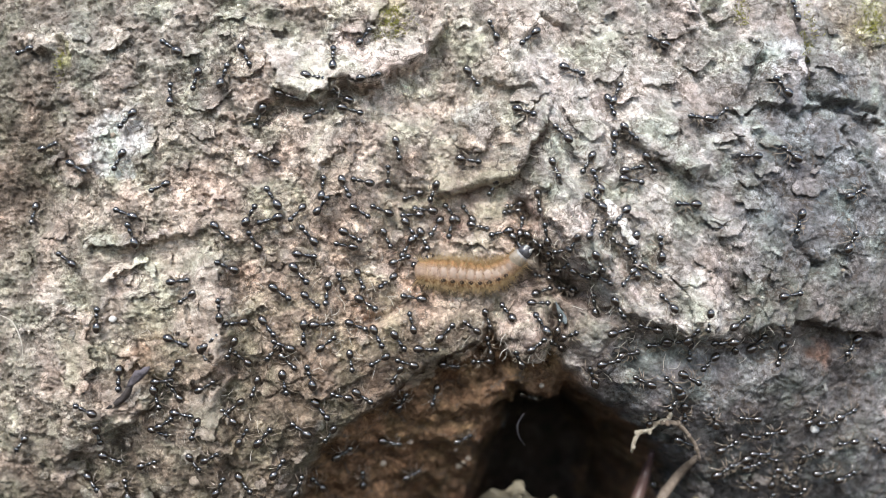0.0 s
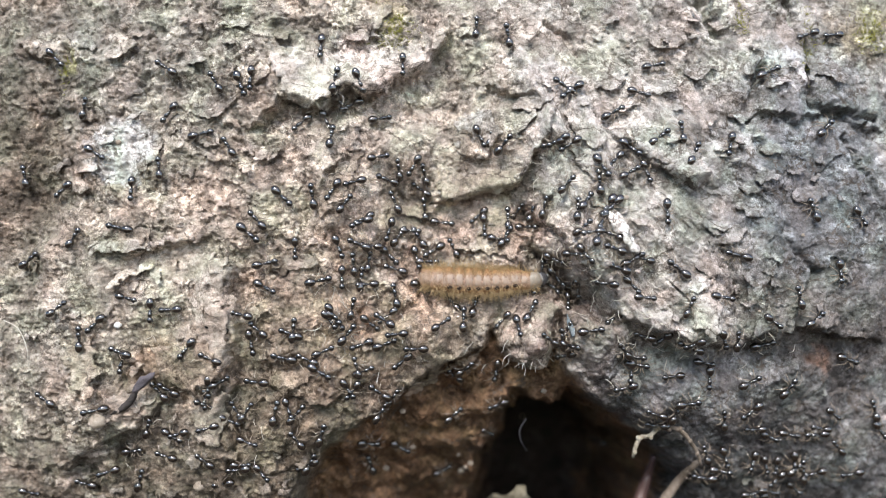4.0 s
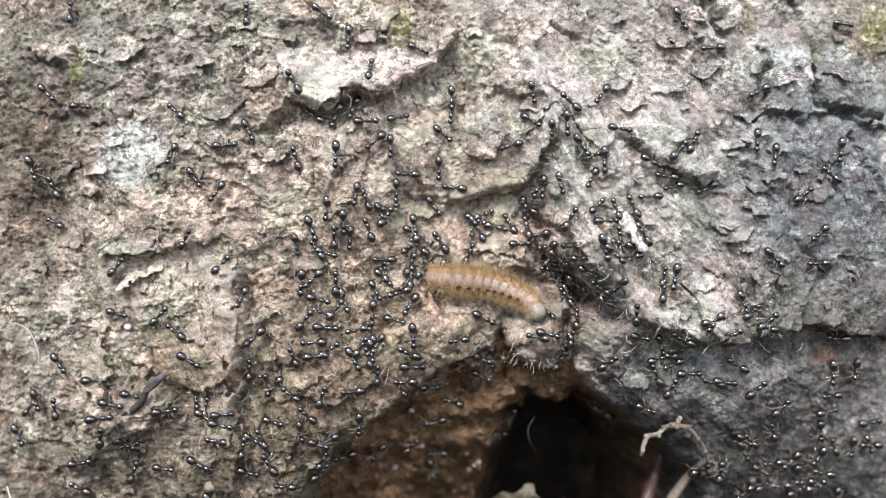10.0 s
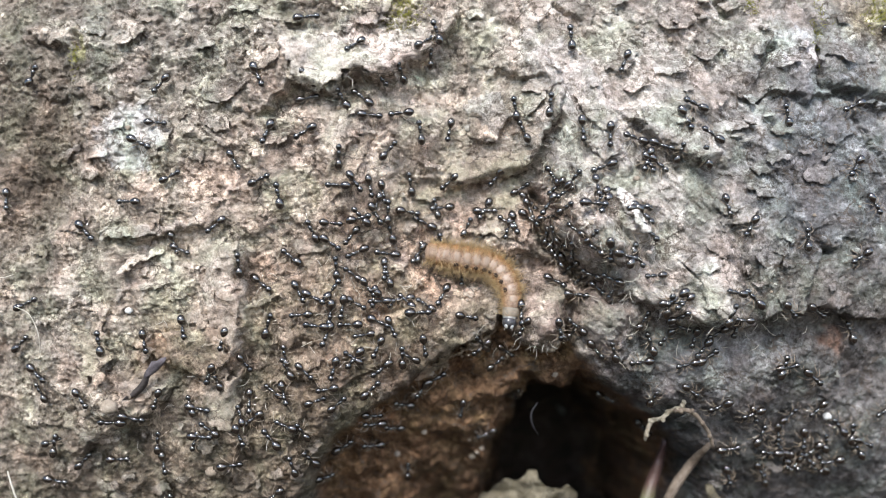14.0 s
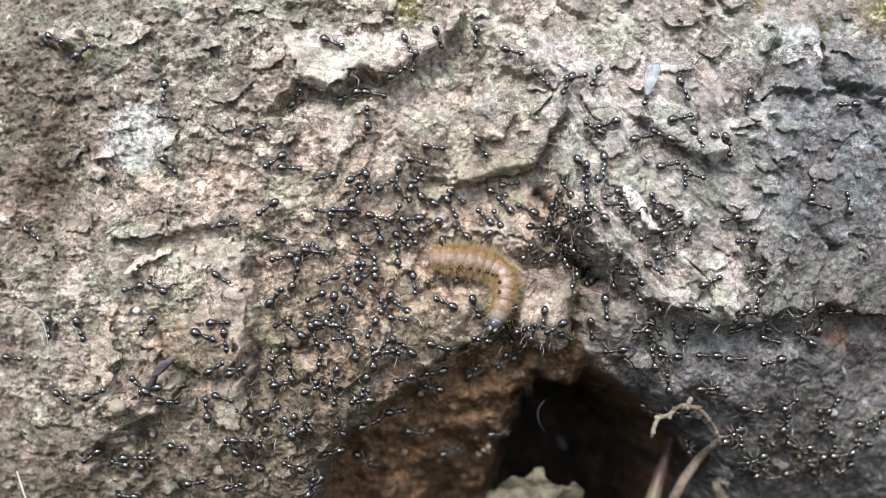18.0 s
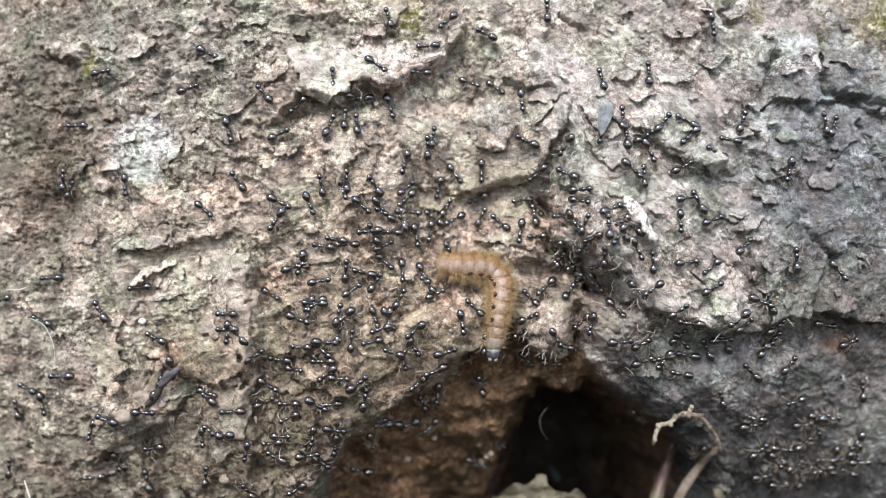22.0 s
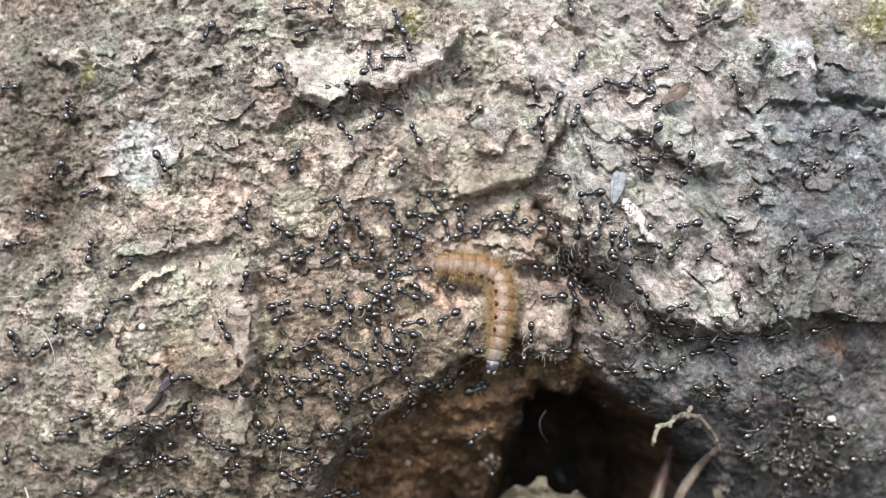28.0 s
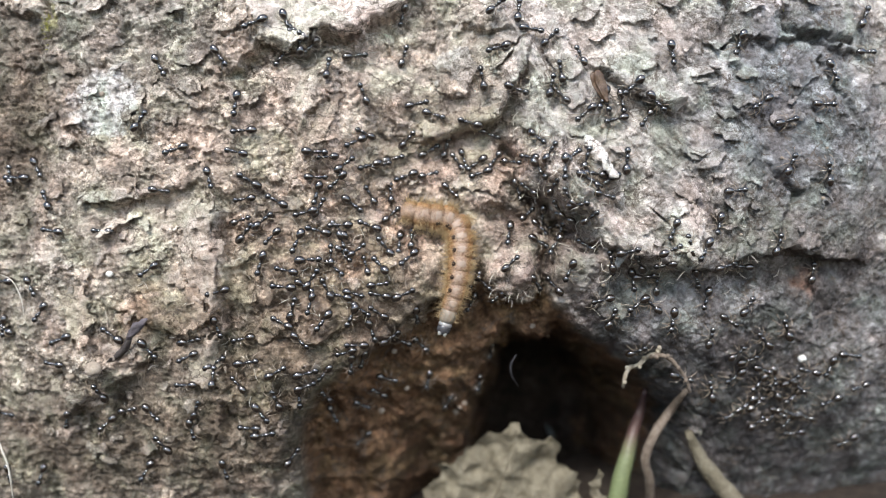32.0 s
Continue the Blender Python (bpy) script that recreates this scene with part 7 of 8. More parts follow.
ant_path((0, -11.6, 49.6), (3, -10.7, 16.2), (6, -10.0, 16.2), (9, -23.9, 2.9), (11, -22.9, 2.3), (13, -22.9, 2.3), (17, -20.0, 2.8), (19, -19.3, 4.0), (21, -19.6, 1.7), (23, -21.0, 2.6), (25.5, -19.1, 1.3), (28, -18.1, -0.1), (30, -18.1, -2.1), (32, -17.6, -1.5))
ant_path((0, -11.1, 49.5), (3, -7.0, 9.2), (6, -15.3, 16.4), (9, -14.7, 17.6), (11, -15.6, 16.9), (13, -16.2, 18.6), (17, -14.2, 17.5), (19, -13.2, 17.3), (21, -11.1, 17.4), (23, -12.6, 12.0), (25.5, -10.5, 12.5), (28, -10.3, 13.9), (30, -6.4, 15.5), (32, -1.3, 14.8))
ant_path((0, -0.0, 56.6), (3, 1.7, 1.7), (6, 1.7, 25.7), (9, 1.7, 49.7), (11, 1.7, 50.0), (13, 1.7, 50.0), (17, 1.7, 50.0), (19, 1.7, 50.0), (21, -4.1, 29.8), (23, -5.5, 31.3), (25.5, -1.5, 31.0), (28, 0.6, 29.1), (30, -1.8, 31.8), (32, -3.5, 28.9))
ant_path((0, 19.6, 49.3), (3, 19.2, 24.5), (6, 19.5, 25.6), (9, 18.2, -1.7), (11, 19.7, -1.9), (13, 22.2, -0.7), (17, 19.7, -1.2), (19, 19.7, 14.8), (21, 15.5, 14.8), (23, 9.7, 17.6), (25.5, 12.5, 17.7), (28, 12.9, 18.5), (30, 13.5, 19.3), (32, 11.7, 22.2))
ant_path((0, 18.2, 48.7), (3, 18.8, 16.3), (6, 13.5, 14.3), (9, 12.5, 18.0), (11, 6.6, 16.4), (13, 10.4, 19.5), (17, 11.3, 26.5), (19, 13.3, 24.7), (21, 11.1, 24.2), (23, 11.4, 21.5), (25.5, 11.4, 23.7), (28, 15.2, 22.0), (30, 8.1, 27.9), (32, 17.1, 24.4))
ant_path((0, 81.9, 35.9), (3, 66.4, 36.6), (6, 60.1, 29.5), (9, 50.8, 17.7), (11, 49.6, 12.6), (13, 51.9, 16.8), (17, 47.9, 25.2), (19, 44.7, 15.2), (21, 44.2, 14.4), (23, 42.0, 14.8), (25.5, 50.3, 19.6), (28, 57.6, 17.7), (30, 56.5, 16.9), (32, 72.3, 20.3))
ant_path((0, 85.9, -1.1), (3, 46.6, -0.7), (6, 44.1, -1.1), (9, 47.1, 0.7), (11, 54.2, -6.0), (13, 56.9, -10.3), (17, 54.3, -12.5), (19, 52.7, -13.5), (21, 51.9, -3.4), (23, 51.8, -0.8), (25.5, 49.2, 0.3), (28, 50.5, -0.4), (30, 56.1, 7.4), (32, 72.2, 26.4))
ant_path((0, 23.4, 53.1), (3, 23.3, -2.3), (6, 23.3, 21.7), (9, 14.5, 1.9), (11, 14.8, 4.0), (13, 15.5, 3.9), (17, 17.3, 2.4), (19, 19.9, 2.1), (21, 20.3, -2.0), (23, 19.9, -1.6), (25.5, 18.2, -2.2), (28, 19.5, -1.0), (30, 19.4, -0.1), (32, 19.4, 15.9))
ant_path((0, 20.5, 49.0), (3, 19.4, -4.3), (6, 19.4, 19.7), (9, 17.8, 15.3), (11, 18.8, 11.9), (13, 19.4, 11.2), (17, 18.2, -4.9), (19, 18.7, -7.8), (21, 21.1, -8.5), (23, 19.4, -9.9), (25.5, 22.9, -8.6), (28, 22.5, -8.4), (30, 22.7, -7.4), (32, 21.6, -4.3))
ant_path((0, 22.9, 51.1), (3, 23.3, -5.9), (6, 23.3, 18.1), (9, 15.7, 10.9), (11, 17.1, 9.3), (13, 16.5, 10.0), (17, 16.5, 11.3), (19, 17.2, 10.3), (21, 17.1, 12.3), (23, 16.7, 10.6), (25.5, 17.4, 10.9), (28, 15.6, 11.8), (30, 14.9, 11.9), (32, 14.9, 27.9))
ant_path((0, 87.9, -8.9), (3, 25.5, -8.4), (6, 27.7, -8.8), (9, 26.0, -6.9), (11, 25.4, -7.1), (13, 26.6, -4.6), (17, 23.9, -6.6), (19, 23.9, -7.6), (21, 24.3, -5.6), (23, 24.3, 10.4), (25.5, 36.0, -9.0), (28, 33.6, -12.1), (30, 34.8, -13.2), (32, 32.7, -12.0))
ant_path((0, -84.5, -9.0), (3, -62.3, -11.0), (6, -58.6, -9.4), (9, -66.1, -12.5), (11, -43.6, -2.0), (13, -43.5, -2.9), (17, -39.0, -1.4), (19, -32.2, -5.6), (21, -32.5, -4.8), (23, -28.5, -7.1), (25.5, -9.6, -12.8), (28, -9.4, -12.9), (30, -11.3, -11.8), (32, -10.5, -11.2))
ant_path((0, -11.4, 49.4), (3, -9.6, -2.0), (6, -9.6, 22.0), (9, -9.1, -5.2), (11, -9.9, -3.6), (13, -9.1, -0.4), (17, -7.9, -1.8), (19, -7.2, -2.4), (21, -9.2, -1.6), (23, -5.3, -9.0), (25.5, -4.1, -8.1), (28, -9.4, -6.7), (30, -10.2, -5.5), (32, -14.7, -4.7))
ant_path((0, -82.2, -10.6), (3, -19.1, -11.7), (6, -43.1, -11.7), (9, -37.0, -3.2), (11, -34.7, -0.6), (13, -37.4, 1.9), (17, -35.8, 3.0), (19, -28.2, 2.3), (21, -28.2, 18.3), (23, -26.2, 14.2), (25.5, -33.6, 5.6), (28, -34.9, 5.2), (30, -35.6, 4.7), (32, -34.1, 3.1))
ant_path((0, -83.8, -16.0), (3, -57.9, -17.3), (6, -56.4, -4.4), (9, -80.4, -4.4), (11, -84.0, -4.4), (13, -84.0, -4.4), (17, -84.0, -4.4), (19, -84.0, -4.4), (21, -84.0, -4.4), (23, -75.1, -1.6), (25.5, -57.0, -1.5), (28, -54.3, -1.6), (30, -52.3, 5.3), (32, -68.3, 5.3))
ant_path((0, -89.7, -14.9), (3, -50.1, -17.0), (6, -52.7, -17.6), (9, -76.7, -17.6), (11, -66.0, -37.9), (13, -63.3, -39.1), (17, -62.0, -34.4), (19, -63.8, -36.4), (21, -79.8, -36.4), (23, -84.0, -36.4), (25.5, -84.0, -36.4), (28, -78.2, -32.5), (30, -76.1, -32.9), (32, -73.7, -34.0))
ant_path((0, -85.9, -30.3), (3, -47.5, -26.9), (6, -49.4, -26.7), (9, -21.5, -20.2), (11, -21.3, -16.8), (13, -19.5, -3.9), (17, -20.2, -4.7), (19, -22.1, -5.3), (21, -21.9, -4.1), (23, -22.1, -4.1), (25.5, -21.0, -4.0), (28, -18.3, -10.0), (30, -19.4, -15.9), (32, -19.5, -17.1))
ant_path((0, -83.4, -12.5), (3, -16.5, -13.9), (6, -17.1, -13.0), (9, -16.2, -12.7), (11, -16.0, -13.7), (13, -16.1, -19.0), (17, -15.1, -19.5), (19, -16.2, -18.7), (21, -15.6, -19.4), (23, -31.6, -19.4), (25.5, -31.7, -18.9), (28, -32.6, -20.9), (30, -40.8, -24.6), (32, -39.1, -22.0))
ant_path((0, -10.4, 47.8), (3, -9.5, -8.7), (6, -9.5, 15.3), (9, -10.0, 12.9), (11, -9.9, 9.6), (13, -12.5, 13.0), (17, -10.3, 13.2), (19, -7.0, 12.3), (21, -4.5, 11.3), (23, -5.0, 9.4), (25.5, -4.6, 12.6), (28, -7.5, 18.9), (30, -4.0, 18.7), (32, -3.3, 22.7))
ant_path((0, -0.5, 49.9), (3, -0.6, -10.9), (6, -0.1, -12.2), (9, -0.1, -12.9), (11, -2.7, -12.9), (13, -3.7, -13.8), (17, -15.8, -3.9), (19, -15.2, -3.6), (21, -14.5, -0.6), (23, -12.4, 0.2), (25.5, -13.0, -0.6), (28, -29.9, -3.4), (30, -29.6, -1.7), (32, -29.7, -3.2))
ant_path((0, -81.2, -23.2), (3, -27.2, -24.7), (6, -28.1, -21.2), (9, -28.2, -22.4), (11, -28.9, -24.2), (13, -29.0, -22.8), (17, -28.8, -24.0), (19, -28.0, -24.1), (21, -17.1, -28.4), (23, -16.5, -25.3), (25.5, -17.1, -23.1), (28, -15.2, -23.0), (30, -16.0, -19.7), (32, -17.9, -19.9))
ant_path((0, -83.6, -19.8), (3, -16.5, -22.0), (6, -15.3, -21.0), (9, -16.3, -21.2), (11, -17.8, -21.2), (13, -19.6, -22.4), (17, -19.7, -24.9), (19, -19.9, -25.9), (21, -22.0, -23.0), (23, -38.0, -23.0), (25.5, -30.8, -26.5), (28, -50.8, -26.5), (30, -48.7, -27.4), (32, -35.8, -44.4))
ant_path((0, -84.4, -20.2), (3, -13.0, -18.4), (6, -11.7, -16.5), (9, -14.5, -16.8), (11, -14.3, -15.2), (13, -14.4, -13.8), (17, -12.4, -15.1), (19, -11.7, -17.0), (21, -12.0, -17.7), (23, -11.7, -18.8), (25.5, -16.9, -17.6), (28, -15.9, -17.3), (30, -15.9, -15.2), (32, -12.4, -15.7))
ant_path((0, -7.4, 51.2), (3, -8.6, -16.7), (6, -8.6, 7.3), (9, -7.8, 6.1), (11, -7.6, 5.0), (13, -7.6, 21.0), (17, -11.2, 10.9), (19, -11.5, 9.4), (21, -12.6, 4.8), (23, -14.9, 7.4), (25.5, -13.7, 8.4), (28, -13.7, 28.4), (30, -20.0, 13.9), (32, -28.8, 10.4))
ant_path((0, 83.6, -14.6), (3, 48.2, -13.0), (6, 72.2, -13.0), (9, 67.0, -15.6), (11, 66.7, -21.0), (13, 64.9, -19.6), (17, 60.9, -13.7), (19, 60.2, -16.6), (21, 62.9, -17.5), (23, 62.9, -15.0), (25.5, 36.7, -23.6), (28, 38.0, -23.5), (30, 40.3, -25.8), (32, 60.0, -40.3))
ant_path((0, 85.4, -22.9), (3, 49.7, -23.9), (6, 47.2, -26.7), (9, 44.9, -23.9), (11, 46.7, -22.2), (13, 44.6, -24.6), (17, 41.0, -28.5), (19, 57.0, -28.5), (21, 73.0, -28.5), (23, 84.0, -28.5), (25.5, 84.0, -28.5), (28, 84.0, -28.5), (30, 84.0, -28.5), (32, 84.0, -28.5))
ant_path((0, 80.7, -30.5), (3, 46.3, -30.6), (6, 70.3, -30.6), (9, 69.0, -29.5), (11, 69.0, -35.4), (13, 66.6, -35.8), (17, 68.9, -30.9), (19, 67.7, -28.1), (21, 65.7, -23.5), (23, 65.6, -22.8), (25.5, 67.1, -19.2), (28, 84.0, -19.2), (30, 84.0, -19.2), (32, 84.0, -19.2))
ant_path((0, 2.1, 51.5), (3, 4.0, -7.1), (6, 4.0, 16.9), (9, 4.7, 8.5), (11, 4.8, 2.3), (13, 7.4, 1.3), (17, 5.9, 0.8), (19, 2.2, 8.7), (21, -6.2, 15.3), (23, -5.3, 20.9), (25.5, -5.3, 40.9), (28, -5.3, 50.0), (30, -5.3, 50.0), (32, -5.3, 50.0))
ant_path((0, -88.3, -26.5), (3, -83.3, -26.7), (6, -80.8, -27.8), (9, -14.8, -25.5), (11, -14.7, -26.7), (13, -14.6, -23.8), (17, -16.1, -23.2), (19, -16.4, -24.3), (21, -16.6, -22.2), (23, -15.4, -21.4), (25.5, -12.6, -21.6), (28, -12.3, -17.4), (30, -12.4, -19.9), (32, -13.4, -19.2))
ant_path((0, -6.0, 47.9), (3, -3.9, 50.0), (6, -7.5, 46.6), (9, -3.4, 51.5), (11, -6.8, 7.8), (13, -6.8, 23.8), (17, -7.4, 27.6), (19, -7.7, 26.4), (21, -5.1, 27.7), (23, -6.1, 27.3), (25.5, -8.0, 25.9), (28, -9.5, 26.1), (30, 1.4, 14.5), (32, 1.4, 12.8))
ant_path((0, 3.1, 52.3), (3, 2.2, 48.7), (6, -0.1, 48.4), (9, 4.3, 47.1), (11, 1.5, 1.4), (13, 1.4, 1.8), (17, 3.2, 0.9), (19, 2.1, 2.2), (21, 2.4, 2.4), (23, 2.4, 2.3), (25.5, 1.7, 2.8), (28, 2.9, 3.1), (30, 3.4, 1.0), (32, 3.7, 0.3))
ant_path((0, 27.6, 49.4), (3, 29.2, 51.2), (6, 26.3, 46.5), (9, 28.8, 52.4), (11, 28.8, 16.8), (13, 17.8, 16.2), (17, 19.8, 16.4), (19, 18.9, 16.9), (21, 18.8, 16.2), (23, 17.6, 15.0), (25.5, 16.2, 14.1), (28, 17.4, 20.6), (30, 14.9, 17.6), (32, 14.7, 15.9))
ant_path((0, 11.7, 50.4), (3, 9.5, 50.6), (6, 9.7, 51.6), (9, 8.6, 50.3), (11, 10.2, 1.3), (13, 10.9, 1.7), (17, 11.3, 1.6), (19, 13.0, 2.0), (21, 12.8, -0.1), (23, 12.3, 0.7), (25.5, 12.7, 2.5), (28, 13.9, 3.7), (30, 13.9, 2.9), (32, 14.0, 4.4))
ant_path((0, 16.9, 51.1), (3, 17.5, 55.1), (6, 20.1, 53.0), (9, 13.0, 49.3), (11, 17.1, 0.8), (13, 16.6, -1.6), (17, 16.9, -1.2), (19, 16.5, 0.1), (21, 16.3, 0.7), (23, 15.9, 0.7), (25.5, 15.5, -0.3), (28, 16.3, 0.9), (30, 17.6, -1.8), (32, 16.4, 0.5))
ant_path((0, 13.9, 51.1), (3, 10.5, 52.3), (6, 17.2, 47.4), (9, 13.1, 48.4), (11, 15.1, -4.8), (13, 15.1, 11.2), (17, 13.4, -4.4), (19, 13.4, 11.6), (21, 10.9, 13.4), (23, 10.7, 10.5), (25.5, 5.6, 6.5), (28, 5.8, 5.0), (30, 4.1, 7.2), (32, 3.0, 8.0))
ant_path((0, 84.1, -6.2), (3, 88.1, -7.9), (6, 85.5, -7.2), (9, 87.5, -6.0), (11, 28.7, -7.5), (13, 37.8, -11.6), (17, 35.5, -19.4), (19, 51.5, -19.4), (21, 52.7, -19.0), (23, 53.6, -17.9), (25.5, 54.9, -15.0), (28, 58.6, -14.1), (30, 61.1, -19.0), (32, 62.6, -15.2))
ant_path((0, -81.3, -23.8), (3, -84.4, -23.3), (6, -81.0, -20.3), (9, -84.6, -22.5), (11, -32.6, -21.6), (13, -30.8, -6.1), (17, -27.2, -7.7), (19, -26.6, -6.1), (21, -12.9, -11.9), (23, -12.6, -12.5), (25.5, -13.2, -10.6), (28, -13.0, -9.3), (30, -6.7, -8.4), (32, -7.7, -8.2))
ant_path((0, -83.0, -22.8), (3, -85.9, -20.4), (6, -79.1, -21.9), (9, -85.1, -23.7), (11, -26.0, -21.4), (13, -25.1, -19.5), (17, -25.8, -19.4), (19, -26.0, -17.7), (21, -25.5, -19.3), (23, -29.1, -17.8), (25.5, -26.8, -17.4), (28, -25.9, -19.8), (30, -24.6, -21.3), (32, -24.3, -19.7))
ant_path((0, -15.2, 51.0), (3, -10.9, 50.0), (6, -11.9, 50.2), (9, -12.3, 46.9), (11, -12.6, -11.7), (13, -9.9, -7.2), (17, -10.5, -6.2), (19, -36.0, -10.7), (21, -37.6, -10.4), (23, -39.0, -10.4), (25.5, -37.6, -11.6), (28, -37.6, -11.2), (30, -42.4, -9.4), (32, -45.0, -10.7))
ant_path((0, -10.8, 50.2), (3, -11.4, 49.0), (6, -11.5, 49.3), (9, -8.2, 49.2), (11, -9.9, -17.9), (13, -10.0, -19.3), (17, -10.1, -23.9), (19, -26.1, -23.9), (21, -26.5, -23.0), (23, -26.2, -24.8), (25.5, -26.0, -26.3), (28, 1.7, -23.7), (30, -10.9, -24.1), (32, -7.7, -22.9))
ant_path((0, -6.7, 51.6), (3, -5.1, 53.4), (6, -10.6, 51.7), (9, -7.4, 50.3), (11, -6.4, -21.2), (13, -1.0, -11.7), (17, 12.3, -16.0), (19, 10.7, -10.1), (21, 12.3, -9.9), (23, 10.4, -8.0), (25.5, 10.2, -4.0), (28, 13.2, -3.7), (30, 10.4, -4.4), (32, 17.1, -8.7))
ant_path((0, -82.3, -22.9), (3, -81.9, -24.8), (6, -80.8, -25.6), (9, -84.3, -23.5), (11, -23.4, -25.1), (13, -25.0, -26.0), (17, -23.3, -24.0), (19, -23.5, -24.2), (21, -23.9, -25.7), (23, -25.2, -34.8), (25.5, -18.3, -32.8), (28, -4.3, -21.3), (30, -8.7, -17.3), (32, -8.8, -15.8))
ant_path((0, -85.1, -21.7), (3, -82.0, -21.7), (6, -84.1, -26.8), (9, -83.7, -24.6), (11, -18.0, -26.0), (13, -34.0, -26.0), (17, -30.6, -19.1), (19, -30.9, -22.5), (21, -31.3, -24.9), (23, -47.3, -24.9), (25.5, -20.9, -28.7), (28, -19.5, -21.6), (30, -19.4, -18.6), (32, -14.4, -27.3))
ant_path((0, -85.2, -35.9), (3, -84.0, -33.4), (6, -85.3, -34.5), (9, -85.3, -38.6), (11, -33.1, -36.6), (13, -49.1, -36.6), (17, -47.2, -36.9), (19, -63.2, -36.9), (21, -79.2, -36.9), (23, -68.4, -39.3), (25.5, -67.7, -38.6), (28, -66.8, -39.1), (30, -65.3, -40.4), (32, -69.4, -45.6))
ant_path((0, 9.4, 47.6), (3, 11.1, 52.1), (6, 11.1, 51.2), (9, 14.1, 50.5), (11, 10.8, -16.2), (13, -2.8, -9.5), (17, -6.9, 2.3), (19, -7.1, 2.7), (21, -6.5, 1.1), (23, -7.9, 0.1), (25.5, -8.6, 0.2), (28, 0.1, 2.7), (30, 0.1, 1.1), (32, 0.0, 3.3))
ant_path((0, 84.4, -17.1), (3, 80.8, -15.0), (6, 80.5, -15.2), (9, 84.0, -14.3), (11, 40.8, -16.5), (13, 41.4, -17.1), (17, 40.3, -20.5), (19, 40.7, -19.7), (21, 40.0, -20.5), (23, 38.4, -17.0), (25.5, 37.6, -16.2), (28, 20.7, -17.6), (30, 20.3, -11.3), (32, 21.7, -13.3))
ant_path((0, 83.9, -21.1), (3, 84.7, -20.6), (6, 83.6, -19.4), (9, 83.7, -19.9), (11, 33.3, -19.5), (13, 27.0, -21.1), (17, 28.7, -14.3), (19, 22.7, -19.6), (21, 14.4, -10.4), (23, 14.4, 5.6), (25.5, 11.9, 5.8), (28, 11.9, 25.8), (30, 12.5, 26.7), (32, 12.0, 28.7))
ant_path((0, -83.7, -12.4), (3, -86.1, -11.1), (6, -84.9, -15.7), (9, -84.5, -12.5), (11, -83.8, -14.6), (13, -82.8, -10.7), (17, -24.6, -12.2), (19, -23.1, -12.4), (21, -23.4, -11.2), (23, -24.1, -13.0), (25.5, -24.7, -12.0), (28, -25.6, -14.3), (30, -23.5, -25.9), (32, -22.7, -32.2))
ant_path((0, -86.3, -20.6), (3, -84.2, -20.5), (6, -80.5, -18.9), (9, -86.0, -20.9), (11, -84.1, -14.7), (13, -84.4, -19.1), (17, -20.3, -19.3), (19, -21.5, -20.4), (21, -20.0, -18.3), (23, -22.5, -19.4), (25.5, -20.4, -18.3), (28, -22.2, -17.1), (30, -24.0, -15.8), (32, -8.6, -31.0))
ant_path((0, -83.0, -36.0), (3, -79.4, -37.0), (6, -82.5, -35.6), (9, -82.8, -38.3), (11, -80.5, -36.2), (13, -83.9, -37.8), (17, -27.3, -36.0), (19, -25.1, -27.9), (21, -28.4, -29.2), (23, -30.1, -29.4), (25.5, -29.1, -32.0), (28, -49.1, -32.0), (30, -41.3, -39.2), (32, -39.1, -33.2))
ant_path((0, -85.5, -37.5), (3, -82.0, -37.1), (6, -81.6, -37.2), (9, -83.9, -37.0), (11, -82.8, -38.9), (13, -82.5, -36.1), (17, -20.3, -38.7), (19, -36.3, -38.7), (21, -52.3, -38.7), (23, -48.6, -33.8), (25.5, -50.3, -33.9), (28, -47.2, -32.9), (30, -46.9, -37.1), (32, -49.9, -44.9))

# the crowd in the thick of it: ants that mill about near one spot and keep clear of one another
crowd = random.Random(77)
TAKEN = [[] for _ in range(33)]


def note(rows):
    for t, m in rows:
        TAKEN[round(t)].append((m.translation.x * 1000, m.translation.z * 1000))


def clear_spot(t, x, z, rx, rz):
    """Of a few places round x, z the one farthest from other ants at that time."""
    tries = [(crowd.gauss(x, rx), crowd.gauss(z, rz)) for _ in range(4)]
    return max(tries, key=lambda p: min([math.hypot(p[0] - q[0], p[1] - q[1]) for q in TAKEN[round(t)]] or [9.0]))


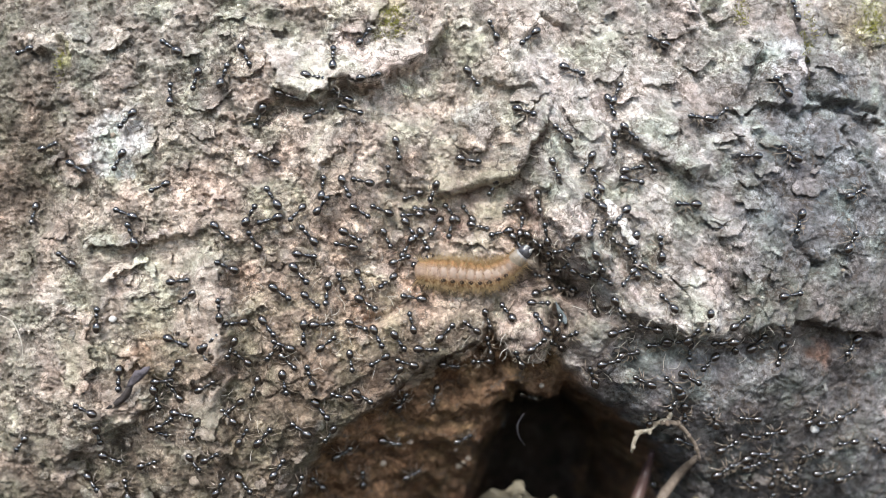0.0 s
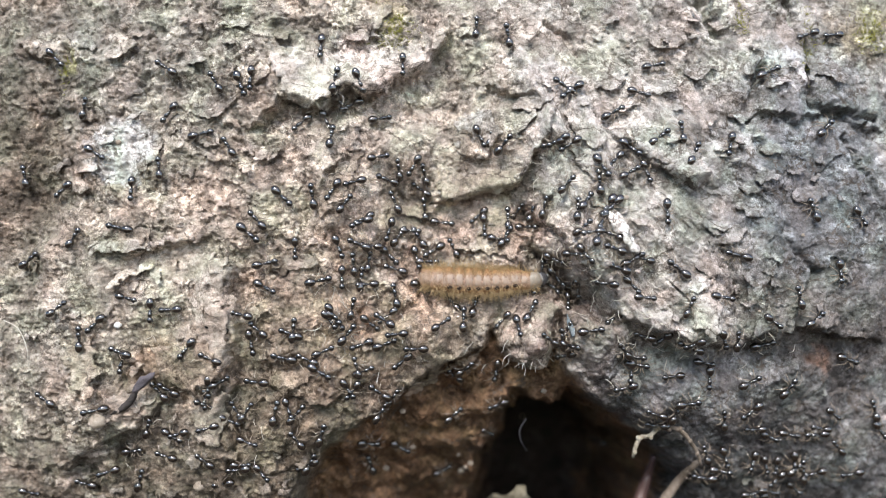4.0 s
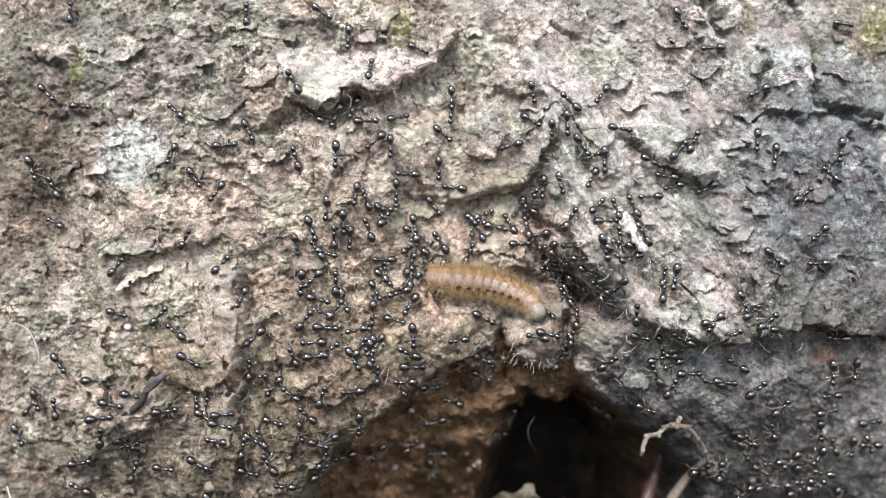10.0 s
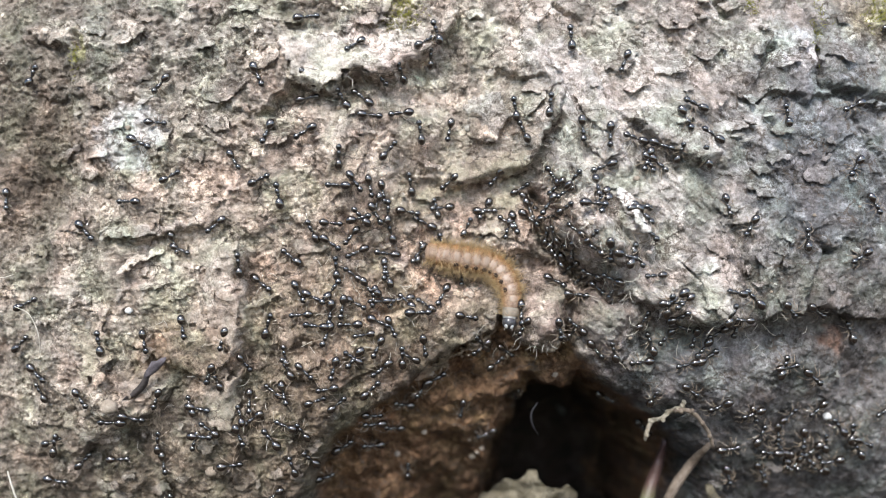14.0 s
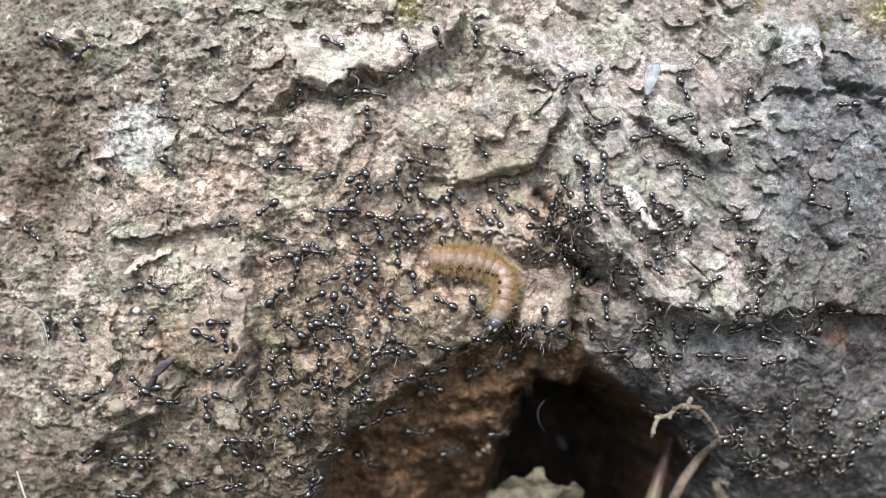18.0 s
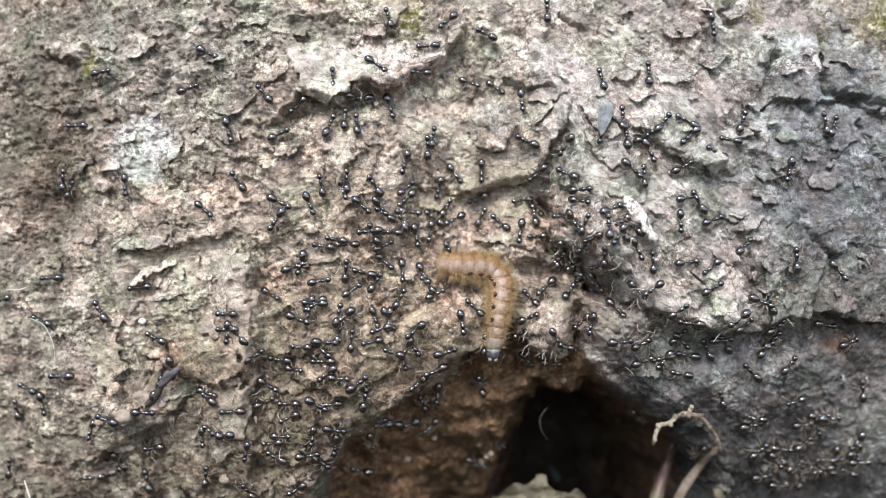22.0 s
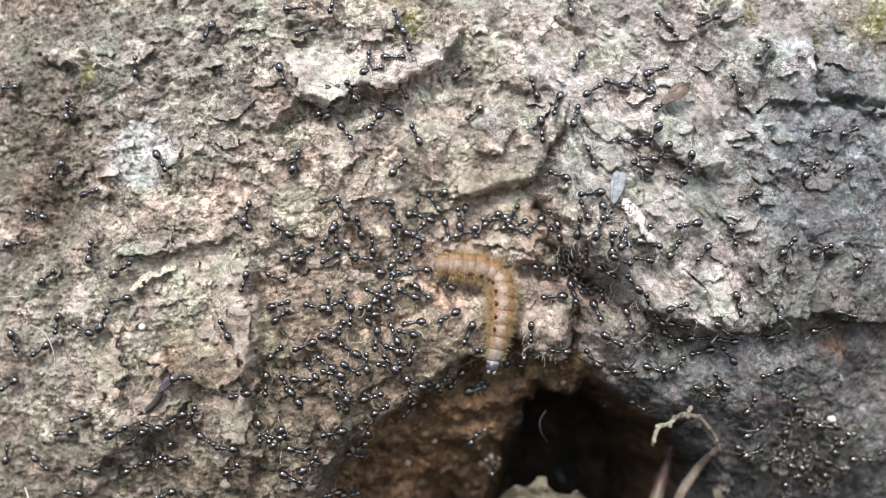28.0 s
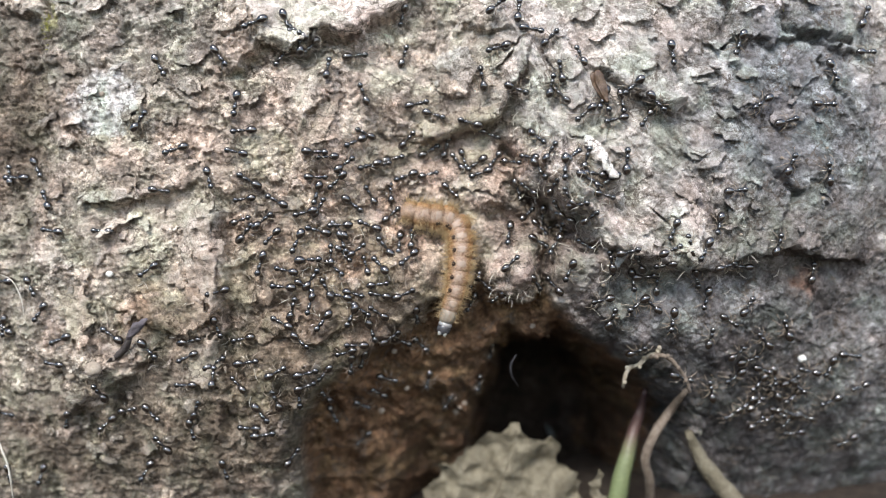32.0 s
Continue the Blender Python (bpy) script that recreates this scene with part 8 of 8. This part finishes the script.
for rows in ANT_ROWS:
    note(rows)
for cx, cz, rx, rz, count in (
    (-16.4, -15.1, 22, 15, 16), (21.1, 0.1, 9, 8, 10), (56.8, -30.3, 16, 9, 6), (-7.5, -29.4, 18, 9, 6), (-12.9, 0.1, 12, 9, 5), (30.9, 12.6, 12, 8, 5), (37.1, -13.5, 14, 5, 9),
    (-40.5, -28.5, 22, 12, 8), (12.1, -16.0, 8, 3, 4), (-27.1, -36.2, 24, 9, 6), (45.2, -22.2, 18, 9, 5), (59.0, -40.0, 9, 4, 12), (15.7, -12.4, 8, 3, 3), (-20.0, 24.6, 9, 3, 4),
    (-15.0, -12.0, 12, 13, 17), (21.5, -2.0, 7, 9, 13), (34.0, -17.0, 8, 6, 5), (58.0, -34.0, 11, 6, 5), (-25.0, -28.0, 15, 8, 9), (-10.0, 5.0, 11, 6, 8), (12.0, 4.0, 9, 4, 5),
):
    for _ in range(count):
        x, z = clear_spot(0, cx, cz, rx * 0.65, rz * 0.65)
        keys, t = [(0.0, x, z)], 0.0
        while t < 32:
            t = min(32.0, t + crowd.uniform(3, 6))
            x, z = clear_spot(t, x + 0.22 * (cx - x), z + 0.22 * (cz - z), 0.24 * rx, 0.24 * rz)
            keys.append((t, x, z))
        ant_path(*keys)
        note(ANT_ROWS[-1])

# ---- winged ants and what the ants carry ----
def wing_material(name, dark, light):
    m = plain(name, dark, light, 1500, 0.25, 0.3, 0.0001)
    m.node_tree.nodes["Principled BSDF"].inputs["Transmission Weight"].default_value = 0.35
    return m


PALE_WING = wing_material("pale_wing", (0.30, 0.34, 0.36), (0.64, 0.67, 0.69))
BROWN_WING = wing_material("brown_wing", (0.10, 0.06, 0.04), (0.28, 0.19, 0.13))


def winged_ant(mat, label):
    """An ant with two long folded wings over its back."""
    ob = tagged(make_ant("winged_ant", 0.5), label, "ant")
    for s in (-1, 1):
        bm = bmesh.new()
        for v in ball(bm, (0, 0, 0), 2.7, 0.85, 0.05, 18, 6):
            v.co.y *= 0.95 - 0.4 * v.co.x * 1000 / 2.7
            v.co.z += 0.0001 * math.sin(v.co.x * 2500)
        bm.transform(Matrix.Translation((-0.0022, 0.0002 * s, 0.0017 + 0.00012 * s)) @ Matrix.Rotation(radians(-4 * s), 4, "Z") @ Matrix.Rotation(radians(8), 4, "Y"))
        part("wing", bm, mat, ob, "long folded wing")
    return ob


pale_alate = winged_ant(PALE_WING, "black winged ant with bluish white folded wings")
brown_alate = winged_ant(BROWN_WING, "black winged ant with brown folded wings")
wing = tagged(thing("insect_wing"), "pale bluish torn insect wing dragged by ants", "wing")
bm = bmesh.new()
for v in ball(bm, (0, 0, 0), 2.0, 0.75, 0.05, 18, 6):
    v.co.y *= 0.6 - 0.35 * v.co.x * 1000 / 2.0
    v.co.z += 0.0009 + 0.00015 * math.sin(v.co.x * 2200)
part("blade", bm, wing_material("grey_wing", (0.16, 0.20, 0.22), (0.42, 0.48, 0.50)), wing)
bm = bmesh.new()
tube(bm, ((-1.8, 0.25, 0.98), (-0.5, 0.22, 1.05), (1.9, 0.05, 0.95)), (0.03, 0.05, 0.06), 5)
part("vein", bm, DARK_WOOD, wing, "dark vein")
PALE_WAY = [(0, 42.6, 42.6), (14.5, 37.4, 39.5), (16.5, 30.0, 24.0), (17, 29.2, 23.2), (17.5, 28.4, 21.8), (18, 28.3, 21.0), (18.5, 25.8, 20.6), (20, 23.4, 17.0), (22, 21.5, 17.4), (23, 21.4, 12.3), (24, 21.5, 11.0), (25, 22.7, 12.2), (27.5, 23.1, 6.2), (28, 22.6, 6.6), (29, 21.9, 5.3), (29.5, 21.1, 5.7), (30.5, 23.3, 2.7), (31, 25.0, -5.7), (32, 28.4, -12.5)]
BROWN_WAY = [(0, 66.4, 52.0), (22, 59.7, 50.5), (25.5, 47.6, 45.1), (27.5, 34.5, 26.2), (28, 30.8, 21.6), (29, 25.5, 19.5), (30, 24.8, 18.3), (32, 27.4, 12.5)]
WING_WAY = [(0, 19.0, -10.0), (3, 19.9, -10.4), (6, 20.3, -13.0), (9, 19.3, -17.5), (13, 25.2, -35.5), (17, 24.6, -45.4), (22, 21.9, -58.6), (32, 25.2, -71.8)]


def motions():
    for seg, rows in zip(segments, caterpillar_rows()):
        walk(seg, rows)
    for ob, rows in zip(ANTS, ANT_ROWS):
        walk(ob, rows)
    # the legs of the ants round the caterpillar step by turns
    for n in STEPPING:
        legs = [o for o in ANTS[n].children if o.name.startswith("leg")]
        for k, leg in enumerate(legs):
            hip = Vector((0.0003 * (1 - k % 3), 0.0002 * (1 if k > 2 else -1), 0.0007))
            rows = []
            for q in range(0, 65):
                a = 13 * (1 if (q + k) % 2 else -1)
                rows.append((q * 0.5, Matrix.Translation(hip) @ Matrix.Rotation(radians(a), 4, "Z") @ Matrix.Translation(-hip)))
            walk(leg, rows)
    still = random.Random(4)
    for ob, way in ((pale_alate, PALE_WAY), (brown_alate, BROWN_WAY), (wing, WING_WAY)):
        # the pale one is dragged head down, so its wings trail upwards; the torn wing hangs
        heads_down = -105 if ob is pale_alate else 118 if ob is wing else None
        walk(ob, ant_rows(way, still, heads_down))


STEPPING = [n for n, rows in enumerate(ANT_ROWS) if min((m.translation - Vector((0.006, 0, -0.003))).length for _, m in rows[::6]) < 0.010][:16]
motions()
